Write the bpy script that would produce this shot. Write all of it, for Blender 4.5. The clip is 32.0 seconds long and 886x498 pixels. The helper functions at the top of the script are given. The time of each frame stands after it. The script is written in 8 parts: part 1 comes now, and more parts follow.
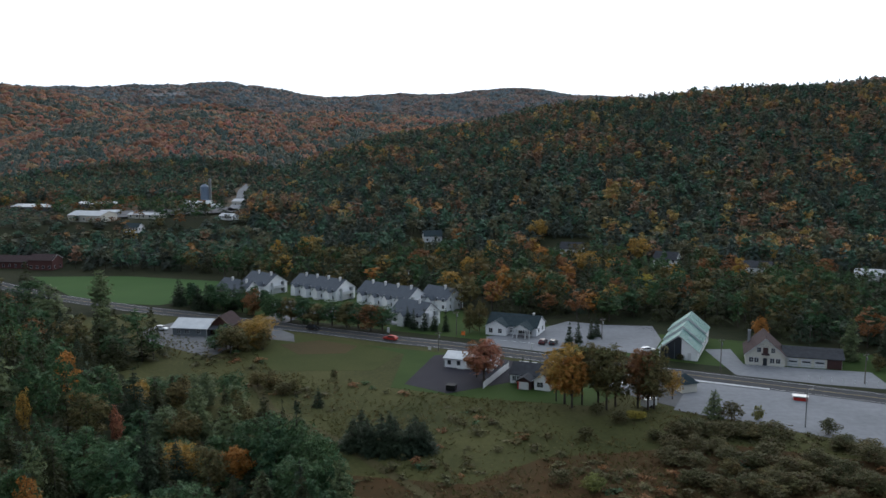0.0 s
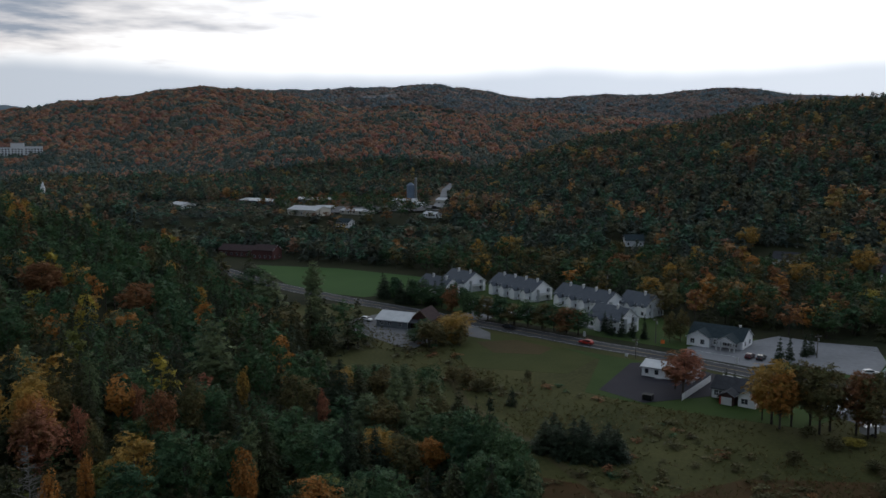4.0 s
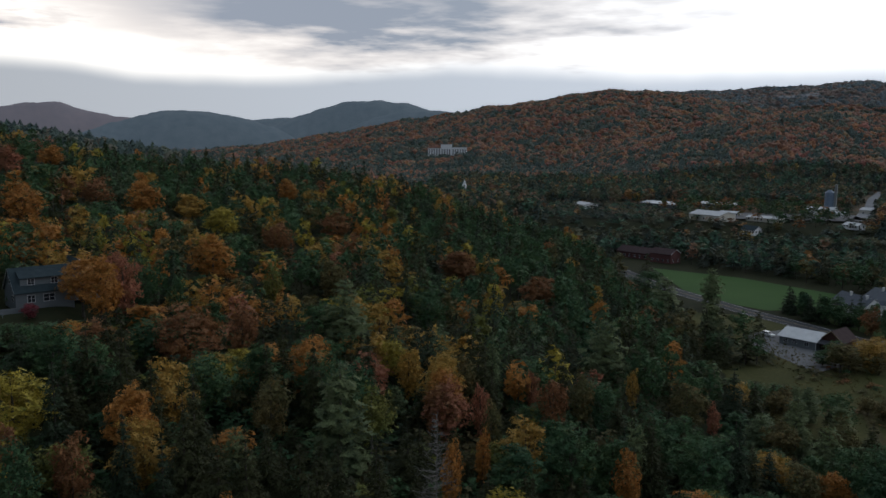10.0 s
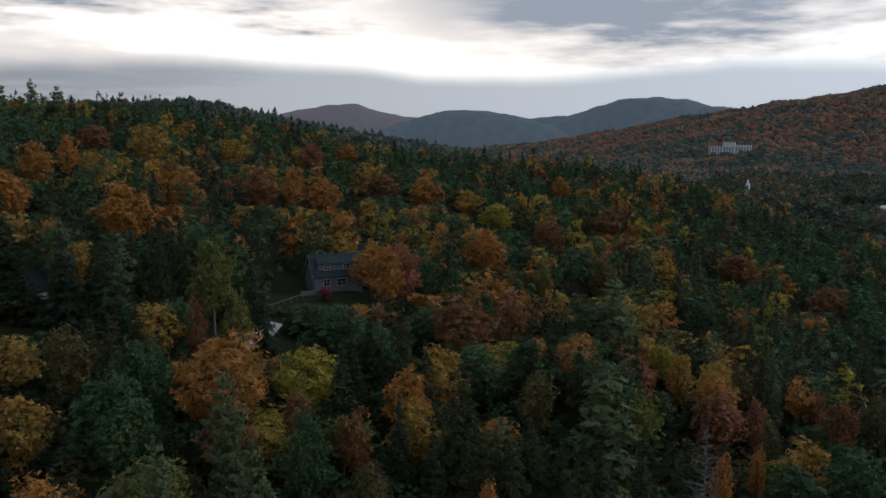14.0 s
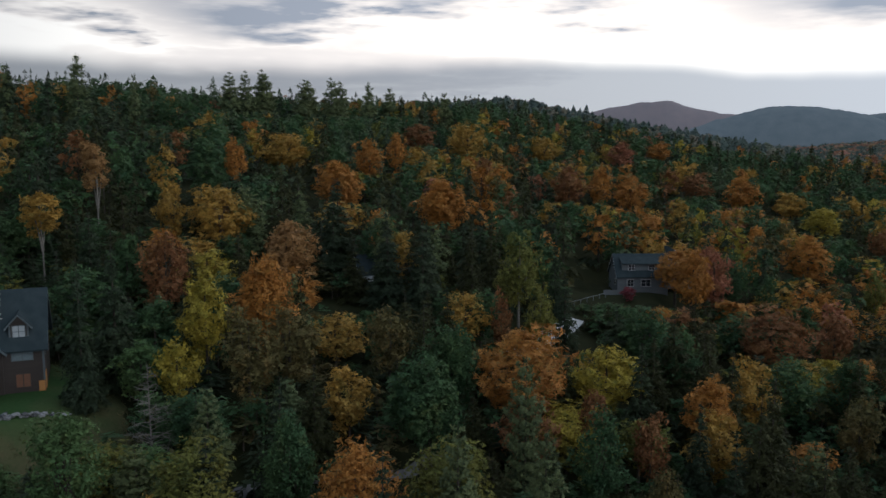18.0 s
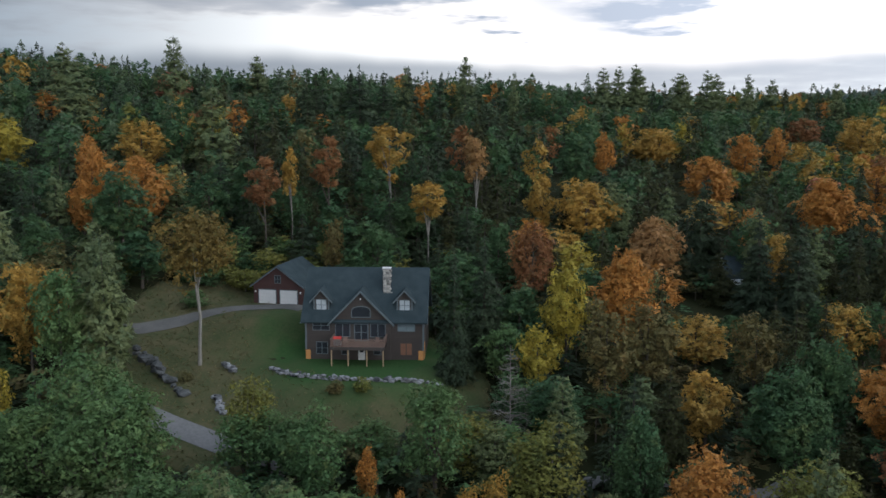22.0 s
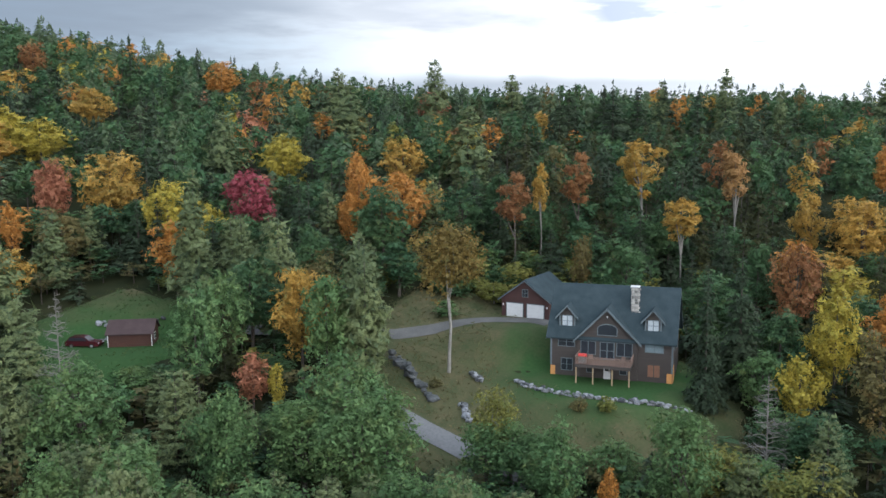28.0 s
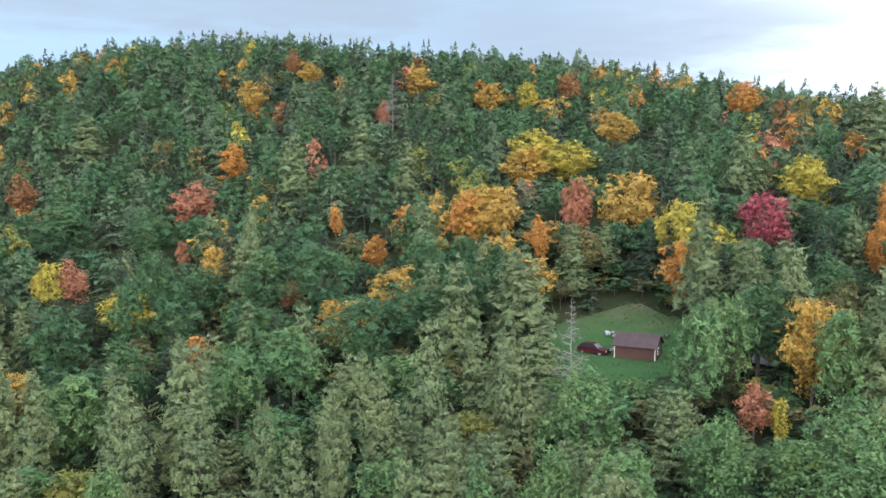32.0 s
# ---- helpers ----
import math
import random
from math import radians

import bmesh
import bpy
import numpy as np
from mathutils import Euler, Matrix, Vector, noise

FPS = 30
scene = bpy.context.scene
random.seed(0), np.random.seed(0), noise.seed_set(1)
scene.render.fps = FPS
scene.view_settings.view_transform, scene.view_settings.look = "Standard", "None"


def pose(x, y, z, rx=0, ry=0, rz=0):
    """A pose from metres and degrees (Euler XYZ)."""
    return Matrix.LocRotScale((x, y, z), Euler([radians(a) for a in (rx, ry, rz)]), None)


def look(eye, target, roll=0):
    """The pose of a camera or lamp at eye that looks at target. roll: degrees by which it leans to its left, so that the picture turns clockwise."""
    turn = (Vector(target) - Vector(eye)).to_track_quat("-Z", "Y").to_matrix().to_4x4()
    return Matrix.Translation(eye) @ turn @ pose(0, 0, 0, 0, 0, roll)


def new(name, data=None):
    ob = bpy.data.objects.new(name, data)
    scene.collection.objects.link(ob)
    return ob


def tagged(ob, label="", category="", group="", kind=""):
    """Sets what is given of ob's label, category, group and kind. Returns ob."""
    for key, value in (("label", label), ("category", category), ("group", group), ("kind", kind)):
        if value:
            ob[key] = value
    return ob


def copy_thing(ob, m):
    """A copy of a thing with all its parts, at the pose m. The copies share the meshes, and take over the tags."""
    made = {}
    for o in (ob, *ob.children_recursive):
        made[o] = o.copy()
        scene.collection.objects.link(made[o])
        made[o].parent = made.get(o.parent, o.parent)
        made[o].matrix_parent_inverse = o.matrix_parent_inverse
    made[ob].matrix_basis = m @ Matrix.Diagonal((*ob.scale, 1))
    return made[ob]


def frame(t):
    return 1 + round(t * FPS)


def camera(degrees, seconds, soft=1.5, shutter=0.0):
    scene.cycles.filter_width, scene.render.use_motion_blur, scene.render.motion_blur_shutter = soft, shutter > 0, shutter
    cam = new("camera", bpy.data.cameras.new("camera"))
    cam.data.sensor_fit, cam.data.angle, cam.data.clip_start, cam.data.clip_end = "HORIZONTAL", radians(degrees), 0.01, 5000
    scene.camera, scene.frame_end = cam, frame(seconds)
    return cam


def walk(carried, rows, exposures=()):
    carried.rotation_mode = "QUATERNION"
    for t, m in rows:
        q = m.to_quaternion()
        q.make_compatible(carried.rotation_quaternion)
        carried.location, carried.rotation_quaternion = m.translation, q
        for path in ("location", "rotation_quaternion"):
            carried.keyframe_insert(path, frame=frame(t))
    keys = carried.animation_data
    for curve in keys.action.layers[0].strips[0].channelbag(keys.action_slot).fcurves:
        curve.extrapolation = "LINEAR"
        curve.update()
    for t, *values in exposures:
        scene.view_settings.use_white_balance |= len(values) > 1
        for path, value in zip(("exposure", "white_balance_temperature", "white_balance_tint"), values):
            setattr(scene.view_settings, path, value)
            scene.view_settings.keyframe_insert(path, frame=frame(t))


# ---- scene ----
EYE = 65.0  # height of the hovering camera over the valley road


def turn(yaw, pitch, roll):
    """The camera's pose: it only turns where it hovers."""
    return Matrix.Translation((0, 0, EYE)) @ pose(0, 0, 0, 0, 0, yaw) @ pose(0, 0, 0, 90 + pitch) @ pose(0, 0, 0, 0, 0, roll)


cam = camera(55.94, 32.0, soft=1.5, shutter=0.2)
PATH = [
    (0.0, turn(0.03, -7.63, -0.26)),
    (0.5, turn(0.54, -7.60, -0.23)),
    (1.0, turn(2.22, -7.57, -0.18)),
    (1.5, turn(2.89, -7.58, -0.16)),
    (2.0, turn(4.87, -7.57, -0.09)),
    (2.5, turn(7.14, -7.57, 0.00)),
    (3.0, turn(9.15, -7.56, 0.03)),
    (3.5, turn(11.48, -7.55, 0.05)),
    (5.5, turn(19.84, -7.46, 0.17)),
    (6.0, turn(22.02, -7.47, 0.19)),
    (6.5, turn(24.48, -7.45, 0.20)),
    (7.0, turn(26.55, -7.43, 0.21)),
    (7.5, turn(28.72, -7.42, 0.19)),
    (8.0, turn(30.86, -7.43, 0.25)),
    (8.5, turn(33.39, -7.44, 0.28)),
    (9.0, turn(36.44, -7.42, 0.31)),
    (9.5, turn(38.88, -7.43, 0.31)),
    (10.0, turn(40.80, -7.44, 0.21)),
    (10.5, turn(42.74, -7.47, 0.12)),
    (11.0, turn(44.76, -7.49, 0.06)),
    (11.5, turn(47.29, -7.55, 0.07)),
    (12.0, turn(50.22, -7.59, 0.10)),
    (12.5, turn(52.88, -7.60, 0.02)),
    (13.0, turn(55.39, -7.60, 0.04)),
    (13.5, turn(57.46, -7.60, 0.03)),
    (15.5, turn(65.07, -7.66, -0.15)),
    (16.0, turn(67.11, -7.67, -0.14)),
    (16.5, turn(69.72, -7.67, -0.07)),
    (17.0, turn(72.54, -7.70, -0.07)),
    (17.5, turn(76.68, -7.72, -0.01)),
    (18.0, turn(80.28, -7.74, 0.02)),
    (18.5, turn(83.34, -7.81, 0.04)),
    (19.0, turn(86.46, -7.85, 0.01)),
    (19.5, turn(89.38, -7.91, 0.02)),
    (20.0, turn(92.74, -7.93, -0.00)),
    (20.5, turn(95.87, -7.98, -0.07)),
    (21.0, turn(99.08, -8.01, -0.06)),
    (21.5, turn(102.22, -8.05, -0.08)),
    (22.0, turn(105.09, -8.08, 0.03)),
    (22.5, turn(108.39, -8.11, -0.04)),
    (23.0, turn(112.24, -8.14, -0.06)),
    (23.5, turn(116.46, -8.16, -0.06)),
    (24.0, turn(120.84, -8.19, -0.05)),
    (24.5, turn(122.89, -8.20, -0.13)),
    (25.0, turn(122.60, -8.26, -0.26)),
    (25.5, turn(122.61, -8.31, -0.29)),
    (26.0, turn(122.17, -8.36, -0.36)),
    (26.5, turn(121.83, -7.15, -0.41)),
    (28.5, turn(122.48, -6.77, -0.40)),
    (29.0, turn(129.69, -6.71, -0.17)),
    (29.5, turn(138.08, -6.67, 0.02)),
    (30.0, turn(145.09, -6.66, 0.24)),
    (30.5, turn(151.72, -6.66, 0.37)),
    (31.0, turn(156.06, -6.71, 0.33)),
    (31.5, turn(156.47, -6.76, 0.21)),
    (32.0, turn(156.28, -5.41, 0.03)),
]

EXPOSURES = [(t_, ev_, 6150, 10) for t_, ev_ in ((0.0, -0.26), (3.0, -1.15), (6.0, -1.15), (9.0, -1.15), (13.0, -1.15), (19.0, -0.75), (23.0, 0.15), (24.0, 0.43), (26.0, 0.82), (29.0, 0.75), (30.0, 0.85), (31.0, 1.4), (32.0, 1.52))]
walk(cam, PATH, EXPOSURES)

# ---- sky and light ----
world = bpy.data.worlds.new("evening_sky")
scene.world = world
world.use_nodes = True
wn, wl = world.node_tree.nodes, world.node_tree.links
wn.clear()


def wnode(kind, **values):
    n = wn.new(kind)
    for k, v in values.items():
        n.inputs[int(k[1:])].default_value = v
    return n


def wmath(op, a, b=None, c=None):
    n = wn.new("ShaderNodeMath")
    n.operation = op
    for i, q in enumerate((a, b, c)):
        if q is None:
            continue
        if isinstance(q, (int, float)):
            n.inputs[i].default_value = q
        else:
            wl.new(q, n.inputs[i])
    return n.outputs[0]


def wmix(fac, a, b):
    n = wn.new("ShaderNodeMix")
    n.data_type = "RGBA"
    for sock, q in ((n.inputs[0], fac), (n.inputs[6], a), (n.inputs[7], b)):
        if isinstance(q, (int, float, tuple)):
            sock.default_value = q
        else:
            wl.new(q, sock)
    return n.outputs[2]


SUN_AZ, SUN_EL = -15.0, 25.0
coord = wn.new("ShaderNodeTexCoord")
sep = wn.new("ShaderNodeSeparateXYZ")
wl.new(coord.outputs["Generated"], sep.inputs[0])
dx, dy, dz = sep.outputs
height = wmath("MAXIMUM", dz, 0.0)
# cloud deck seen in perspective: flat layer over the valley
flat = wn.new("ShaderNodeCombineXYZ")
lift = wmath("ADD", height, 0.06)
wl.new(wmath("DIVIDE", dx, lift), flat.inputs[0])
wl.new(wmath("DIVIDE", dy, lift), flat.inputs[1])
deck = wn.new("ShaderNodeTexNoise")
deck.inputs["Scale"].default_value, deck.inputs["Detail"].default_value, deck.inputs["Roughness"].default_value = 0.42, 6.0, 0.55
wl.new(flat.outputs[0], deck.inputs["Vector"])
cover = wn.new("ShaderNodeMapRange")
cover.interpolation_type = "SMOOTHSTEP"
cover.inputs[1].default_value, cover.inputs[2].default_value = 0.43, 0.62
wl.new(deck.outputs[0], cover.inputs[0])
# brightest over the open valley, dimmer behind the hill
sx, sy = -math.sin(radians(-15)), math.cos(radians(-15))
toward = wmath("ADD", wmath("MULTIPLY", dx, sx), wmath("MULTIPLY", dy, sy))
glow_f = wmath("POWER", wmath("MAXIMUM", wmath("MULTIPLY_ADD", toward, 0.5, 0.5), 0.0), 1.5)
nishita = wn.new("ShaderNodeTexSky")
nishita.sky_type = "NISHITA"
nishita.sun_disc = False
nishita.sun_elevation, nishita.sun_rotation = radians(SUN_EL), radians(-SUN_AZ)
nishita.dust_density = 3.0
# second, warmer glow where the sun went down
ex, ey = -math.sin(radians(72)), math.cos(radians(72))
west = wmath("ADD", wmath("MULTIPLY", dx, ex), wmath("MULTIPLY", dy, ey))
west_f = wmath("POWER", wmath("MAXIMUM", west, 0.0), 4.0)
clear = wmix(glow_f, (0.19, 0.265, 0.345, 1), (3.0, 2.97, 2.95, 1))
cloud = wmix(glow_f, (0.17, 0.20, 0.24, 1), (0.86, 0.98, 1.14, 1))
clear = wmix(west_f, clear, (3.2, 3.0, 2.7, 1))
cloud = wmix(west_f, cloud, (0.76, 0.82, 0.94, 1))
# cloud streaks low over the hills: bearing, elevation, half-width, half-height, slope, strength
bear = wmath("MULTIPLY", wmath("ARCTAN2", wmath("MULTIPLY", dx, -1.0), dy), 57.2958)
bear = wmath("ADD", bear, wmath("MULTIPLY", wmath("LESS_THAN", bear, -100.0), 360.0))
elev = wmath("MULTIPLY", wmath("ARCSINE", dz), 57.2958)
grid = wn.new("ShaderNodeCombineXYZ")
wl.new(wmath("MULTIPLY", bear, 0.055), grid.inputs[0])
wl.new(wmath("MULTIPLY", elev, 0.30), grid.inputs[1])
ruffle = wn.new("ShaderNodeTexNoise")
ruffle.inputs["Scale"].default_value, ruffle.inputs["Detail"].default_value, ruffle.inputs["Roughness"].default_value = 1.3, 5.0, 0.6
wl.new(grid.outputs[0], ruffle.inputs["Vector"])
fine_r = wn.new("ShaderNodeTexNoise")
fine_r.inputs["Scale"].default_value, fine_r.inputs["Detail"].default_value = 4.5, 6.0
wl.new(grid.outputs[0], fine_r.inputs["Vector"])
ruff = wmath("ADD", wmath("SUBTRACT", ruffle.outputs[0], 0.5), wmath("MULTIPLY", wmath("SUBTRACT", fine_r.outputs[0], 0.5), 0.45))
streaks = None
for az_c, el_c, half_az, half_el, slope_c, strong in ((46, 8.9, 17, 3.4, 0.0, 1.0), (79, 10.2, 12, 2.6, 0.06, 1.0), (91, 9.0, 9, 2.6, -0.10, 1.0), (107, 9.2, 9, 2.2, 0.0, 1.0), (88, 4.6, 12, 1.7, 0.0, 0.6), (122, 9.6, 9, 2.0, 0.0, 0.7), (143, 9.0, 16, 3.2, 0.05, 0.8), (172, 11.0, 18, 2.6, 0.0, 0.8)):
    da = wmath("SUBTRACT", bear, az_c)
    de = wmath("SUBTRACT", wmath("SUBTRACT", elev, el_c), wmath("MULTIPLY", da, slope_c))
    de = wmath("ADD", de, wmath("MULTIPLY", ruff, 6.5))
    da = wmath("ADD", da, wmath("MULTIPLY", ruff, 18.0))
    d2 = wmath("ADD", wmath("POWER", wmath("DIVIDE", da, half_az), 2.0), wmath("POWER", wmath("DIVIDE", de, half_el), 2.0))
    sm = wn.new("ShaderNodeMapRange")
    sm.interpolation_type = "SMOOTHSTEP"
    sm.inputs[1].default_value, sm.inputs[2].default_value, sm.inputs[3].default_value, sm.inputs[4].default_value = 0.1, 2.0, strong, 0.0
    wl.new(d2, sm.inputs[0])
    streaks = sm.outputs[0] if streaks is None else wmath("MAXIMUM", streaks, sm.outputs[0])
high = wn.new("ShaderNodeMapRange")
high.inputs[1].default_value, high.inputs[2].default_value = 10.0, 20.0
wl.new(elev, high.inputs[0])
covered = wmath("MAXIMUM", wmath("MULTIPLY", streaks, wmath("MULTIPLY_ADD", ruff, 0.9, 1.0)), wmath("MULTIPLY", cover.outputs[0], high.outputs[0]))
sky = wmix(covered, clear, cloud)
# warm light caught on the clouds' edges
rim_f = wmath("MULTIPLY", wmath("MULTIPLY", covered, wmath("SUBTRACT", 1.0, covered)), wmath("MULTIPLY_ADD", west_f, 1.5, wmath("MULTIPLY", glow_f, 0.55)))
sky = wmix(wmath("MINIMUM", wmath("MAXIMUM", rim_f, 0.0), 1.0), sky, (2.2, 1.86, 1.6, 1))
top_f = wn.new("ShaderNodeMapRange")
top_f.inputs[1].default_value, top_f.inputs[2].default_value = 0.3, 0.95
wl.new(dz, top_f.inputs[0])
sky = wmix(top_f.outputs[0], sky, (0.79, 0.92, 1.08, 1))
# grey-blue bank lying on the horizon
bank = wn.new("ShaderNodeMapRange")
bank.interpolation_type = "SMOOTHSTEP"
bank.inputs[1].default_value, bank.inputs[2].default_value = 0.066, 0.094
bank.inputs[3].default_value, bank.inputs[4].default_value = 0.85, 0.0
edge = wn.new("ShaderNodeTexNoise")
edge.inputs["Scale"].default_value, edge.inputs["Detail"].default_value = 3.0, 4.0
wl.new(coord.outputs["Generated"], edge.inputs["Vector"])
wl.new(wmath("ADD", dz, wmath("MULTIPLY", wmath("SUBTRACT", edge.outputs[0], 0.5), 0.05)), bank.inputs[0])
sky = wmix(bank.outputs[0], sky, wmix(glow_f, (0.16, 0.19, 0.235, 1), (1.3, 1.44, 1.62, 1)))
below = wmath("LESS_THAN", dz, -0.02)
sky = wmix(below, sky, (0.05, 0.05, 0.045, 1))
add = wn.new("ShaderNodeMix")
add.data_type, add.blend_type = "RGBA", "ADD"
add.inputs[0].default_value = 0.004
wl.new(sky, add.inputs[6])
wl.new(nishita.outputs[0], add.inputs[7])
back = wn.new("ShaderNodeBackground")
wl.new(add.outputs[2], back.inputs[0])
back.inputs[1].default_value = 1.0
wout = wn.new("ShaderNodeOutputWorld")
wl.new(back.outputs[0], wout.inputs[0])

sun_data = bpy.data.lights.new("evening_sun", "SUN")
sun_data.energy, sun_data.angle, sun_data.color = 0.6, radians(40), (1.0, 0.96, 0.90)
sun = new("evening_sun", sun_data)
sun_at = Vector((-math.sin(radians(SUN_AZ)) * 100, math.cos(radians(SUN_AZ)) * 100, 50))
sun.matrix_world = look(sun_at, (0, 0, 0))

# ---- materials ----


def mat_base(name):
    m = bpy.data.materials.new(name)
    m.use_nodes = True
    return m, m.node_tree.nodes, m.node_tree.links, m.node_tree.nodes["Principled BSDF"]


def surface(name, dark, light, scale=2.0, rough=0.8, bump=0.0, fine=14.0, metal=0.0, island=0.0, coords="Object", stretch=(1, 1, 1), per_object=0.0):
    """A weathered surface: two scales of mottling between two colours, with fine relief."""
    m, n, l, p = mat_base(name)
    tc = n.new("ShaderNodeTexCoord")
    mp = n.new("ShaderNodeMapping")
    mp.inputs["Scale"].default_value = stretch
    l.new(tc.outputs[coords], mp.inputs[0])
    a, b = n.new("ShaderNodeTexNoise"), n.new("ShaderNodeTexNoise")
    for q, s in ((a, scale), (b, scale * fine)):
        q.inputs["Scale"].default_value, q.inputs["Detail"].default_value = s, 4.0
        l.new(mp.outputs[0], q.inputs["Vector"])
    f = n.new("ShaderNodeMath")
    f.operation = "MULTIPLY_ADD"
    f.inputs[1].default_value = 0.45
    l.new(b.outputs[0], f.inputs[0])
    g = n.new("ShaderNodeMath")
    g.operation = "MULTIPLY"
    g.inputs[1].default_value = 0.55
    l.new(a.outputs[0], g.inputs[0])
    l.new(g.outputs[0], f.inputs[2])
    fac = f.outputs[0]
    if island or per_object:
        src = n.new("ShaderNodeNewGeometry").outputs["Random Per Island"] if island else n.new("ShaderNodeObjectInfo").outputs["Random"]
        h = n.new("ShaderNodeMath")
        h.operation = "MULTIPLY_ADD"
        h.inputs[1].default_value = island or per_object
        l.new(src, h.inputs[0])
        l.new(fac, h.inputs[2])
        k = n.new("ShaderNodeMath")
        k.operation = "SUBTRACT"
        k.inputs[1].default_value = (island or per_object) / 2
        l.new(h.outputs[0], k.inputs[0])
        fac = k.outputs[0]
    r = n.new("ShaderNodeMapRange")
    r.inputs[1].default_value, r.inputs[2].default_value = 0.3, 0.7
    l.new(fac, r.inputs[0])
    mx = n.new("ShaderNodeMix")
    mx.data_type = "RGBA"
    mx.inputs[6].default_value, mx.inputs[7].default_value = (*dark, 1), (*light, 1)
    l.new(r.outputs[0], mx.inputs[0])
    l.new(mx.outputs[2], p.inputs["Base Color"])
    p.inputs["Roughness"].default_value, p.inputs["Metallic"].default_value = rough, metal
    if rough >= 0.85:
        p.inputs["Specular IOR Level"].default_value = 0.08
    if bump:
        bp = n.new("ShaderNodeBump")
        bp.inputs["Strength"].default_value, bp.inputs["Distance"].default_value = bump, 0.05
        l.new(b.outputs[0], bp.inputs["Height"])
        l.new(bp.outputs[0], p.inputs["Normal"])
    return m


def foliage(name, one, two, three=None, clear=0.25, tree_scale=0.11, cell=4.2, cut=0.54, vary=0.5):
    """Leaves: hue drifts from tree to tree, shade and tilt from leaf to leaf, ragged gaps between them, some light passes through."""
    m, n, l, p = mat_base(name)
    geo = n.new("ShaderNodeNewGeometry")
    a = n.new("ShaderNodeTexNoise")
    a.inputs["Scale"].default_value, a.inputs["Detail"].default_value = tree_scale, 2.0
    l.new(geo.outputs["Position"], a.inputs["Vector"])
    r = n.new("ShaderNodeMapRange")
    r.inputs[1].default_value, r.inputs[2].default_value = 0.32, 0.68
    l.new(a.outputs[0], r.inputs[0])
    mx = n.new("ShaderNodeMix")
    mx.data_type = "RGBA"
    mx.inputs[6].default_value, mx.inputs[7].default_value = (*one, 1), (*two, 1)
    l.new(r.outputs[0], mx.inputs[0])
    col = mx.outputs[2]
    if three:
        b = n.new("ShaderNodeTexNoise")
        b.inputs["Scale"].default_value, b.inputs["Detail"].default_value = 0.6, 3.0
        l.new(geo.outputs["Position"], b.inputs["Vector"])
        r2 = n.new("ShaderNodeMapRange")
        r2.inputs[1].default_value, r2.inputs[2].default_value = 0.55, 0.75
        l.new(b.outputs[0], r2.inputs[0])
        m2 = n.new("ShaderNodeMix")
        m2.data_type = "RGBA"
        l.new(r2.outputs[0], m2.inputs[0])
        l.new(col, m2.inputs[6])
        m2.inputs[7].default_value = (*three, 1)
        col = m2.outputs[2]
    vor = n.new("ShaderNodeTexVoronoi")
    vor.inputs["Scale"].default_value = cell
    l.new(geo.outputs["Position"], vor.inputs["Vector"])
    hsv = n.new("ShaderNodeHueSaturation")
    sep_c = n.new("ShaderNodeSeparateColor")
    l.new(vor.outputs["Color"], sep_c.inputs[0])
    both = n.new("ShaderNodeMath")
    both.operation = "ADD"
    l.new(geo.outputs["Random Per Island"], both.inputs[0])
    l.new(sep_c.outputs[0], both.inputs[1])
    v = n.new("ShaderNodeMapRange")
    v.inputs[1].default_value, v.inputs[2].default_value = 0.0, 2.0
    v.inputs[3].default_value, v.inputs[4].default_value = 1 - vary, 1 + vary
    l.new(both.outputs[0], v.inputs[0])
    l.new(v.outputs[0], hsv.inputs["Value"])
    l.new(col, hsv.inputs["Color"])
    l.new(hsv.outputs[0], p.inputs["Base Color"])
    p.inputs["Roughness"].default_value = 0.75
    p.inputs["Specular IOR Level"].default_value = 0.2
    # each leaf tilts its own way
    tilt = n.new("ShaderNodeVectorMath")
    tilt.operation = "MULTIPLY_ADD"
    l.new(vor.outputs["Color"], tilt.inputs[0])
    tilt.inputs[1].default_value, tilt.inputs[2].default_value = (vary * 2.2,) * 3, (-vary * 1.1,) * 3
    bent = n.new("ShaderNodeVectorMath")
    l.new(tilt.outputs[0], bent.inputs[0])
    l.new(geo.outputs["Normal"], bent.inputs[1])
    norm = n.new("ShaderNodeVectorMath")
    norm.operation = "NORMALIZE"
    l.new(bent.outputs[0], norm.inputs[0])
    l.new(norm.outputs[0], p.inputs["Normal"])
    tr = n.new("ShaderNodeBsdfTranslucent")
    l.new(hsv.outputs[0], tr.inputs[0])
    ms = n.new("ShaderNodeMixShader")
    ms.inputs[0].default_value = clear
    l.new(p.outputs[0], ms.inputs[1])
    l.new(tr.outputs[0], ms.inputs[2])
    if cut:
        leaf = n.new("ShaderNodeMath")
        leaf.operation = "LESS_THAN"
        leaf.inputs[1].default_value = cut
        l.new(vor.outputs["Distance"], leaf.inputs[0])
        gap = n.new("ShaderNodeBsdfTransparent")
        mg = n.new("ShaderNodeMixShader")
        l.new(leaf.outputs[0], mg.inputs[0])
        l.new(gap.outputs[0], mg.inputs[1])
        l.new(ms.outputs[0], mg.inputs[2])
        ms = mg
    l.new(ms.outputs[0], n["Material Output"].inputs[0])
    return m


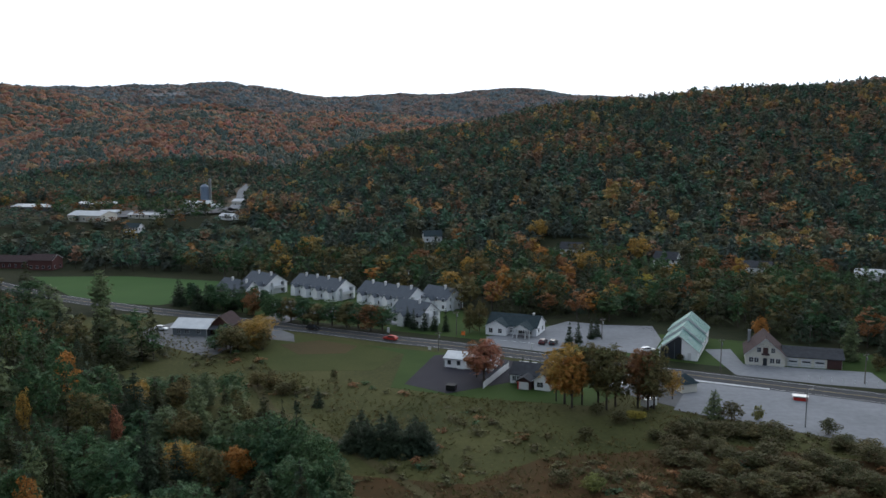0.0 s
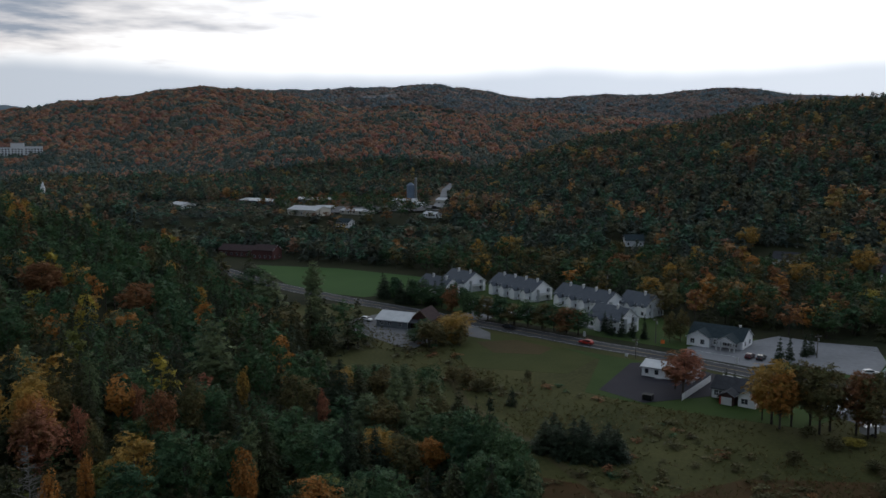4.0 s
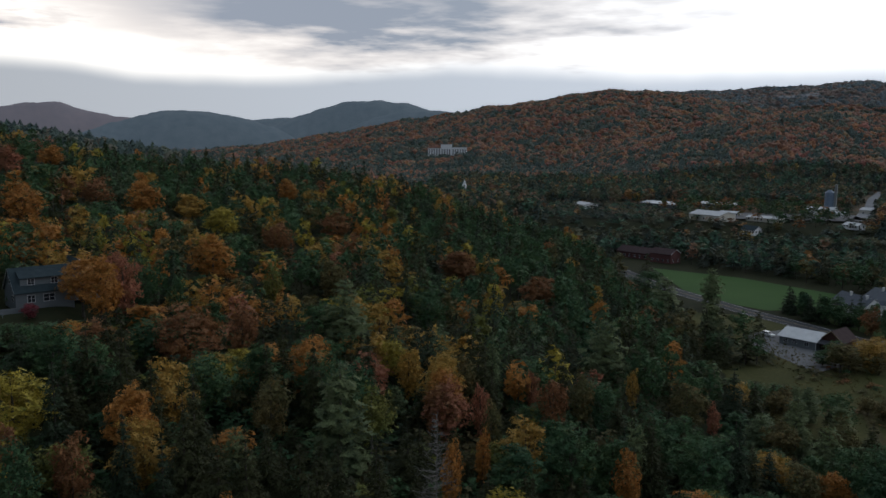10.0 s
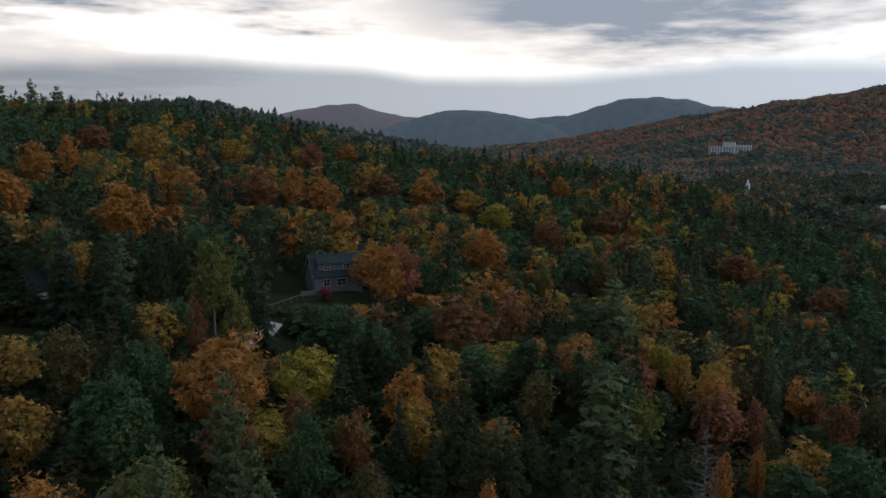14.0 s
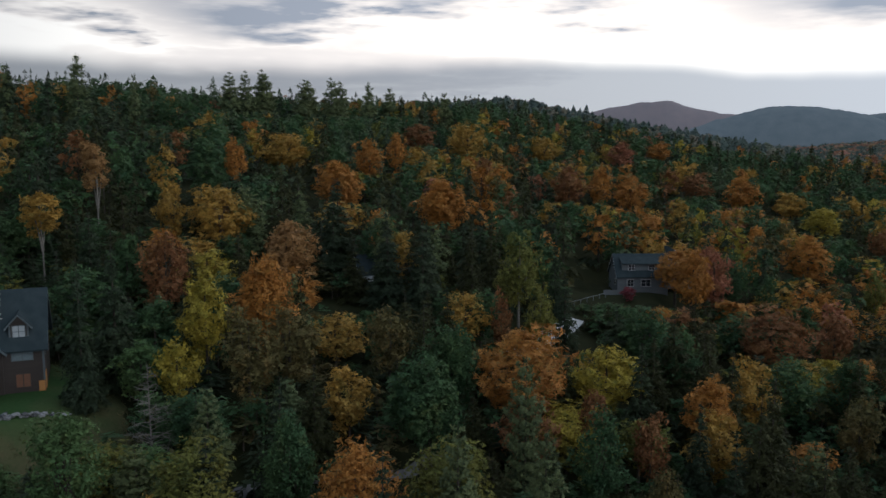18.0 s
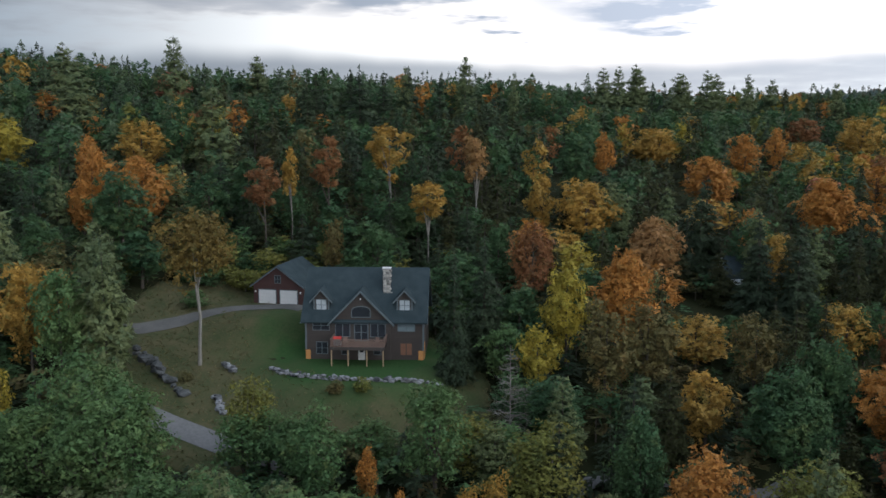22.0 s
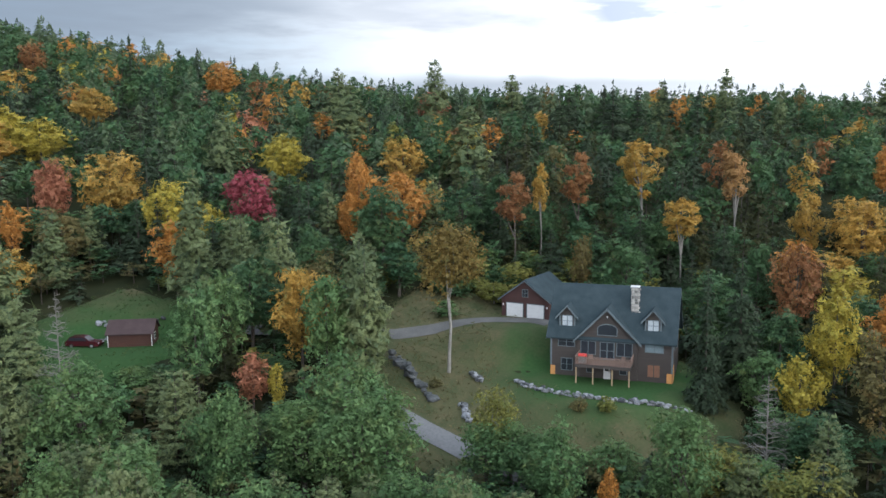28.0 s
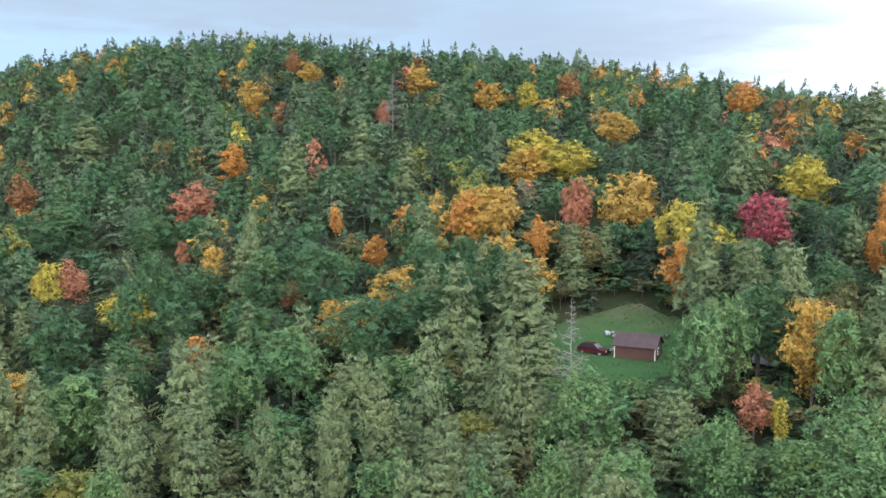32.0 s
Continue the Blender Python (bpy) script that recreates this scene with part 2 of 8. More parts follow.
TINTS = {
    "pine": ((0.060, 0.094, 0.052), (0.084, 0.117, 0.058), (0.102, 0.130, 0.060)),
    "spruce": ((0.028, 0.046, 0.027), (0.040, 0.058, 0.030), None),
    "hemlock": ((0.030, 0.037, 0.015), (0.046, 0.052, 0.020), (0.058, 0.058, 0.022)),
    "green": ((0.036, 0.084, 0.040), (0.058, 0.106, 0.042), (0.092, 0.124, 0.042)),
    "oak": ((0.064, 0.128, 0.052), (0.092, 0.150, 0.054), (0.130, 0.166, 0.056)),
    "lime": ((0.13, 0.15, 0.04), (0.16, 0.15, 0.035), (0.09, 0.12, 0.04)),
    "olive": ((0.12, 0.095, 0.035), (0.10, 0.10, 0.04), (0.18, 0.11, 0.035)),
    "yellow": ((0.33, 0.265, 0.040), (0.28, 0.23, 0.040), (0.17, 0.18, 0.038)),
    "amber": ((0.38, 0.222, 0.046), (0.31, 0.20, 0.050), (0.17, 0.165, 0.046)),
    "orange": ((0.39, 0.178, 0.040), (0.34, 0.155, 0.042), (0.25, 0.15, 0.042)),
    "coral": ((0.32, 0.128, 0.078), (0.28, 0.125, 0.070), (0.22, 0.13, 0.055)),
    "red": ((0.27, 0.058, 0.078), (0.22, 0.05, 0.064), None),
    "rust": ((0.19, 0.088, 0.040), (0.22, 0.106, 0.042), (0.15, 0.095, 0.038)),
    "tan": ((0.32, 0.18, 0.075), (0.26, 0.155, 0.06), None),
    "shrub": ((0.068, 0.074, 0.030), (0.095, 0.082, 0.034), (0.11, 0.07, 0.034)),
}
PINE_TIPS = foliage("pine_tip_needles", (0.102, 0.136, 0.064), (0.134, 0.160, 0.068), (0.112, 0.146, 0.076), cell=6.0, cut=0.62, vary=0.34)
LEAF = {k: foliage(k + "_leaves", *v, vary=0.44) for k, v in TINTS.items()}
LEAF_MID = {k: foliage(k + "_woods", *v, cell=2.6, cut=0.6, vary=0.42) for k, v in TINTS.items()}
# hill leaves lifted towards blue-grey: distance haze put into the colour
LEAF_HILL_HAZED = {k: foliage(k + "_hazed_hill_woods", *[c and (c[0] * 0.86 + 0.022, c[1] * 0.98 + 0.026, c[2] * 1.0 + 0.036) for c in v], cell=0.9, cut=0.68, vary=0.4) for k, v in TINTS.items()}
BARK = surface("bark", (0.045, 0.038, 0.032), (0.10, 0.088, 0.078), 3.0, 0.9, 0.6)
PALE_BARK = surface("pale_bark", (0.105, 0.10, 0.092), (0.21, 0.20, 0.185), 2.0, 0.85, 0.4)
# ---- land ----
# Terrain: valley floor at 0, a long wooded slope whose foot runs past the field, and rounded hills.
# Crest lines of the hills across the valley: bearing, distance and the elevation at which the crest shows,
# then the length of the near face and of the far one.
CRESTS = [
    ([(-60, 1150, 3.4), (-27.5, 1120, 3.57), (-24.9, 1090, 3.15), (-20.3, 1060, 3.21), (-16.6, 1040, 2.94), (-14.1, 1020, 2.63), (-9, 1000, 2.3), (-5.2, 980, 1.8),
      (-3.3, 970, 1.1), (0, 965, 0.55), (4.3, 955, 0.1), (8.6, 940, -1.5), (13, 925, -3.0), (17, 925, -3.9)], 570, 700),
    ([(46, 1650, -1.9), (38, 1550, -1.75), (32.9, 1500, -1.5), (29.8, 1480, -0.5), (26, 1460, 0.5), (22.1, 1450, 1.3), (18, 1450, 1.9), (14.2, 1450, 1.75), (11.5, 1500, 1.45), (8, 1600, 1.85),
      (0, 1700, 1.38), (-8, 1750, 1.0), (-20, 1800, 0.6)], 620, 600),
    ([(64, 2300, -1.4), (54, 2200, -0.45), (51, 2180, -0.05), (45.3, 2150, 0.95), (39.9, 2120, 1.9), (36.4, 2120, 2.4), (32.8, 2120, 3.0), (29, 2150, 3.5), (26, 2200, 3.2), (22, 2200, 2.5), (16, 2200, 1.2)], 900, 600),
    ([(36, 3000, 2.4), (28, 3000, 3.3), (23.5, 3000, 3.26), (19.6, 3000, 3.4), (14.3, 3000, 3.76), (12.2, 3050, 3.45), (8.5, 3100, 2.75), (6.2, 3150, 2.75), (3.6, 3150, 3.05), (0.9, 3150, 2.85),
      (-4.6, 3100, 3.4), (-8.6, 3050, 2.9), (-11.7, 3000, 2.6), (-24, 3000, 2.3), (-50, 3000, 2.3)], 950, 900),
    ([(96, 760, 0.5), (84, 760, 2.3), (79.5, 760, 2.4), (75.3, 760, 2.8), (73.2, 760, 2.1), (69.7, 760, 1.45), (64.7, 740, 0.45), (58.7, 720, -0.45), (53, 700, -2.6)], 250, 300),
]
NEAR_HILLS = [
    (46, 470, 10, 60, 120), (64, 470, -7, 60, 160), (90, 420, -4, 70, 140),
    (166, 430, 26, 95, 150), (149, 440, 25.5, 80, 140), (137, 430, 7, 60, 120), (181, 450, 30.5, 120, 140),
]


# levelled ground round the houses: x, y, reach, level
TOWN_RISE = 14.0
TERRACES = [(-96.5, -36.5, 19, 35.55), (-107.0, -54.5, 14, 39.75), (-71.0, -95.5, 13, 38.25), (-171.0, 68.0, 16, 32.0)]


def bearing(az, r):
    a = np.radians(az)
    return -r * np.sin(a), r * np.cos(a)


def crest_height(x, y, knots, run, back):
    """A wooded hill rising in one face to a crest that follows the knots."""
    az, r = np.degrees(np.arctan2(-x, y)), np.hypot(x, y)
    ks = sorted(knots)
    ka, kr = [q[0] for q in ks], [q[1] for q in ks]
    kh = [EYE + q[1] * math.tan(math.radians(q[2])) - 8 for q in ks]
    top = sum(np.interp(az + d, ka, kh, left=0, right=0) for d in (-1.6, -0.8, 0, 0.8, 1.6)) / 5
    rr = np.interp(az, ka, kr)
    f = np.clip((r - rr + run) / run, 0, 1)
    return top * (0.55 * f + 0.45 * softstep(f)) * (1 - 0.7 * softstep((r - rr) / back))


def softstep(x):
    x = np.clip(x, 0.0, 1.0)
    return x * x * (3 - 2 * x)


def uphill(x, y):
    """Metres up the slope from its foot."""
    return (x + 33) * -0.785 + (y - 138) * -0.62


def ground_z(x, y):
    x, y = np.asarray(x, float), np.asarray(y, float)
    r = np.hypot(x, y)
    s = uphill(x, y)
    z = 8 * np.log1p(np.exp(np.clip(s, -200, 400) / 8)) * 0.22
    z = 74 - 6 * np.log1p(np.exp((74 - z) / 6)) + 0.0
    z = z * (1 - 0.75 * softstep((r - 440) / 260))
    az_here = np.degrees(np.arctan2(-x, y))
    # the valley floor rises towards the works and the town
    z = np.maximum(z, TOWN_RISE * softstep((r - 490) / 80) * softstep((az_here + 6) / 16) * softstep((75 - az_here) / 20))
    for crest in CRESTS:
        z = np.maximum(z, crest_height(x, y, *crest))
    for az, d, h, across, deep in NEAR_HILLS:
        cx, cy = bearing(az, d)
        a = np.radians(az)
        u = (x - cx) * np.cos(a) + (y - cy) * np.sin(a)
        v = -(x - cx) * np.sin(a) + (y - cy) * np.cos(a)
        z = z + h * np.exp(-(u / across) ** 2 - (v / deep) ** 2)
    z = np.where(z < 0.5, 0.0, z - 0.5 + 0.0)
    for cx, cy, reach, level in TERRACES:
        k = softstep(1.6 - 1.6 * np.hypot(x - cx, y - cy) / reach)
        z = z * (1 - k) + level * k
    n = np.sin(x * 0.021 + 1.3) * np.sin(y * 0.017 + 0.4) + 0.5 * np.sin(x * 0.053 + y * 0.031)
    return z + n * (0.6 * softstep(s / 40) * softstep((r - 130) / 60) + 3.5 * softstep((r - 900) / 1500))



def part(name, verts, faces, material, parent=None, label="", smooth=False, at=None):
    """One mesh object out of points and faces, under its thing."""
    me = bpy.data.meshes.new(name)
    me.from_pydata([tuple(q) for q in verts], [], [tuple(f) for f in faces])
    for q in material if isinstance(material, (list, tuple)) else (material,):
        me.materials.append(q)
    if smooth:
        me.polygons.foreach_set("use_smooth", [True] * len(me.polygons))
    ob = new(name, me)
    if parent:
        ob.parent = parent
    if at is not None:
        ob.matrix_basis = at
    if label:
        tagged(ob, label)
    return ob


def quick_mesh(name, verts, quads, materials, index=None, smooth=False):
    """A large mesh of quads straight from arrays."""
    me = bpy.data.meshes.new(name)
    nv, nf = len(verts), len(quads)
    k = quads.shape[1]
    me.vertices.add(nv)
    me.vertices.foreach_set("co", np.asarray(verts, np.float32).ravel())
    me.loops.add(nf * k)
    me.loops.foreach_set("vertex_index", np.asarray(quads, np.int32).ravel())
    me.polygons.add(nf)
    me.polygons.foreach_set("loop_start", np.arange(0, nf * k, k, dtype=np.int32))
    for q in materials:
        me.materials.append(q)
    if index is not None:
        me.polygons.foreach_set("material_index", np.asarray(index, np.int32))
    if smooth:
        me.polygons.foreach_set("use_smooth", np.ones(nf, bool))
    me.update(calc_edges=True)
    return me


ROAD = [(190, 150), (107, 202), (65, 223.5), (28, 242), (2.7, 256), (-17.4, 265), (-45, 279), (-63, 288), (-96, 305), (-118, 315), (-170, 345), (-230, 395)]


def to_line(x, y, line):
    """Distance to a polyline."""
    best = np.full(np.shape(x), 1e9)
    for (ax, ay), (bx, by) in zip(line, line[1:]):
        vx, vy = bx - ax, by - ay
        t = np.clip(((x - ax) * vx + (y - ay) * vy) / (vx * vx + vy * vy), 0, 1)
        best = np.minimum(best, np.hypot(x - ax - t * vx, y - ay - t * vy))
    return best


GROUND = surface("forest_floor", (0.012, 0.018, 0.008), (0.030, 0.031, 0.014), 0.05, 0.95, 0.0, 9.0, coords="Object")
# far off, the ground is coloured as woods, with distance haze painted in
gn, gl_ = GROUND.node_tree.nodes, GROUND.node_tree.links
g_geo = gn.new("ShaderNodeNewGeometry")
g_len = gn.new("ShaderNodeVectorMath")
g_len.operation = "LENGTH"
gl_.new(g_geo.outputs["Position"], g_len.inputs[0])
g_tex = gn.new("ShaderNodeTexVoronoi")
g_tex.inputs["Scale"].default_value = 0.11
gl_.new(g_geo.outputs["Position"], g_tex.inputs["Vector"])
g_big = gn.new("ShaderNodeTexNoise")
g_big.inputs["Scale"].default_value, g_big.inputs["Detail"].default_value = 0.004, 5.0
gl_.new(g_geo.outputs["Position"], g_big.inputs["Vector"])
g_sep = gn.new("ShaderNodeSeparateColor")
gl_.new(g_tex.outputs["Color"], g_sep.inputs[0])
g_sum = gn.new("ShaderNodeMath")
g_sum.operation = "MULTIPLY_ADD"
g_sum.inputs[1].default_value = 0.5
gl_.new(g_sep.outputs[0], g_sum.inputs[0])
gl_.new(g_big.outputs[0], g_sum.inputs[2])
g_map = gn.new("ShaderNodeMapRange")
g_map.inputs[1].default_value, g_map.inputs[2].default_value = 0.45, 1.0
gl_.new(g_sum.outputs[0], g_map.inputs[0])


def g_mix(fac, a, b):
    q = gn.new("ShaderNodeMix")
    q.data_type = "RGBA"
    for sock, val in ((q.inputs[0], fac), (q.inputs[6], a), (q.inputs[7], b)):
        if isinstance(val, tuple):
            sock.default_value = val
        else:
            gl_.new(val, sock)
    return q.outputs[2]


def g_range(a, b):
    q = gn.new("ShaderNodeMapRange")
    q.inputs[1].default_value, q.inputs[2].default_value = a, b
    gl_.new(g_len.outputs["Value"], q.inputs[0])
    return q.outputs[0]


g_p = gn["Principled BSDF"]
near_col = g_p.inputs["Base Color"].links[0].from_socket
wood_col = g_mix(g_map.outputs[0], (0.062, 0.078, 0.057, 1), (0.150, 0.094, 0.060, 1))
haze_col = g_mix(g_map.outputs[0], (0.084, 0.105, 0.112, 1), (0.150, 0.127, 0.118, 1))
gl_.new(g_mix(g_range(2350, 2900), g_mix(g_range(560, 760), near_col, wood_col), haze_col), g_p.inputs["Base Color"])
az_view = np.arange(-34, 192, 0.7)
az_all = np.concatenate([az_view, np.arange(192, 326, 4.0)])
rad = np.concatenate([np.arange(0.02, 160, 4.0), 160 * 1.026 ** np.arange(0, 136)])
rad = rad[rad < 4900]
A, R = np.meshgrid(az_all, rad, indexing="ij")
gx, gy = bearing(A, R)
gz = ground_z(gx, gy)
na, nr = A.shape
verts = np.stack([gx, gy, gz], -1).reshape(-1, 3)
i, j = np.meshgrid(np.arange(na), np.arange(nr - 1), indexing="ij")
i2 = (i + 1) % na
quads = np.stack([i * nr + j, i * nr + j + 1, i2 * nr + j + 1, i2 * nr + j], -1).reshape(-1, 4)
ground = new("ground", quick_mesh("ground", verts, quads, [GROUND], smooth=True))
tagged(ground, "wooded hillside and grassy valley ground in autumn", "ground", kind="structure")


def strip(name, line, width, material, lift=0.05, label="", category="", step=4.0):
    """A paved band that follows the ground along a line."""
    pts = []
    for (ax, ay), (bx, by) in zip(line, line[1:]):
        k = max(1, int(math.hypot(bx - ax, by - ay) / step))
        pts += [(ax + (bx - ax) * q / k, ay + (by - ay) * q / k) for q in range(k)]
    pts.append(line[-1])
    vs, fs = [], []
    for q, (x, y) in enumerate(pts):
        a, b = pts[max(q - 1, 0)], pts[min(q + 1, len(pts) - 1)]
        d = Vector((b[0] - a[0], b[1] - a[1])).normalized()
        for s in (-0.5, 0, 0.5):
            px, py = x - d.y * width * s, y + d.x * width * s
            vs.append((px, py, float(ground_z(px, py)) + lift))
        if q:
            k = q * 3
            fs += [(k - 3, k, k + 1, k - 2), (k - 2, k + 1, k + 2, k - 1)]
    return tagged(part(name, vs, fs, material), label, category, kind="structure")

# ---- trees ----
rng = np.random.default_rng(11)


def unit(v):
    return v / np.maximum(np.linalg.norm(v, axis=-1, keepdims=True), 1e-9)


def leaf_quads(at, facing, along, length, width, wild=0.45):
    """A pointed blade for each leaf clump at (n,3), laid like a shingle that faces outwards."""
    n = len(at)
    up = unit(facing + rng.normal(0, wild, (n, 3)))
    d = rng.normal(0, 1, (n, 3)) if along is None else along + rng.normal(0, 0.35, (n, 3))
    side = unit(np.cross(d, up))
    d = np.cross(up, side)
    L, W = length * rng.uniform(0.7, 1.35, (n, 1)), width * rng.uniform(0.7, 1.35, (n, 1))
    v = np.stack([at - d * L * 0.45 + side * W * 0.5, at + d * L * 0.55, at - d * L * 0.45 - side * W * 0.5], 1)
    return v.reshape(-1, 3)


def tube(points, radii, sides=6):
    """Verts and quads of a tapered limb through points."""
    pts = np.asarray(points, float)
    vs, fs = [], []
    for k, (p, r) in enumerate(zip(pts, radii)):
        d = unit(pts[min(k + 1, len(pts) - 1)] - pts[max(k - 1, 0)])
        a = unit(np.cross(d, [0.3, 1, 0.1]))
        b = np.cross(d, a)
        for q in range(sides):
            t = 2 * math.pi * q / sides
            vs.append(p + (a * math.cos(t) + b * math.sin(t)) * r)
        if k:
            o = k * sides
            fs += [(o - sides + q, o - sides + (q + 1) % sides, o + (q + 1) % sides, o + q) for q in range(sides)]
    return np.array(vs), np.array(fs)


def join(pieces):
    vs, fs, o = [], [], 0
    for v, f in pieces:
        vs.append(v)
        fs.append(f + o)
        o += len(v)
    return np.vstack(vs), np.vstack(fs)


def broad_tree(h, rad, leaves, size, bare=0.13, sparse=0.0):
    """Crown of leaf clumps in uneven lobes, and a trunk with limbs, base at the origin."""
    girth = 0.008 if sparse else 0.016
    c0, ch = h * (bare + 1) / 2, h * (1 - bare) / 2
    lobes = max(9, min(34, leaves // 30))
    dirs = unit(rng.normal(0, 1, (lobes, 3)))
    rr = rng.uniform(0.42, 0.84, (lobes, 1))
    cen = dirs * rr * (rad, rad, ch) + (0, 0, c0)
    cen = np.vstack([cen, [[0, 0, c0 + ch * 0.6]], [[0, 0, c0 - ch * 0.1]]])
    lr = rng.uniform(0.22, 0.44, len(cen)) * rad * (1 - sparse * 0.35)
    shell = int(leaves * 0.3 * (1 - sparse))
    share = rng.multinomial(leaves - shell, lr ** 2 / (lr ** 2).sum())
    at, out = [], []
    for c, q, n in zip(cen, lr, share):
        d = unit(rng.normal(0, 1, (n, 3)) + (0, 0, 0.2))
        at.append(c + d * q * rng.uniform(0.5, 1.12, (n, 1)) * (1, 1, 0.95))
        out.append(d)
    if shell:
        d = unit(rng.normal(0, 1, (shell, 3)))
        at.append(d * rng.uniform(0.55, 0.86, (shell, 1)) * (rad, rad, ch) * (1 - 0.22 * np.abs(d[:, 2:])) + (0, 0, c0))
        out.append(d)
    at, out = np.vstack(at), np.vstack(out)
    crown = leaf_quads(at, out + (0, 0, 0.25), None, size, size * 0.85, 0.5)
    wood = [tube([(0, 0, -0.6), (0.1, 0, h * 0.3), (-0.1, 0.1, h * 0.6), (0, 0, h * 0.85)], [h * girth, h * girth * 0.75, h * girth * 0.5, 0.02])]
    for c in cen[:9 if leaves > 1500 else (3 if leaves > 500 else 0)]:
        z0 = h * rng.uniform(bare * 0.8, 0.55)
        m = (c + (0, 0, z0)) / 2 * (0.9, 0.9, 1)
        wood.append(tube([(0, 0, z0), m, c], [h * 0.007, h * 0.005, 0.02], 5))
    return crown, join(wood)


def pine_tree(h, rad, leaves, size, bare=0.3, dense=False):
    """Whorled limbs with flat plumes of needles on a conical tree; spruces denser, with drooping limbs."""
    at, out, tall, wood = [], [], [], [tube([(0, 0, -0.6), (0, 0, h * 0.5), (0, 0, h)], [h * 0.011, h * 0.007, 0.02])]
    whorls = (15 if dense else 14) if leaves > 250 else 9
    per = 7 if dense else 6
    spots = []
    for k in range(whorls):
        f = (k + rng.uniform(0, 0.5)) / whorls
        z = h * (bare + (1 - bare) * f)
        prof = (1 - f) ** 0.9 if dense else (1 - f) ** 0.64 * rng.uniform(0.8, 1.1) * min(1.0, 0.66 + 1.3 * f)
        spin = rng.uniform(0, 6.28)
        for q in range(per):
            t = spin + 6.28 * (q + rng.uniform(-0.3, 0.3)) / per
            ln = max(0.2, rad * prof * rng.uniform(0.68, 1.12))
            rise = (-0.22 + 0.25 * f if dense else 0.02 + 0.6 * f) + rng.normal(0, 0.06)
            spots.append((z, t, ln, rise, f))
    weight = np.array([q[2] for q in spots]) ** 1.4 + 0.12
    share = rng.multinomial(leaves, weight / weight.sum())
    for (z, t, ln, rise, f), n in zip(spots, share):
        d = np.array([math.cos(t), math.sin(t), rise])
        s = np.array([-math.sin(t), math.cos(t), 0])
        u = rng.uniform(0.1, 1.0, (n, 1)) ** 0.6
        w = rng.normal(0, 0.21, (n, 1)) * (1.25 - 0.6 * u)
        bend = (0.10 if dense else 0.26) * u * u
        at.append(np.array([0, 0, z]) + d * u * ln + s * w * ln + np.array([0, 0, 1]) * (bend + rng.uniform(-0.13, 0.12, (n, 1))) * ln)
        out.append(np.repeat([d + np.array([0, 0, 0.3 if not dense else -0.1])], n, 0) + s * w * 3)
        tall.append(np.full((n, 1), 0.62 + 0.38 * (1 - f)))
        if leaves > 2000 and ln > rad * 0.35:
            wood.append(tube([(0, 0, z), d * ln * 0.85 + (0, 0, z)], [h * 0.004, 0.015], 3))
    out, tall = np.vstack(out), np.vstack(tall)
    face = np.stack([out[:, 0] * 0.6, out[:, 1] * 0.6, np.full(len(out), 0.75)], 1)
    crown = leaf_quads(np.vstack(at), face, out + (0, 0, 0.0 if dense else 0.35), size * 1.45 * tall, size * 0.8 * tall, 0.4)
    return crown, join(wood)


def plume_conifer(h, rad, n, dense):
    """A farther conifer: layered plumes of boughs round a pointed, uneven crown."""
    layers = 6
    lay = rng.integers(0, layers, n)
    f = np.clip((lay + rng.uniform(0.0, 0.55, n) ** 1.2) / layers * rng.uniform(0.9, 1.05, n), 0, 0.97)
    t = rng.uniform(0, 6.283, n)
    prof = (1 - f) ** 0.8 if dense else (1 - f) ** 0.62 * np.minimum(1.0, 0.62 + 1.3 * f)
    lop = 1 + 0.28 * np.sin(t + lay * 2.1)
    out = rad * prof * rng.uniform(0.35, 1.0, n) ** 0.6 * lop
    c, sn = np.cos(t), np.sin(t)
    at = np.stack([c * out, sn * out, h * (0.1 + 0.9 * f) - out * (0.22 if dense else 0.02)], 1)
    along = np.stack([c, sn, np.full(n, -0.35 if dense else 0.15)], 1)
    face = np.stack([c * 0.65, sn * 0.65, np.full(n, 0.8)], 1)
    big = (rad * (0.32 + 0.62 * (1 - f)))[:, None] * math.sqrt(70 / n)
    v = leaf_quads(at, face, along, big, big * 0.55, 0.3)
    tip = np.array([(0, 0, h * 0.97), (0, 0, h * 0.93)])
    side = np.array([(1.0, 0.2, 0.1), (0.1, 1.0, 0.1)])
    return np.vstack([v, leaf_quads(tip, side, np.array([(0, 0, 1.0)] * 2), h * 0.10, rad * 0.34, 0.2)])


def bare_tree(h, rad):
    """A dead tree: grey limbs and twigs without leaves."""
    wood = [tube([(0, 0, -0.5), (0, 0, h * 0.5), (0.1, 0, h)], [h * 0.010, h * 0.006, 0.02])]
    for k in range(110):
        f = rng.uniform(0.2, 0.97)
        t = rng.uniform(0, 2 * math.pi)
        ln = rad * (1.1 - f) * 1.2 * rng.uniform(0.7, 1.3)
        a = np.array([0, 0, h * f])
        b = a + np.array([math.cos(t) * ln * 0.55, math.sin(t) * ln * 0.55, ln * 0.12])
        c = a + np.array([math.cos(t) * ln, math.sin(t) * ln, ln * rng.uniform(-0.1, 0.35)])
        wood.append(tube([a, b, c], [0.05, 0.035, 0.012], 3))
        for q in range(4):
            p = b + (c - b) * rng.uniform(0, 1)
            e = p + unit(rng.normal(0, 1, 3) + (math.cos(t), math.sin(t), 0.2)) * ln * 0.35
            wood.append(tube([p, e], [0.02, 0.008], 3))
    return join(wood)


CONIFER = ("pine", "spruce", "hemlock")


def quads_for(crown):
    return np.arange(len(crown)).reshape(-1, 3)


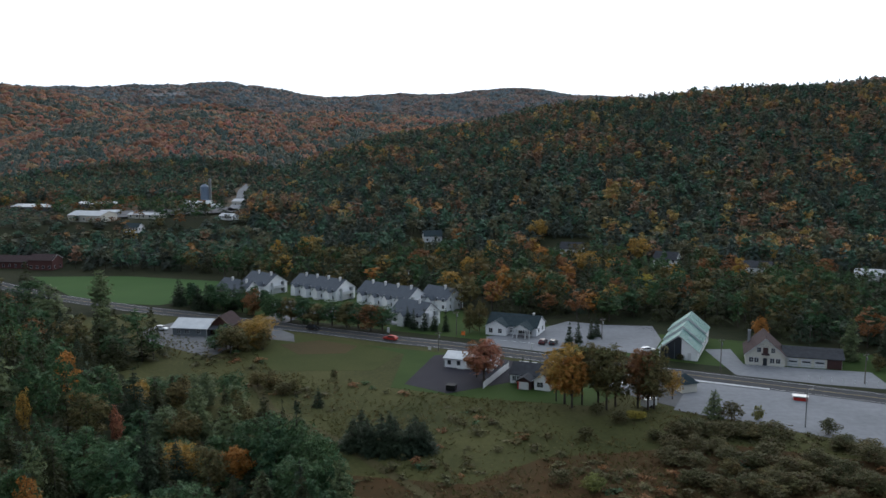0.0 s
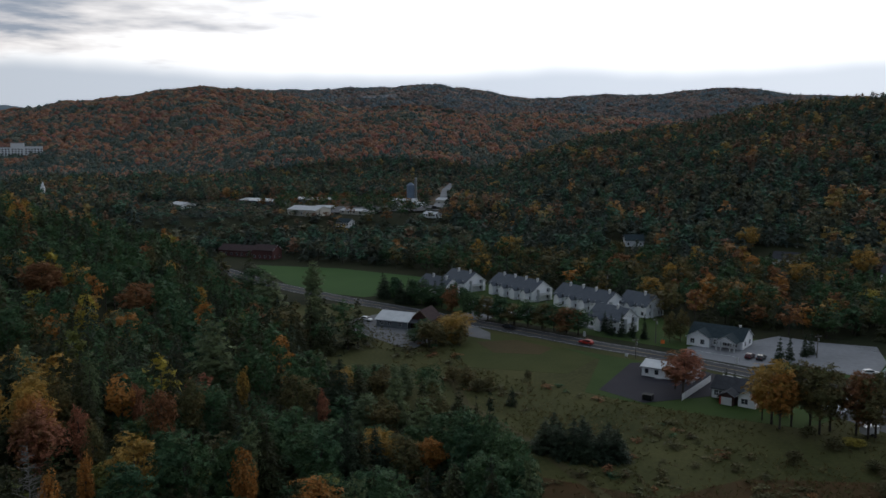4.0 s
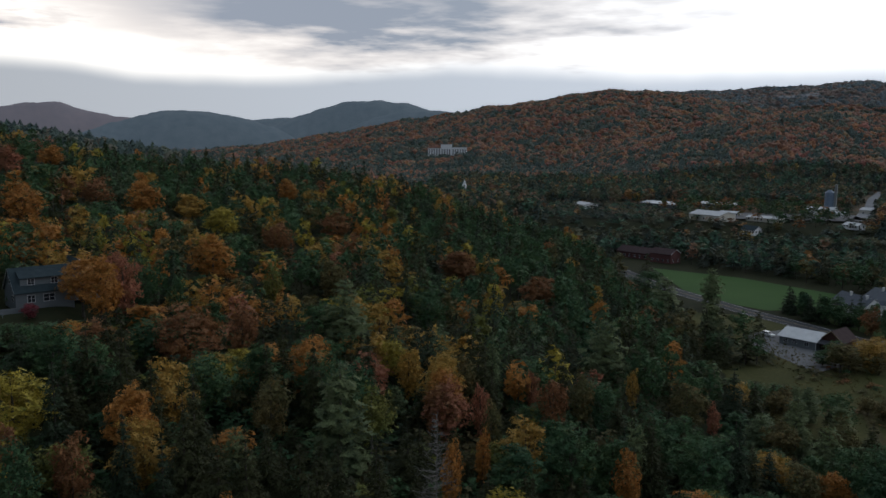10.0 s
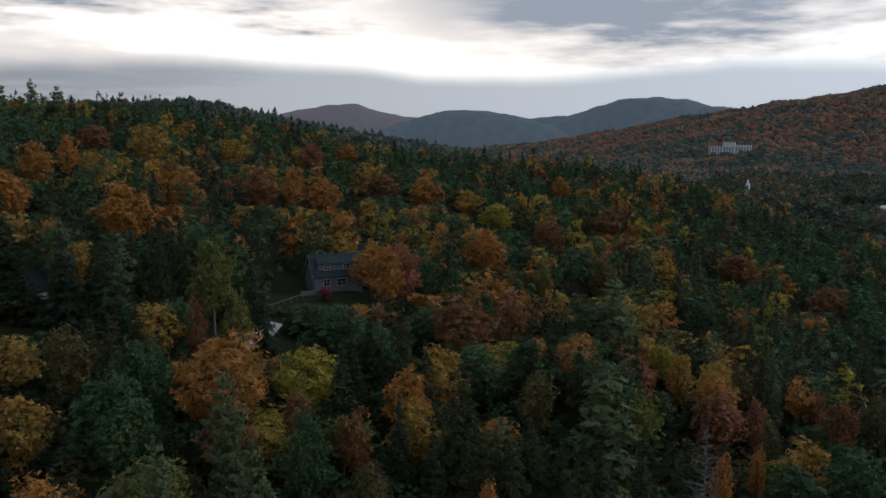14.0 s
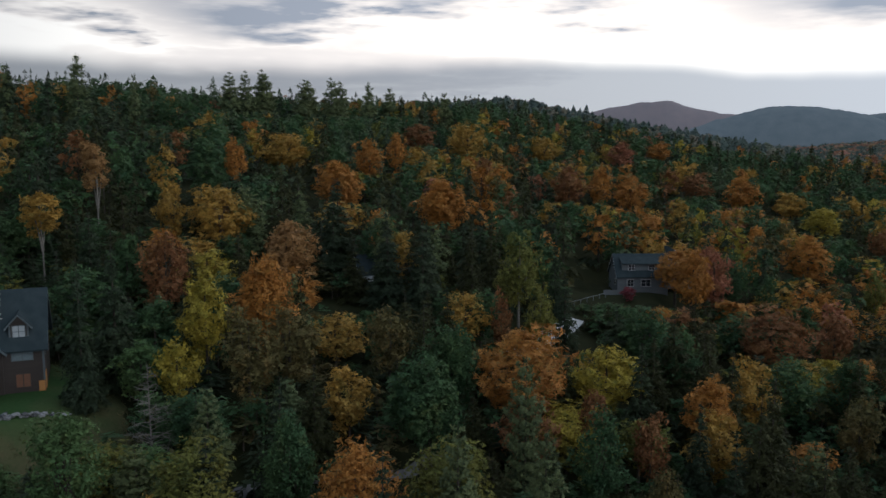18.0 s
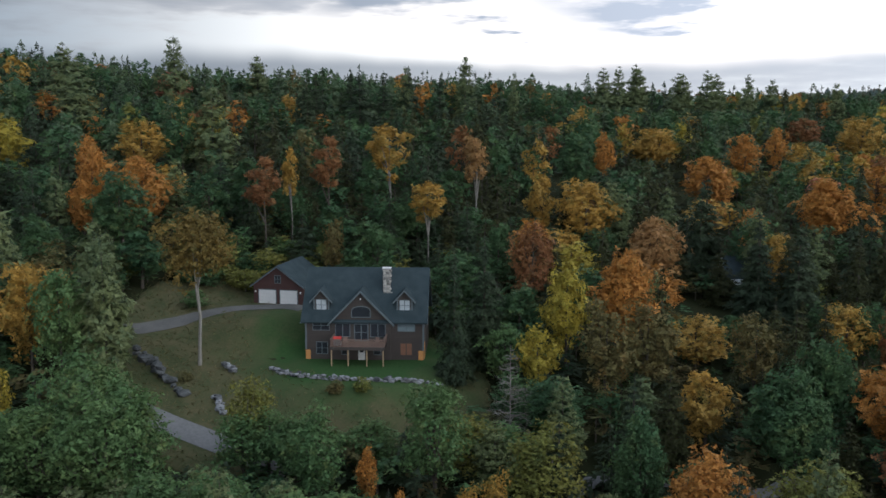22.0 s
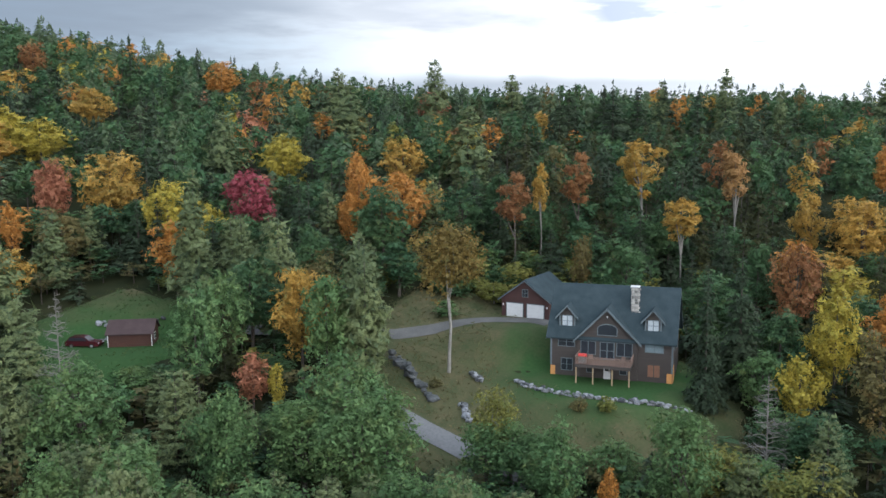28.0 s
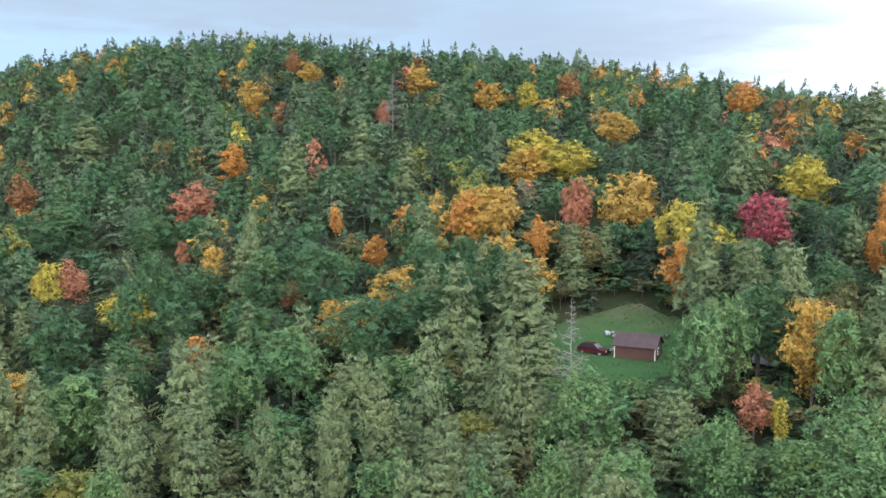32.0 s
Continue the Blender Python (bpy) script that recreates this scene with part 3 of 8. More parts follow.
def make(kind, h, rad, leaves, size):
    if kind == "pine":
        return pine_tree(h, rad, leaves, size, 0.1)
    if kind in ("spruce", "hemlock"):
        return pine_tree(h, rad, leaves, size, 0.03, True)
    if kind in ("tall_amber", "tall_rust", "tall_tan", "tall_olive"):
        return broad_tree(h, rad, leaves, size * 0.9, 0.44, 0.5)
    return broad_tree(h, rad, leaves, size)


LIKE = {"tall_amber": "amber", "tall_rust": "rust", "tall_tan": "tan", "tall_olive": "olive"}
WORDS = {"pine": "tall green white pine with layered limbs", "spruce": "dark green conical spruce", "hemlock": "dark olive-green drooping hemlock", "green": "broad green leafy oak", "oak": "yellowing green leafy oak", "lime": "pale yellow-green leafy birch",
         "olive": "olive-brown turning leafy tree", "yellow": "bright yellow autumn maple", "amber": "amber-yellow autumn maple", "orange": "orange autumn maple",
         "coral": "coral-red autumn maple", "red": "crimson autumn maple", "rust": "russet-brown autumn oak", "tan": "pale tan thinning autumn tree",
         "tall_amber": "tall bare-trunked tree with amber top", "tall_rust": "tall bare-trunked tree with russet top", "tall_tan": "tall bare-trunked tree with thin tan top",
         "tall_olive": "tall pale-trunked tree with olive-gold crown", "dead": "bare grey dead tree with fine twigs"}
NAMES = {"pine": "pine_tree", "spruce": "spruce_tree", "hemlock": "hemlock_tree", "green": "oak_tree", "oak": "oak_tree", "lime": "birch_tree", "dead": "dead_tree"}
PROTO = {}
SHAPES = {"pine": (18, 4.2), "spruce": (17, 3.4), "hemlock": (16, 3.8)}


def prototypes(kind, level):
    """Three differently grown trees of a kind at a level of detail, as mesh data."""
    if (kind, level) not in PROTO:
        leaves, size = ((2900, 0.64), (820, 1.12), (820, 1.12))[level]
        if kind in CONIFER:
            leaves, size = ((3100, 0.66), (1000, 1.08), (0, 0))[level]
        h, rad = SHAPES.get(kind, (16, 4.4))
        if kind.startswith("tall"):
            h, rad, leaves = 20, 2.8, int(leaves * 0.8)
        made = []
        if kind == "dead":
            wv, wf = bare_tree(14, 2.8)
            PROTO[kind, level] = [(None, quick_mesh("trunk", wv, wf, [PALE_BARK]), 14, 2.8)] * 3
            return PROTO[kind, level]
        for k in range(3 if level else 4):
            if level == 2 and kind in CONIFER:
                crown = plume_conifer(h, rad * 1.05, 420, kind != "pine")
                made.append((quick_mesh("crown", crown, quads_for(crown), [LEAF_MID[kind]]), quick_mesh("trunk", *tube([(0, 0, -0.6), (0, 0, h * 0.9)], [h * 0.011, 0.03]), [BARK], smooth=True), h, rad))
                continue
            crown, (wv, wf) = make(kind, h, rad * (0.9 + 0.1 * k), leaves, size)
            leaf = LEAF[LIKE.get(kind, kind)]
            bark = PALE_BARK if kind in ("lime", "tall_amber", "tall_tan", "tall_olive") else BARK
            tips = None
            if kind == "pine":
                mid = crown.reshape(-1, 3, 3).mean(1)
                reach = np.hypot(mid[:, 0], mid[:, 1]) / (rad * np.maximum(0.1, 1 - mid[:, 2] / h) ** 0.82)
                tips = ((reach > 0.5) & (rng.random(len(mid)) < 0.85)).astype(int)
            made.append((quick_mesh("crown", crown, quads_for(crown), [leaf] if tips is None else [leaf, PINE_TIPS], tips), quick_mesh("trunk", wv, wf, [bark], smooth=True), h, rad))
        PROTO[kind, level] = made
    return PROTO[kind, level]


taken = []


def plant(kind, az, r, h, rad, level=None):
    """One tree of its own at a bearing and distance, with trunk and crown as parts."""
    x, y = bearing(az, r)
    if kind == "pine" and r > 240:
        rad *= 1.25  # far pines widened to look full from the camera
    if level is None:
        level = 0 if r < 92 else 1
    crown, trunk, h0, r0 = prototypes(kind, level)[len(taken) % 3]
    top = new(NAMES.get(kind, "maple_tree"))
    top.location = (x, y, float(ground_z(x, y)))
    top.rotation_euler = (0, 0, random.uniform(0, 6.28))
    top.scale = (rad / r0, rad / r0, h / h0)
    for name, me in (("trunk", trunk), ("crown", crown)):
        if me is None:
            continue
        ob = new(name, me)
        ob.parent = top
    tagged(top, WORDS[kind] + (" on the wooded slope" if uphill(x, y) > 0 else " on the valley floor"), "tree", group=NAMES.get(kind, "maple_tree").replace("_tree", "s on the hillside"))
    taken.append((x, y, rad, az, r, float(ground_z(x, y)) + h, h))
    return top


# trees that stand out: kind, bearing, distance, height, crown radius
plant("rust", -24.8, 390, 14.3, 7.0)
plant("rust", -19.4, 385, 13.3, 7.0)
plant("amber", -15.8, 209, 8.2, 2.8)
plant("olive", -14.6, 200, 16.5, 5.0)
plant("olive", -14.2, 199, 13, 5.0)
plant("yellow", -13.7, 341, 11.3, 5.8)
plant("rust", -13.5, 200, 16.5, 5.0)
plant("amber", -13.3, 438, 14.4, 7.0)
plant("olive", -12.0, 200, 16.5, 5.0)
plant("olive", -11.4, 197, 15.5, 5.2)
plant("olive", -10.8, 200, 16.5, 5.1)
plant("amber", -9.9, 390, 13.4, 7.0)
plant("olive", -9.7, 200, 16.5, 5.0)
plant("orange", -9.0, 197, 14, 5.4)
plant("amber", -8.5, 200, 16.5, 5.8)
plant("orange", -7.9, 202, 9.4, 3.4)
plant("amber", -6.5, 472, 14.3, 6.4)
plant("orange", -6.1, 328, 12.3, 6.7)
plant("coral", -2.8, 216, 12.5, 6.4)
plant("rust", -2.3, 221, 10.3, 4.5)
plant("amber", -0.6, 334, 12.3, 5.7)
plant("rust", 1.7, 390, 14.4, 7.0)
plant("amber", 9.3, 431, 14.3, 5.8)
plant("amber", 12.8, 269, 9.2, 6.8)
plant("orange", 14.6, 152, 9.2, 3.6)
plant("olive", 14.7, 256, 9.4, 5.2)
plant("olive", 16.4, 148, 10.3, 4.0)
plant("olive", 17.9, 171, 11.3, 4.6)
plant("spruce", 21.0, 187, 15.3, 5.1)
plant("coral", 22.2, 173, 10.2, 1.5)
plant("pine", 22.6, 266, 17.4, 5.4)
plant("green", 22.7, 133, 14.2, 5.4)
plant("pine", 22.7, 338, 16.3, 4.4)
plant("olive", 24.0, 175, 13.2, 5.3)
plant("pine", 25.7, 295, 18.3, 7.0)
plant("green", 26.8, 342, 14.4, 7.0)
plant("amber", 27.6, 177, 12.3, 1.8)
plant("orange", 27.7, 120, 13.3, 2.4)
plant("pine", 29.5, 191, 18.4, 7.0)
plant("olive", 31.0, 156, 14.4, 3.2)
plant("green", 31.7, 121, 14.2, 4.9)
plant("rust", 33.0, 149, 13.3, 3.0)
plant("rust", 34.2, 266, 14.4, 7.0)
plant("coral", 34.5, 156, 12.2, 1.6)
plant("olive", 37.3, 130, 12.2, 1.8)
plant("orange", 37.9, 116, 12.1, 1.4)
plant("coral", 38.1, 135, 13.2, 1.8)
plant("rust", 39.7, 278, 14.3, 7.0)
plant("rust", 39.7, 277, 14.3, 6.6)
plant("orange", 40.1, 106, 13.1, 1.8)
plant("coral", 40.5, 131, 13.4, 4.0)
plant("rust", 40.8, 131, 13.3, 4.0)
plant("dead", 41.2, 100, 18, 3)
plant("green", 41.8, 203, 14.4, 5.5)
plant("amber", 42.9, 153, 12.3, 2.1)
plant("amber", 43.2, 151, 12.2, 2.6)
plant("pine", 47.6, 171, 18.4, 7.0)
plant("pine", 48.0, 112, 18.4, 6.8)
plant("rust", 48.1, 309, 14.3, 7.0)
plant("olive", 48.2, 213, 14.3, 4.3)
plant("olive", 48.5, 211, 15.3, 4.3)
plant("orange", 51.4, 380, 14.4, 5.1)
plant("rust", 52.0, 262, 14.4, 5.3)
plant("lime", 52.5, 200, 14.3, 3.0)
plant("olive", 52.8, 119, 13.4, 3.2)
plant("rust", 54.6, 157, 13.3, 3.2)
plant("yellow", 55.7, 277, 15.3, 7.0)
plant("orange", 56.1, 82, 13.1, 2.2)
plant("orange", 56.4, 211, 16.3, 6.4)
plant("amber", 57.6, 302, 14.4, 7.0)
plant("rust", 58.3, 146, 14.3, 6.9)
plant("green", 58.7, 170, 14.3, 2.3)
plant("spruce", 60.1, 90, 14.1, 2.7)
plant("orange", 60.7, 302, 15.4, 7.0)
plant("green", 61.0, 178, 15.4, 3.6)
plant("spruce", 62.5, 96, 14.1, 2.9)
plant("coral", 62.6, 185, 14.3, 3.4)
plant("rust", 63.4, 304, 14.3, 6.2)
plant("orange", 64.5, 179, 13.2, 5.5)
plant("olive", 64.5, 81, 13.0, 2.2)
plant("rust", 65.7, 95, 12.3, 2.3)
plant("orange", 65.9, 416, 14.4, 7.0)
plant("spruce", 66.5, 107, 15.1, 3.3)
plant("orange", 67.6, 254, 15.4, 6.0)
plant("coral", 68.4, 353, 15.4, 7.0)
plant("green", 69.3, 87, 14.4, 3.2)
plant("orange", 69.6, 248, 17.3, 3.8)
plant("rust", 69.7, 97, 13.0, 2.3)
plant("rust", 71.7, 239, 17.4, 6.5)
plant("spruce", 71.8, 139, 13.4, 2.8)
plant("spruce", 72.5, 152, 16.4, 2.6)
plant("pine", 72.9, 75, 16.1, 2.8)
plant("amber", 73.4, 319, 14.3, 6.5)
plant("lime", 73.5, 127, 15.2, 3.0)
plant("pine", 74.4, 87, 18.1, 3.2)
plant("orange", 74.7, 103, 16.1, 6.6)
plant("lime", 75.0, 145, 18.4, 4.4)
plant("rust", 76.2, 126, 12.4, 1.9)
plant("amber", 78.6, 286, 18.3, 7.0)
plant("pine", 79.2, 71, 17.2, 3.6)
plant("green", 79.6, 103, 14.3, 3.5)
plant("green", 80.0, 103, 14.4, 3.5)
plant("pine", 80.2, 363, 20.4, 4.9)
plant("orange", 80.4, 188, 16.3, 5.7)
plant("orange", 80.6, 188, 16.3, 5.7)
plant("green", 81.3, 90, 15.4, 4.6)
plant("spruce", 81.4, 139, 17.2, 4.2)
plant("spruce", 81.7, 135, 18.3, 4.6)
plant("rust", 81.9, 298, 14.3, 7.0)
plant("green", 81.9, 92, 14.0, 4.4)
plant("orange", 83.5, 251, 15.3, 3.4)
plant("pine", 83.9, 378, 20.5, 5.1)
plant("olive", 84.0, 111, 13.1, 3.4)
plant("spruce", 84.1, 137, 17.3, 4.6)
plant("spruce", 84.2, 139, 18.4, 4.2)
plant("pine", 85.3, 362, 22.3, 4.3)
plant("orange", 85.3, 232, 15.3, 4.7)
plant("pine", 87.2, 351, 22.1, 5.9)
plant("orange", 87.4, 195, 15.3, 5.9)
plant("orange", 87.5, 194, 15.4, 5.3)
plant("spruce", 87.5, 159, 18.4, 5.9)
plant("pine", 87.8, 346, 23.2, 5.3)
plant("spruce", 87.8, 156, 18.3, 4.2)
plant("pine", 89.3, 342, 21.5, 5.8)
plant("pine", 89.6, 340, 21.6, 5.8)
plant("tan", 90.6, 143, 14.3, 5.3)
plant("olive", 91.0, 104, 14.4, 4.6)
plant("tan", 91.0, 142, 15.3, 4.3)
plant("amber", 91.0, 231, 14.4, 6.3)
plant("amber", 91.1, 231, 14.4, 6.3)
plant("green", 91.1, 78, 13.0, 2.4)
plant("green", 91.2, 76, 14.1, 2.6)
plant("pine", 92.2, 330, 22.7, 6.7)
plant("pine", 92.3, 328, 24.0, 5.6)
plant("orange", 92.6, 112, 17.4, 4.2)
plant("orange", 93.0, 112, 17.2, 3.8)
plant("pine", 93.4, 326, 22.9, 4.4)
plant("olive", 93.7, 99, 15.4, 4.0)
plant("orange", 94.2, 208, 15.3, 3.5)
plant("pine", 94.4, 325, 21.9, 5.5)
plant("amber", 95.3, 156, 16.3, 5.8)
plant("green", 96.1, 190, 17.3, 5.8)
plant("yellow", 96.5, 107, 17.1, 3.6)
plant("green", 97.7, 277, 15.4, 5.6)
plant("amber", 98.4, 160, 15.3, 3.3)
plant("yellow", 98.4, 99, 11.4, 3.0)
plant("rust", 98.9, 124, 16.3, 3.8)
plant("pine", 100.3, 274, 20.4, 2.8)
plant("dead", 100.3, 86, 13.3, 2.6)
plant("amber", 101.2, 69, 10.1, 1.4)
plant("spruce", 102.2, 106, 18.4, 4.3)
plant("tall_tan", 102.8, 159, 21.3, 3.2)
plant("amber", 103.3, 68, 9.2, 1.2)
plant("pine", 103.6, 275, 24.3, 4.7)
plant("spruce", 104.3, 99, 17.3, 2.7)
plant("spruce", 105.3, 260, 18.4, 4.4)
plant("oak", 105.7, 77, 13.4, 4.2)
plant("tall_amber", 106.1, 139, 17.3, 3.1)
plant("spruce", 107.4, 263, 19.3, 5.3)
plant("pine", 107.6, 263, 20.3, 3.6)
plant("orange", 108.2, 67, 9.4, 1.2)
plant("tall_amber", 108.7, 157, 22.3, 4.0)
plant("spruce", 109.1, 264, 18.4, 4.5)
plant("orange", 110.5, 75, 8.3, 1.2)
plant("spruce", 110.7, 242, 19.3, 6.6)
plant("spruce", 111.3, 266, 18.4, 4.5)
plant("olive", 112.6, 130, 12.4, 2.0)
plant("tall_rust", 112.9, 149, 21.4, 2.8)
plant("spruce", 113.6, 250, 18.3, 5.1)
plant("oak", 114.1, 75, 12.0, 3.3)
plant("spruce", 114.2, 236, 19.3, 4.8)
plant("tall_amber", 115.4, 144, 20.2, 1.9)
plant("oak", 115.6, 80, 8, 4.0)
plant("tall_rust", 117.2, 140, 19.3, 3.1)
plant("pine", 117.4, 287, 19.8, 5.8)
plant("oak", 117.4, 82, 7.5, 3.8)
plant("lime", 118.7, 83, 10.1, 2.5)
plant("oak", 119.2, 81, 7.5, 3.6)
plant("pine", 120.4, 182, 22.3, 7.0)
plant("pine", 122.6, 264, 24.4, 5.2)
plant("coral", 122.6, 292, 13.5, 7.0)
plant("amber", 124.8, 183, 14.3, 5.6)
plant("orange", 124.9, 151, 15.3, 5.6)
plant("oak", 126.2, 77, 13.3, 4.4)
plant("green", 126.3, 141, 15.2, 5.3)
plant("orange", 127.8, 164, 15.3, 3.1)
plant("orange", 127.9, 158, 15.2, 2.7)
plant("pine", 127.9, 105, 18.3, 4.6)
plant("oak", 127.9, 76, 13.4, 4.6)
plant("pine", 128.0, 105, 19.2, 5.3)
plant("pine", 128.3, 224, 20.3, 7.0)
plant("orange", 128.5, 148, 12.2, 2.0)
plant("orange", 128.6, 149, 12.1, 2.5)
plant("pine", 129.1, 256, 20.4, 5.2)
plant("amber", 131.8, 110, 13.3, 4.1)
plant("amber", 132.0, 105, 15.3, 3.9)
plant("yellow", 132.9, 183, 15.4, 5.6)
plant("pine", 133.4, 115, 18.2, 4.7)
plant("yellow", 133.8, 95, 8.1, 1.2)
plant("red", 135.2, 156, 15.3, 5.0)
plant("green", 135.3, 113, 14.3, 5.0)
plant("coral", 135.4, 97, 8.0, 2.6)
plant("orange", 136.7, 305, 16.4, 7.0)
plant("pine", 136.7, 182, 19.2, 5.5)
plant("oak", 137.4, 78, 13.3, 3.2)
plant("oak", 137.6, 104, 16.2, 3.9)
plant("oak", 137.7, 80, 12.4, 3.5)
plant("pine", 138.8, 126, 19.2, 4.7)
plant("pine", 139.1, 127, 19.4, 4.3)
plant("amber", 143.8, 168, 16.2, 6.3)
plant("amber", 144.6, 243, 14.3, 6.6)
plant("oak", 146.4, 88, 14.0, 5.4)
plant("coral", 147.1, 169, 14.3, 3.4)
plant("coral", 147.3, 170, 14.3, 3.7)
plant("yellow", 147.7, 207, 14.3, 7.0)
plant("rust", 147.8, 310, 14.3, 5.2)
plant("orange", 149.6, 154, 12.3, 2.1)
plant("yellow", 150.2, 218, 15.2, 7.0)
plant("yellow", 150.6, 289, 14.4, 3.9)
plant("amber", 150.7, 203, 14.2, 6.9)
plant("pine", 150.7, 116, 18.2, 5.9)
plant("pine", 151.0, 89, 15.2, 3.3)
plant("pine", 151.4, 119, 17.2, 6.0)
plant("amber", 152.3, 170, 14.3, 4.0)
plant("amber", 152.8, 168, 15.4, 5.1)
plant("amber", 153.1, 287, 14.2, 5.8)
plant("oak", 153.7, 70, 14.1, 2.4)
plant("amber", 154.4, 166, 15.3, 4.5)
plant("orange", 154.8, 165, 15.2, 4.5)
plant("pine", 155.3, 117, 17.4, 4.8)
plant("pine", 157.3, 94, 17.4, 3.5)
plant("amber", 158.0, 311, 14.2, 7.0)
plant("pine", 158.8, 197, 19.4, 5.3)
plant("pine", 158.9, 68, 16.3, 2.5)
plant("dead", 159.7, 269, 20.3, 3.6)
plant("coral", 160.3, 273, 12.3, 2.8)
plant("pine", 160.8, 86, 16.2, 3.2)
plant("orange", 161.0, 161, 9.2, 3.3)
plant("pine", 161.9, 222, 20.2, 6.8)
plant("green", 162.0, 116, 14.2, 5.1)
plant("orange", 163.6, 184, 10.1, 1.9)
plant("pine", 164.0, 79, 17.1, 2.9)
plant("green", 164.6, 140, 15.4, 5.7)
plant("amber", 165.2, 331, 13.2, 5.6)
plant("rust", 166.3, 347, 14.3, 4.7)
plant("pine", 166.4, 204, 22.3, 6.2)
plant("coral", 166.6, 147, 7.2, 3.5)
plant("pine", 166.6, 75, 16.1, 2.5)
plant("oak", 166.6, 109, 14.1, 4.4)
plant("green", 168.4, 142, 15.3, 5.8)
plant("pine", 168.8, 84, 16.1, 2.3)
plant("amber", 169.1, 303, 14.2, 5.1)
plant("orange", 170.3, 236, 14.2, 4.8)
plant("oak", 170.4, 106, 14.3, 4.3)
plant("coral", 172.9, 209, 13.3, 5.7)
plant("pine", 173.0, 86, 17.2, 3.8)
plant("coral", 173.7, 181, 8.2, 1.8)
plant("pine", 173.7, 97, 18.1, 4.9)
plant("green", 174.3, 135, 14.4, 5.0)
plant("green", 175.9, 186, 15.3, 5.0)
plant("pine", 177.3, 90, 17.2, 3.4)
plant("oak", 178.9, 80, 14.4, 3.3)
plant("pine", 179.3, 276, 20.2, 7.0)
plant("coral", 180.4, 171, 11.2, 3.2)
plant("green", 180.9, 201, 16.2, 7.0)
plant("green", 181.4, 134, 14.2, 5.0)
plant("yellow", 181.8, 171, 12.3, 3.5)
plant("pine", 182.9, 102, 17.2, 3.8)
plant("rust", 183.0, 243, 14.3, 4.9)


def plant_to(kind, az, r, el, rad):
    """A tree whose top shows at this elevation."""
    x, y = bearing(az, r)
    return plant(kind, az, r, EYE + r * math.tan(math.radians(el)) - float(ground_z(x, y)), rad)


plant_to("dead", 147.4, 98, -8.7, 2.4)
plant_to("orange", 63.4, 166, -7.0, 5.0)
plant_to("coral", 62.0, 170, -6.9, 3.4)
plant_to("oak", 139.0, 99, -9.0, 3.6)
plant_to("hemlock", 137.2, 103, -9.6, 3.2)
plant_to("oak", 130.3, 100, -7.6, 3.6)
plant_to("pine", 127.6, 99, -6.6, 3.9)

# ---- the forest between ----
HOUSE_AT = (-101.5, -39.0)
LAWN = [(-80, -28), (-90, -17), (-106, -22), (-116, -40), (-120, -62), (-110, -76), (-98, -74), (-88, -70), (-76, -70), (-70, -56), (-69, -40)]
DRIVE = [(-84, -86), (-91, -73), (-95, -67.5), (-101, -62.5), (-105, -57), (-107.2, -52), (-106.5, -48)]
WOOD_DRIVE = [(-79, -10), (-84.7, -6.7), (-87.4, -3.5), (-88.3, 4.5), (-90.2, 11.5), (-95, 15.5)]
LOWER_DRIVE = [(-81, -67), (-78, -58), (-76.5, -51), (-75.5, -45), (-74, -36)]
HOUSE_DRIVE = [(-126, 33), (-134, 40), (-140, 45.5), (-147, 50)]
SHED_YARD = [(-56, -95), (-62, -86), (-74, -87), (-87, -98), (-85, -113), (-62, -113)]
YARDS = [(-190, 330), (-126, 268), (-52, 228), (-2, 172), (40, 140), (140, 130), (190, 190), (128, 248), (108, 262), (95, 285), (60, 290), (34, 292), (20, 296), (4, 316), (-12, 336), (-40, 352), (-70, 372), (-84, 366), (-110, 395), (-190, 412)]
HOMES = [(104, 409), (63, 447), (-10.7, 470), (142, 395), (186, 372), (-222, 424), (-203, 417), (110, 412), (72, 468), (150, 398)]
FIELD = [(-116, 300), (-110, 278), (-98, 256), (-74, 234), (-56, 203), (-27, 152), (-10, 122), (12, 95), (60, 92), (190, 90), (210, 150), (100, 205), (-20, 262), (-110, 310)]
NEARER = (EYE - TOWN_RISE) / EYE
TOWN = [(x_ * NEARER, y_ * NEARER) for x_, y_ in ((-410, 800), (-330, 700), (-300, 690), (-215, 640), (-176, 690), (-200, 840), (-290, 870))]

FAR_ROAD = [(x_ * NEARER, y_ * NEARER) for x_, y_ in ((-188, 742), (-205, 830), (-219, 902), (-248, 1030), (-274, 1183))]


def inside(x, y, poly):
    c = np.zeros(np.shape(x), bool)
    for (ax, ay), (bx, by) in zip(poly, poly[1:] + poly[:1]):
        c ^= ((ay > y) != (by > y)) & (x < (bx - ax) * (y - ay) / (by - ay + 1e-12) + ax)
    return c


def free(x, y, margin=1.0):
    """True where forest may stand."""
    ok = ~(inside(x, y, LAWN) | inside(x, y, SHED_YARD) | inside(x, y, YARDS) | inside(x, y, FIELD))
    for hx_, hy_ in HOMES:
        a_, r_ = math.degrees(math.atan2(-hx_, hy_)), math.hypot(hx_, hy_)
        az_, rr_ = np.degrees(np.arctan2(-x, y)), np.hypot(x, y)
        ok = ok & ~((np.abs(az_ - a_) < 1.6) & (rr_ > r_ - 34) & (rr_ < r_ + 13))
    return ok & (to_line(x, y, ROAD) > 9) & (to_line(x, y, DRIVE) > 2.5) & (to_line(x, y, HOUSE_DRIVE) > 4) & (to_line(x, y, WOOD_DRIVE) > 2)


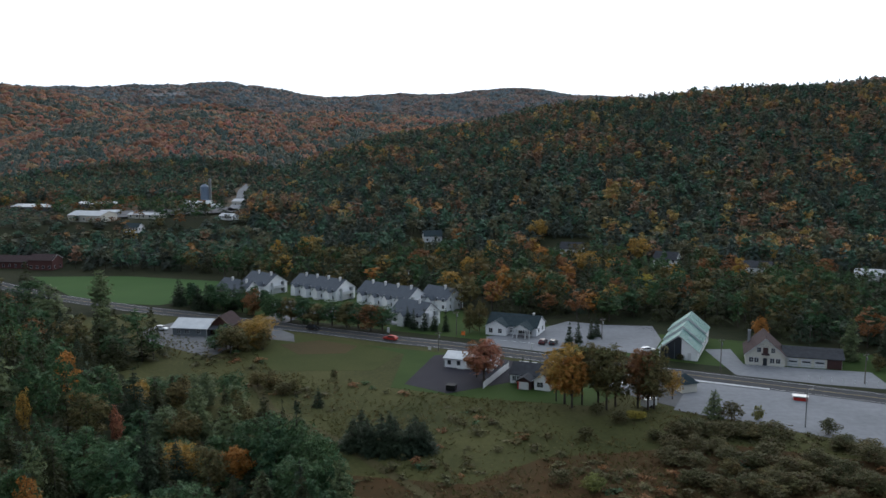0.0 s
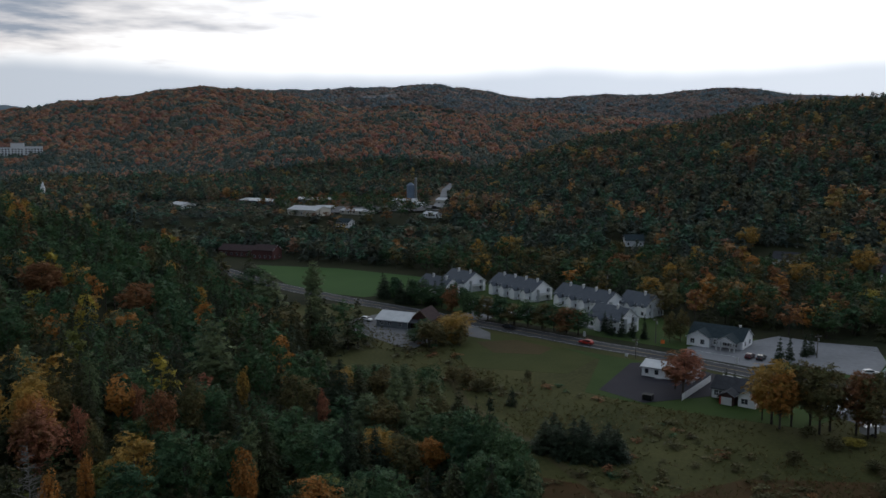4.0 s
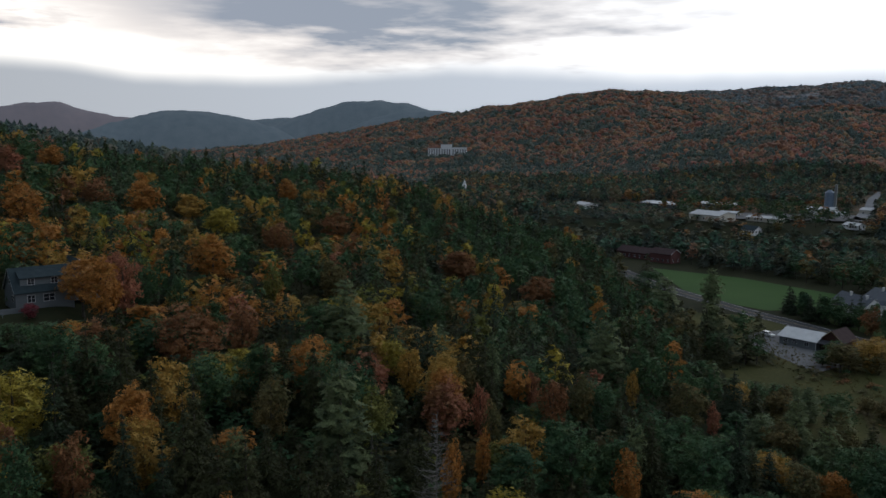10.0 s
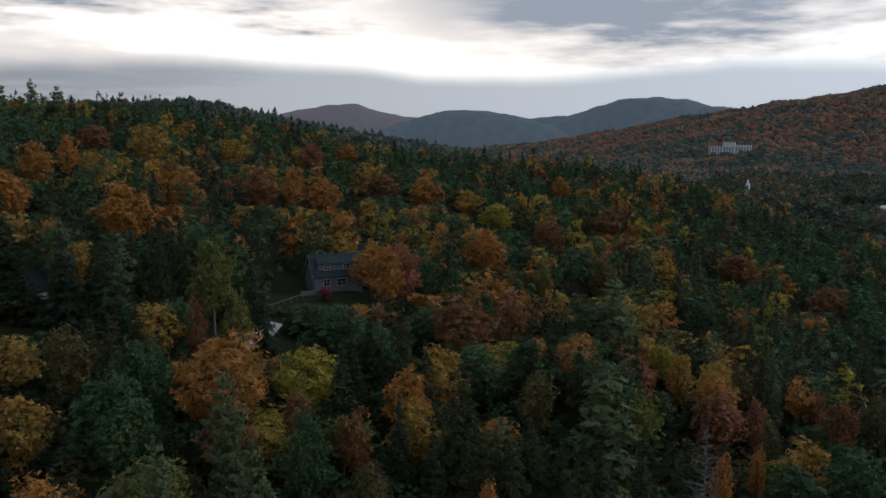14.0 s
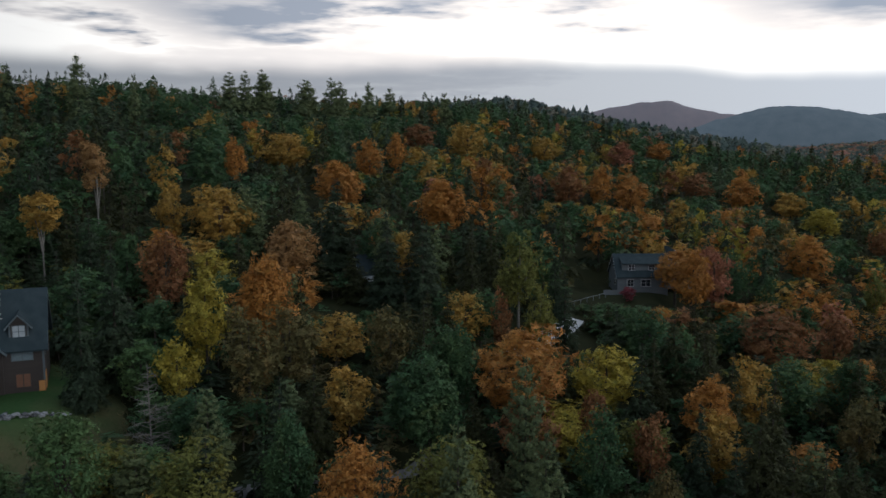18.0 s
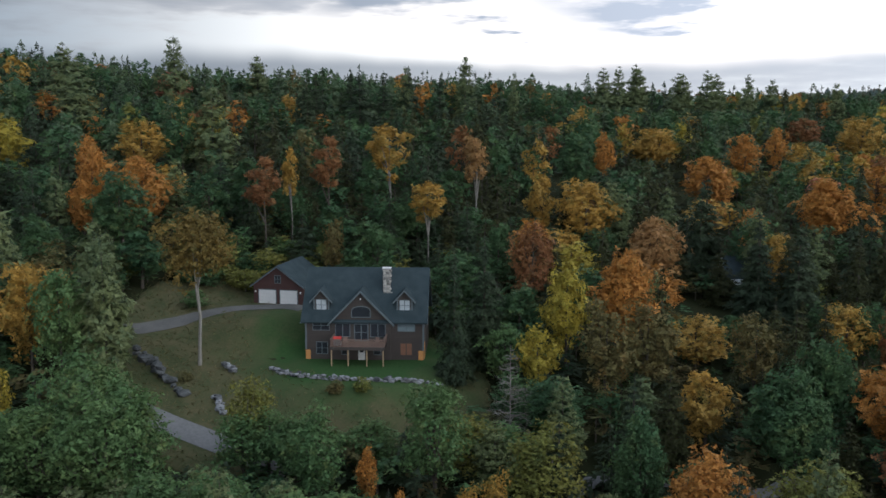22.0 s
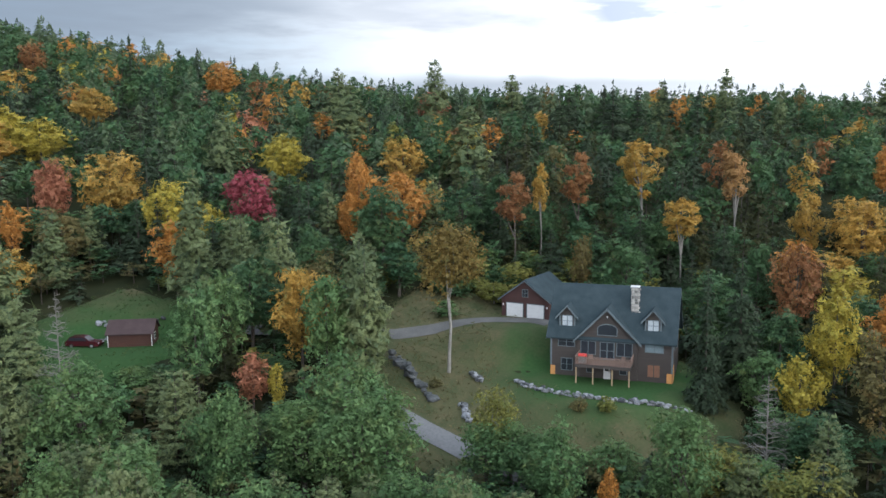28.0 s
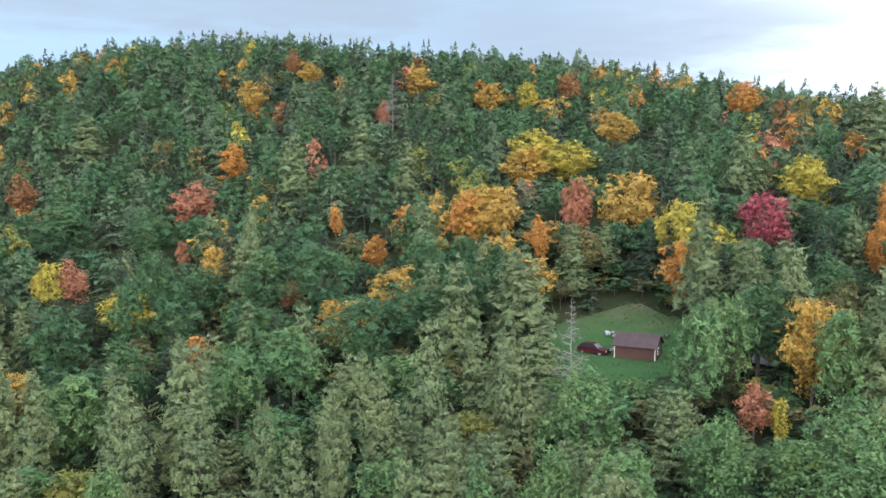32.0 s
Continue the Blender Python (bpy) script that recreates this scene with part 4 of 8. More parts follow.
def kinds_for(az, r, s, u):
    """Which kind grows where: greens by the camera, a band of colour up the slope, conifers on the crest."""
    out = np.full(len(az), "pine", dtype=object)
    wave = np.sin(az * 0.35 + r * 0.021) * 0.5 + np.sin(az * 0.13 - r * 0.047 + 2) * 0.5
    warm = 0.16 + 0.18 * wave
    warm = warm + 0.28 * np.exp(-((az - 66) / 15) ** 2) * ((r > 90) & (r < 300)) 
    warm = np.where((r < 98) & (az > 50), 0.02, warm)
    calm = (r < 116) & (az > 122)
    warm = np.where(az < 40, 0.10, np.where(az < 54, 0.30 * (r > 120) + 0.05, warm))
    warm = np.where((az > 71) & (az < 88) & (r < 210), 0.12, warm)
    warm = np.where(r > 270, warm * 0.6, warm)
    warm = np.where(az > 100, warm * 0.62, warm)
    warm = np.where(calm, 0.0, warm)
    warm = np.where((az > 97) & (az < 123) & (r > 112) & (r < 175), 0.03, warm)
    q = rng.random(len(az))
    cols = np.array(["amber", "orange", "rust", "coral", "yellow", "olive", "lime"], dtype=object)
    pick = rng.choice(len(cols), len(az), p=[0.33, 0.26, 0.06, 0.05, 0.13, 0.08, 0.09])
    out[:] = "pine"
    out[u < 0.42] = "green"
    out[(u > 0.72)] = "spruce"
    near_green = (r < 110) & (az > 100)
    out[near_green & (u > 0.85)] = "pine"
    out[near_green & (u < 0.6)] = "oak"
    crest = (r > 235) & (az > 70)
    out[crest & (u > 0.42)] = "pine"
    out[crest & (u > 0.68)] = "spruce"
    # more dark spruce on the valley side, partly painting in the slope's shade
    out[(az < 80) & (u > 0.58) & (u < 0.72)] = "spruce"
    fore = (r < 112) & (az > 118)
    out[fore & (u > 0.38)] = "pine"
    out[fore & (u > 0.94)] = "lime"
    out[(az > 95) & (az < 122) & (r > 122) & (r < 250) & (u > 0.3)] = "spruce"
    # dark olive hemlock also puts the trees' backlit shade into leaf colour
    darkened = ((az < 84) | ((az < 122) & (r > 120) & (r < 250))) & np.isin(out, ("spruce", "pine")) & (rng.random(len(az)) < np.where(r < 125, 0.93, 0.5))
    out[darkened] = "hemlock"
    # near greens swapped for hemlock likewise, partly as painted shade
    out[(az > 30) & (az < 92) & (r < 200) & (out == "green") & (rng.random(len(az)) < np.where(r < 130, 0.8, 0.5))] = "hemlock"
    hot = q < warm
    out[hot] = cols[pick[hot]]
    return out


def scatter(r0, r1, a0, a1, gap):
    """Jittered polar grid of standing places."""
    pts = []
    r = r0
    while r < r1:
        g = gap(r)
        n = max(1, int(math.radians(a1 - a0) * r / g))
        az = a0 + (np.arange(n) + rng.uniform(0.05, 0.95, n)) * (a1 - a0) / n
        pts.append(np.stack([az, r + rng.uniform(-0.5, 0.5, n) * g], 1))
        r += g
    return np.vstack(pts)


def clear_of_taken(x, y, k=0.75):
    t = np.array(taken)
    d = np.hypot(x[:, None] - t[None, :, 0], y[:, None] - t[None, :, 1])
    return (d > t[None, :, 2] * k + 1.4).all(1)


# open views that the woods leave: bearings from and to, as far as, no treetop above this elevation
GAPS = [(104.5, 110, 98, -17.6), (110, 117.5, 98, -19.4), (117.5, 124.5, 88, -21.2), (139.6, 148.0, 124, -13.7), (137.5, 139.6, 108, -12.9),
        (14.4, 20.6, 258, -15.3), (20.6, 22.5, 240, -14.2), (81.2, 82.6, 93, -23.6), (64.8, 70.4, 188, -11.2), (70.3, 73.4, 143, -14.6), (84.2, 87.6, 143, -11.8), (117.0, 126.0, 116, -13.5)]
MARKED = np.array(taken)


def ceiling_for(az, r):
    """The greatest height over the camera's level that a tree here may reach, so that marked trees and houses stay in view."""
    lim = np.full(len(az), 90.0)
    for a0, a1, far, el in GAPS:
        lim = np.where((az > a0 - 1.2) & (az < a1 + 1.2) & (r < far), np.minimum(lim, el), lim)
    for _, _, rad_, a_, r_, top_, h_ in MARKED:
        wide = np.degrees((rad_ * 0.8) / r_) + np.degrees(3.2 / r)
        low = math.degrees(math.atan2(top_ - h_ * 0.62 - EYE, r_))
        lim = np.where((np.abs(az - a_) < wide) & (r < r_), np.minimum(lim, low), lim)
    return EYE + r * np.tan(np.radians(lim))


# single trees on the near slope
p = scatter(42, 160, 6, 190, lambda r: 5.7 if r < 95 else 6.7)
x, y = bearing(p[:, 0], p[:, 1])
ok = free(x, y) & (uphill(x, y) > np.where(p[:, 0] < 30, -14, 4)) & clear_of_taken(x, y)
p, x, y = p[ok], x[ok], y[ok]
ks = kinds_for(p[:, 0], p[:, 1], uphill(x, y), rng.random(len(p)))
tops = ceiling_for(p[:, 0], p[:, 1]) - ground_z(x, y)
for (az, r), k, most in zip(p, ks, tops):
    h = random.uniform(13, 19) if k in CONIFER else random.uniform(11, 16)
    h = min(h, most)
    if h < 2.4:
        continue
    if h < 5:
        k = "green"
    plant(k, az, r, h, min(1.0, h / 10) * random.uniform(3.1, 4.2) if k in CONIFER else min(1.0, 0.3 + h / 12) * random.uniform(3.6, 5.2))
# woods at the foot of the slope, beside the meadow
p = scatter(160, 262, 8, 36, lambda r: 7.4)
x, y = bearing(p[:, 0], p[:, 1])
ok = free(x, y) & (uphill(x, y) <= 4) & (uphill(x, y) > -75) & clear_of_taken(x, y)
p, x, y = p[ok], x[ok], y[ok]
tops = ceiling_for(p[:, 0], p[:, 1]) - ground_z(x, y)
for (az, r), k, most in zip(p, rng.choice(["pine", "hemlock", "green", "olive", "rust", "amber"], len(p), p=[0.30, 0.36, 0.2, 0.08, 0.04, 0.02]), tops):
    h = min(random.uniform(9, 14), most)
    if h > 2.5:
        plant(str(k), az, r, h, random.uniform(3.4, 4.8) * min(1.0, 0.35 + h / 12))
print("single trees", len(taken))


def blob_forest(name, places, kinds, heights, radii, label, leaves=64, size=1.75, leaf=LEAF_MID):
    """Joined trees of the farther woods, leaf clumps and trunks in one mesh a kind."""
    for kind in sorted(set(kinds)):
        sel = np.where(kinds == kind)[0]
        protos = []
        for k in range(5):
            if kind in CONIFER:
                crown = plume_conifer(16, 4.6 if kind == "pine" else 4.0, int(leaves * 0.9), kind != "pine")
            else:
                crown, _ = make(kind, 1.0 * 16, 4.0, leaves, size)
            cf = quads_for(crown)
            tv, tf = tube([(0, 0, -1), (0, 0, 11)], [0.22, 0.08], 3)
            tf = np.vstack([tf[:, :3], tf[:, [0, 2, 3]]])
            protos.append((np.vstack([crown, tv]), np.vstack([cf, tf + len(crown)]), len(cf)))
        vs, fs, ix, o = [], [], [], 0
        for q, n in enumerate(sel):
            v, f, nl = protos[q % 5]
            a = rng.uniform(0, 6.28)
            ca, sa = math.cos(a), math.sin(a)
            sc = radii[n] / 4.0
            w = np.stack([(v[:, 0] * ca - v[:, 1] * sa) * sc, (v[:, 0] * sa + v[:, 1] * ca) * sc, v[:, 2] * heights[n] / 16], 1) + places[n]
            vs.append(w)
            fs.append(f + o)
            t = np.ones(len(f), int)
            t[:nl] = 0
            ix.append(t)
            o += len(v)
        me = quick_mesh(name, np.vstack(vs), np.vstack(fs), [leaf[kind], BARK], np.concatenate(ix))
        tagged(new(name, me), label + " of " + kind + " trees", "forest", kind="stuff")


p = scatter(160, 470, 14, 192, lambda r: 6.8 + (r - 168) * 0.004)
x, y = bearing(p[:, 0], p[:, 1])
ok = free(x, y) & (uphill(x, y) > 4) & clear_of_taken(x, y, 0.5)
p, x, y = p[ok], x[ok], y[ok]
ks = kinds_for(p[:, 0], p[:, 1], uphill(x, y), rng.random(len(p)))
hs = rng.uniform(12, 17, len(p)) + np.where(np.isin(ks, CONIFER), rng.uniform(-3, 3, len(p)), 0)
hs = np.minimum(hs, ceiling_for(p[:, 0], p[:, 1]) - ground_z(x, y))
ok = hs > 6
p, x, y, ks, hs = p[ok], x[ok], y[ok], ks[ok], hs[ok]
mid = p[:, 1] < 270
for sel_, nl_, sz_ in ((mid, 150, 1.5), (~mid, 76, 2.1)):
    blob_forest("hillside_forest", np.stack([x, y, ground_z(x, y)], 1)[sel_], ks[sel_], hs[sel_], rng.uniform(3.4, 5.0, int(sel_.sum())), "mixed autumn hillside forest", nl_, sz_)
print("hillside", len(p))

# undergrowth at the edges of the clearings and under the near trees
p = scatter(52, 170, 8, 190, lambda r: 4.3)
x, y = bearing(p[:, 0], p[:, 1])
room = ceiling_for(p[:, 0], p[:, 1]) - ground_z(x, y) - 0.3
ok = free(x, y) & (room > 1.6)
p, x, y, room = p[ok], x[ok], y[ok], room[ok]
ks = np.array(["green", "spruce", "lime", "shrub"], dtype=object)[rng.choice(4, len(p), p=[0.45, 0.30, 0.05, 0.20])]
blob_forest("undergrowth", np.stack([x, y, ground_z(x, y)], 1), ks, np.minimum(rng.uniform(3, 6.5, len(p)), room), rng.uniform(2.0, 3.2, len(p)), "low undergrowth", 44, 2.4)

# valley woods beyond the road, and the wooded face of the hill behind them
def drift(x, y, scale, seed):
    return np.array([noise.noise((a_ * scale, b_ * scale, seed)) for a_, b_ in zip(x, y)])


p = np.vstack([scatter(255, 560, -34, 50, lambda r: 6.6 + (r - 255) * 0.006), scatter(560, 1060, -34, 52, lambda r: 7.4 + (r - 560) * 0.004)])
x, y = bearing(p[:, 0], p[:, 1])
ok = free(x, y) & (uphill(x, y) < np.where(p[:, 1] > 470, 110, 6)) & clear_of_taken(x, y, 0.5) & ~inside(x, y, TOWN) & (to_line(x, y, FAR_ROAD) > 8)
p, x, y = p[ok], x[ok], y[ok]
z = ground_z(x, y)
hs = rng.uniform(9, 15, len(p))
# low scrubby trees before the works, so that the yard shows over them
front = (p[:, 0] > 13) & (p[:, 0] < 34) & (p[:, 1] > 380) & (p[:, 1] < np.where(p[:, 0] > 22, 690, 600))
hs = np.where(front, np.clip(EYE - p[:, 1] * math.tan(math.radians(5.75)) - z, 4.2, hs), hs)
ok = hs > 3.0
p, x, y, z, hs = p[ok], x[ok], y[ok], z[ok], hs[ok]
warm = np.clip(0.10 + 0.32 * softstep((z - 32) / 55) + np.where(p[:, 1] < 470, 0.5, 1.0) * drift(x, y, 0.012, 4) + 0.5 * drift(x, y, 0.035, 9), 0.03, 0.7)
greens = np.array(["green", "spruce", "hemlock", "shrub", "olive"], dtype=object)[rng.choice(5, len(p), p=[0.30, 0.24, 0.26, 0.06, 0.14])]
warms = np.array(["olive", "rust", "amber", "orange"], dtype=object)[rng.choice(4, len(p), p=[0.34, 0.40, 0.14, 0.12])]
ks = np.where(rng.random(len(p)) < warm, warms, greens)
wide = rng.uniform(3.6, 5.6, len(p)) * np.minimum(1.0, 0.4 + hs / 14)
sel_ = p[:, 1] < 430
blob_forest("valley_woods", np.stack([x, y, z], 1)[sel_], ks[sel_], hs[sel_], wide[sel_], "mixed valley woods", 90, 1.9)
blob_forest("hill_woods", np.stack([x, y, z], 1)[~sel_], ks[~sel_], hs[~sel_], wide[~sel_], "mixed autumn woods on the far hill", 34, 2.9, LEAF_HILL_HAZED)
print("valley", len(p))


# trees between the works buildings
p = scatter(440, 720, 10, 34, lambda r: 8.5)
x, y = bearing(p[:, 0], p[:, 1])
WORKS = [(-288, 680), (-248, 696), (-380, 778), (-334, 806), (-234, 798), (-216, 776), (-190, 820), (-166, 842), (-180, 694), (-216, 582), (-434, 716), (-288, 720), (-230, 812)]
dist = np.min([np.hypot((x - a_ * NEARER) * 0.8, y - b_ * NEARER) for a_, b_ in WORKS], axis=0)
ok = inside(x, y, TOWN) & (dist > 13) & (rng.random(len(x)) < 0.8) & (to_line(x, y, FAR_ROAD) > 7)
x, y = x[ok], y[ok]
ks = np.array(["olive", "rust", "green", "spruce", "pine"], dtype=object)[rng.choice(5, len(x), p=[0.2, 0.15, 0.3, 0.25, 0.1])]
blob_forest("yard_trees", np.stack([x, y, ground_z(x, y)], 1), ks, rng.uniform(6, 11, len(x)), rng.uniform(3, 4.6, len(x)), "trees between works buildings", 34, 3.0)


def far_forest(name, p, kinds, label):
    x, y = bearing(p[:, 0], p[:, 1])
    z = ground_z(x, y)
    dome = np.array([(math.cos(2 * math.pi * q / 5), math.sin(2 * math.pi * q / 5), -0.6) for q in range(5)] + [(0.78 * math.cos(2 * math.pi * (q + 0.5) / 5), 0.78 * math.sin(2 * math.pi * (q + 0.5) / 5), 0.45) for q in range(5)] + [(0, 0, 1.0)])
    dome_f = np.array([(q, (q + 1) % 5, 5 + q) for q in range(5)] + [(5 + q, (q + 1) % 5, 5 + (q + 1) % 5) for q in range(5)] + [(5 + q, 5 + (q + 1) % 5, 10) for q in range(5)])
    k = 6
    ring = np.array([(math.cos(2 * math.pi * q / k), math.sin(2 * math.pi * q / k), -0.55) for q in range(k)] + [(0, 0, 1.25)])
    cone = np.array([(q, (q + 1) % k, k) for q in range(k)])
    for kind in sorted(set(kinds)):
        sel = np.where(kinds == kind)[0]
        base, f = (ring, cone) if kind in CONIFER else (dome, dome_f)
        n = len(sel)
        wide = np.clip(p[sel, 1] * 0.0050, 4.4, 11) * rng.uniform(0.65, 1.35, n)
        tall = np.minimum(wide * (0.9 if kind in CONIFER else 0.8), 5.5)
        v = base[None] * (1 + rng.normal(0, 0.26, (n, len(base), 1)))
        a = rng.uniform(0, 6.28, n)
        c, s = np.cos(a)[:, None], np.sin(a)[:, None]
        w = np.stack([(v[..., 0] * c - v[..., 1] * s) * wide[:, None] + x[sel][:, None], (v[..., 0] * s + v[..., 1] * c) * wide[:, None] + y[sel][:, None],
                      v[..., 2] * tall[:, None] + (z[sel] + np.where(p[sel, 1] > 2650, 0.5, 2.5) + tall * 0.3)[:, None]], -1)
        fs = f[None] + (np.arange(n) * len(base))[:, None, None]
        me = quick_mesh(name, w.reshape(-1, 3), fs.reshape(-1, 3), [FAR_LEAF_HAZED[kind]])
        tagged(new(name, me), label + " of " + kind + " trees", "forest", kind="stuff")


# far leaf colours made lighter and bluer: distance haze is painted into them
FAR_LEAF_HAZED = {
    "green": foliage("far_hazed_green", (0.057, 0.088, 0.066), (0.081, 0.097, 0.069), None, 0.1, 0.02, 0.7, 0.62, 0.28), "pine": foliage("far_hazed_pine", (0.053, 0.081, 0.071), (0.063, 0.088, 0.073), None, 0.1, 0.02, 0.7, 0.62, 0.28),
    "spruce": foliage("far_hazed_spruce", (0.037, 0.060, 0.055), (0.049, 0.071, 0.063), None, 0.1, 0.02, 0.7, 0.62, 0.28), "olive": foliage("far_hazed_olive", (0.137, 0.118, 0.087), (0.116, 0.118, 0.087), None, 0.1, 0.02, 0.7, 0.62, 0.28),
    "rust": foliage("far_hazed_rust", (0.208, 0.110, 0.077), (0.246, 0.123, 0.077), None, 0.1, 0.02, 0.7, 0.62, 0.28), "orange": foliage("far_hazed_orange", (0.325, 0.148, 0.071), (0.273, 0.134, 0.079), None, 0.1, 0.02, 0.7, 0.62, 0.28),
    "amber": foliage("far_hazed_amber", (0.273, 0.174, 0.087), (0.234, 0.161, 0.087), None, 0.1, 0.02, 0.7, 0.62, 0.28), "coral": foliage("far_hazed_coral", (0.273, 0.107, 0.079), (0.234, 0.100, 0.079), None, 0.1, 0.02, 0.7, 0.62, 0.28),
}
p = scatter(560, 3400, -34, 86, lambda r: np.clip(r * 0.0064, 6.5, 16))
x, y = bearing(p[:, 0], p[:, 1])
rs = np.linspace(60, 3400, 240)
azs = np.linspace(-35, 87, 245)
AA, RR = np.meshgrid(azs, rs, indexing="ij")
X, Y = bearing(AA, RR)
slope = (ground_z(X, Y) + np.where(uphill(X, Y) > 5, 10, 0) - EYE) / RR
hide = np.maximum.accumulate(slope, 1)
ia = np.clip(np.round((p[:, 0] + 35) * 2).astype(int), 0, 244)
ir = np.clip(((p[:, 1] - 60) / (3340 / 239)).astype(int) - 1, 0, 239)
seen = (ground_z(x, y) + 14 - EYE) / p[:, 1] > hide[ia, ir] - 0.002
ok = seen & ~inside(x, y, TOWN) & (to_line(x, y, FAR_ROAD) > 9) & ((uphill(x, y) < 6) | (p[:, 1] > 460)) & ~((p[:, 1] < 1060) & (p[:, 0] < 52) & (uphill(x, y) < 110))
p, x, y = p[ok], x[ok], y[ok]
z = ground_z(x, y)
q = rng.random(len(p))
wave = np.sin(x * 0.011 + 1) * np.sin(y * 0.009) + 0.6 * np.sin(x * 0.031 + y * 0.023)
patchy = np.array([noise.noise((a_ * 0.012, b_ * 0.012, 4)) + 0.6 * noise.noise((a_ * 0.035, b_ * 0.035, 9)) for a_, b_ in zip(x, y)])
warm = np.clip(0.12 + 0.52 * softstep((z - 6) / 55) + 1.5 * patchy, 0.05, 0.85)
greens = np.array(["green", "pine", "spruce", "olive"], dtype=object)[rng.choice(4, len(p), p=[0.25, 0.25, 0.3, 0.2])]
warms = np.array(["rust", "orange", "olive", "amber", "coral"], dtype=object)[rng.choice(5, len(p), p=[0.5, 0.2, 0.17, 0.07, 0.06])]
ks = np.where((q < warm) & ~((p[:, 0] > 52) & (p[:, 1] < 1200)), warms, greens)
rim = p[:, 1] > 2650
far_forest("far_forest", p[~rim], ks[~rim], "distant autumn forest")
# ridge leaves paler and greyer still, with more haze painted into the colour
FAR_LEAF_HAZED.update({k_: foliage("hazed_ridge_" + k_, c_, d_, None, 0.1, 0.012, 0.5, 0.66, 0.28) for k_, c_, d_ in (
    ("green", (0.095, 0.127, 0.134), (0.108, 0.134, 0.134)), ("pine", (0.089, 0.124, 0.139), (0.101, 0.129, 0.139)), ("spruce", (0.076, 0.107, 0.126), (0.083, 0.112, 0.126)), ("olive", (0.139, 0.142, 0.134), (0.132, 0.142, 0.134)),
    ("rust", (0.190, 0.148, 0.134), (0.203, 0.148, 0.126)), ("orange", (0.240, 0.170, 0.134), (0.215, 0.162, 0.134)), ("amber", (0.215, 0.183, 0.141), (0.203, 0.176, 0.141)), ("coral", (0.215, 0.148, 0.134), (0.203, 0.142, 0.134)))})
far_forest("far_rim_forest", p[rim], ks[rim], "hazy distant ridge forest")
print("far", len(p))

# blue mountains at the end of the valley, with distance haze painted in
HAZE = surface("hazed_blue_backdrop", (0.030, 0.048, 0.062), (0.085, 0.100, 0.110), 0.02, 1.0, fine=12)
HAZE_PINK = surface("hazed_russet_backdrop", (0.064, 0.064, 0.078), (0.112, 0.092, 0.098), 0.02, 1.0, fine=12)


# a faint bluish glow on the backdrop stands in for haze
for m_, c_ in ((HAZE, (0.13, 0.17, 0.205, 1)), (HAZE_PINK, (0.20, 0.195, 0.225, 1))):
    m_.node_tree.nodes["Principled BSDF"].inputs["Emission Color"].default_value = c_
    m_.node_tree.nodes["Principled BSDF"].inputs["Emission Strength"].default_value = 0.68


def mountain(az, r, height, half, deep, material, label, skew=0.0):
    """A far rounded mountain with a wooded, uneven crest."""
    n_u, n_v = 160, 14
    vs_, fs_ = [], []
    a_ = math.radians(az)
    cx_, cy_ = bearing(az, r)
    for iu in range(n_u + 1):
        u_ = -1 + 2 * iu / n_u
        crest = math.cos(u_ * math.pi / 2) ** (1.2 + skew * u_)
        crest = max(0.0, crest) + 0.04 * noise.noise((u_ * 5 + az, az, 0)) + 0.012 * noise.noise((u_ * 16, az, 3))
        for iv in range(n_v + 1):
            v_ = -1 + 2 * iv / n_v
            z_ = height * crest * max(0.0, 1 - v_ * v_) ** 0.8 - 30 + 9 * noise.noise((u_ * 9, v_ * 6, az)) + 3 * noise.noise((u_ * 40, v_ * 25, az))
            vs_.append((cx_ + u_ * half * math.cos(a_) - v_ * deep * math.sin(a_), cy_ + u_ * half * math.sin(a_) + v_ * deep * math.cos(a_), z_))
            if iu and iv:
                k_ = iu * (n_v + 1) + iv
                fs_.append((k_ - n_v - 2, k_ - n_v - 1, k_, k_ - 1))
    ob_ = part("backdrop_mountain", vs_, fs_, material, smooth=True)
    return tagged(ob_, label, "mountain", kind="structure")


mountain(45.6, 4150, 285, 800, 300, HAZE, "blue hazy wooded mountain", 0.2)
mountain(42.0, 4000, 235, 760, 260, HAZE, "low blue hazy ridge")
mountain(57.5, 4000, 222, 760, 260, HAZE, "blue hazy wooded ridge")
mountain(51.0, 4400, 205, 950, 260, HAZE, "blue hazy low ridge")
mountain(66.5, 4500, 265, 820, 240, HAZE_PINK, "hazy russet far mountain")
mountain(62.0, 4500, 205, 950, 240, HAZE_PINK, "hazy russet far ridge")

# ---- building kit ----


def box(x0, x1, y0, y1, z0, z1):
    v = [(x0, y0, z0), (x1, y0, z0), (x1, y1, z0), (x0, y1, z0), (x0, y0, z1), (x1, y0, z1), (x1, y1, z1), (x0, y1, z1)]
    return np.array(v, float), [(0, 3, 2, 1), (4, 5, 6, 7), (0, 1, 5, 4), (1, 2, 6, 5), (2, 3, 7, 6), (3, 0, 4, 7)]


def merge(*pieces):
    vs, fs, o = [], [], 0
    for v, f in pieces:
        vs += [tuple(q) for q in v]
        fs += [tuple(i + o for i in q) for q in f]
        o += len(v)
    return vs, fs


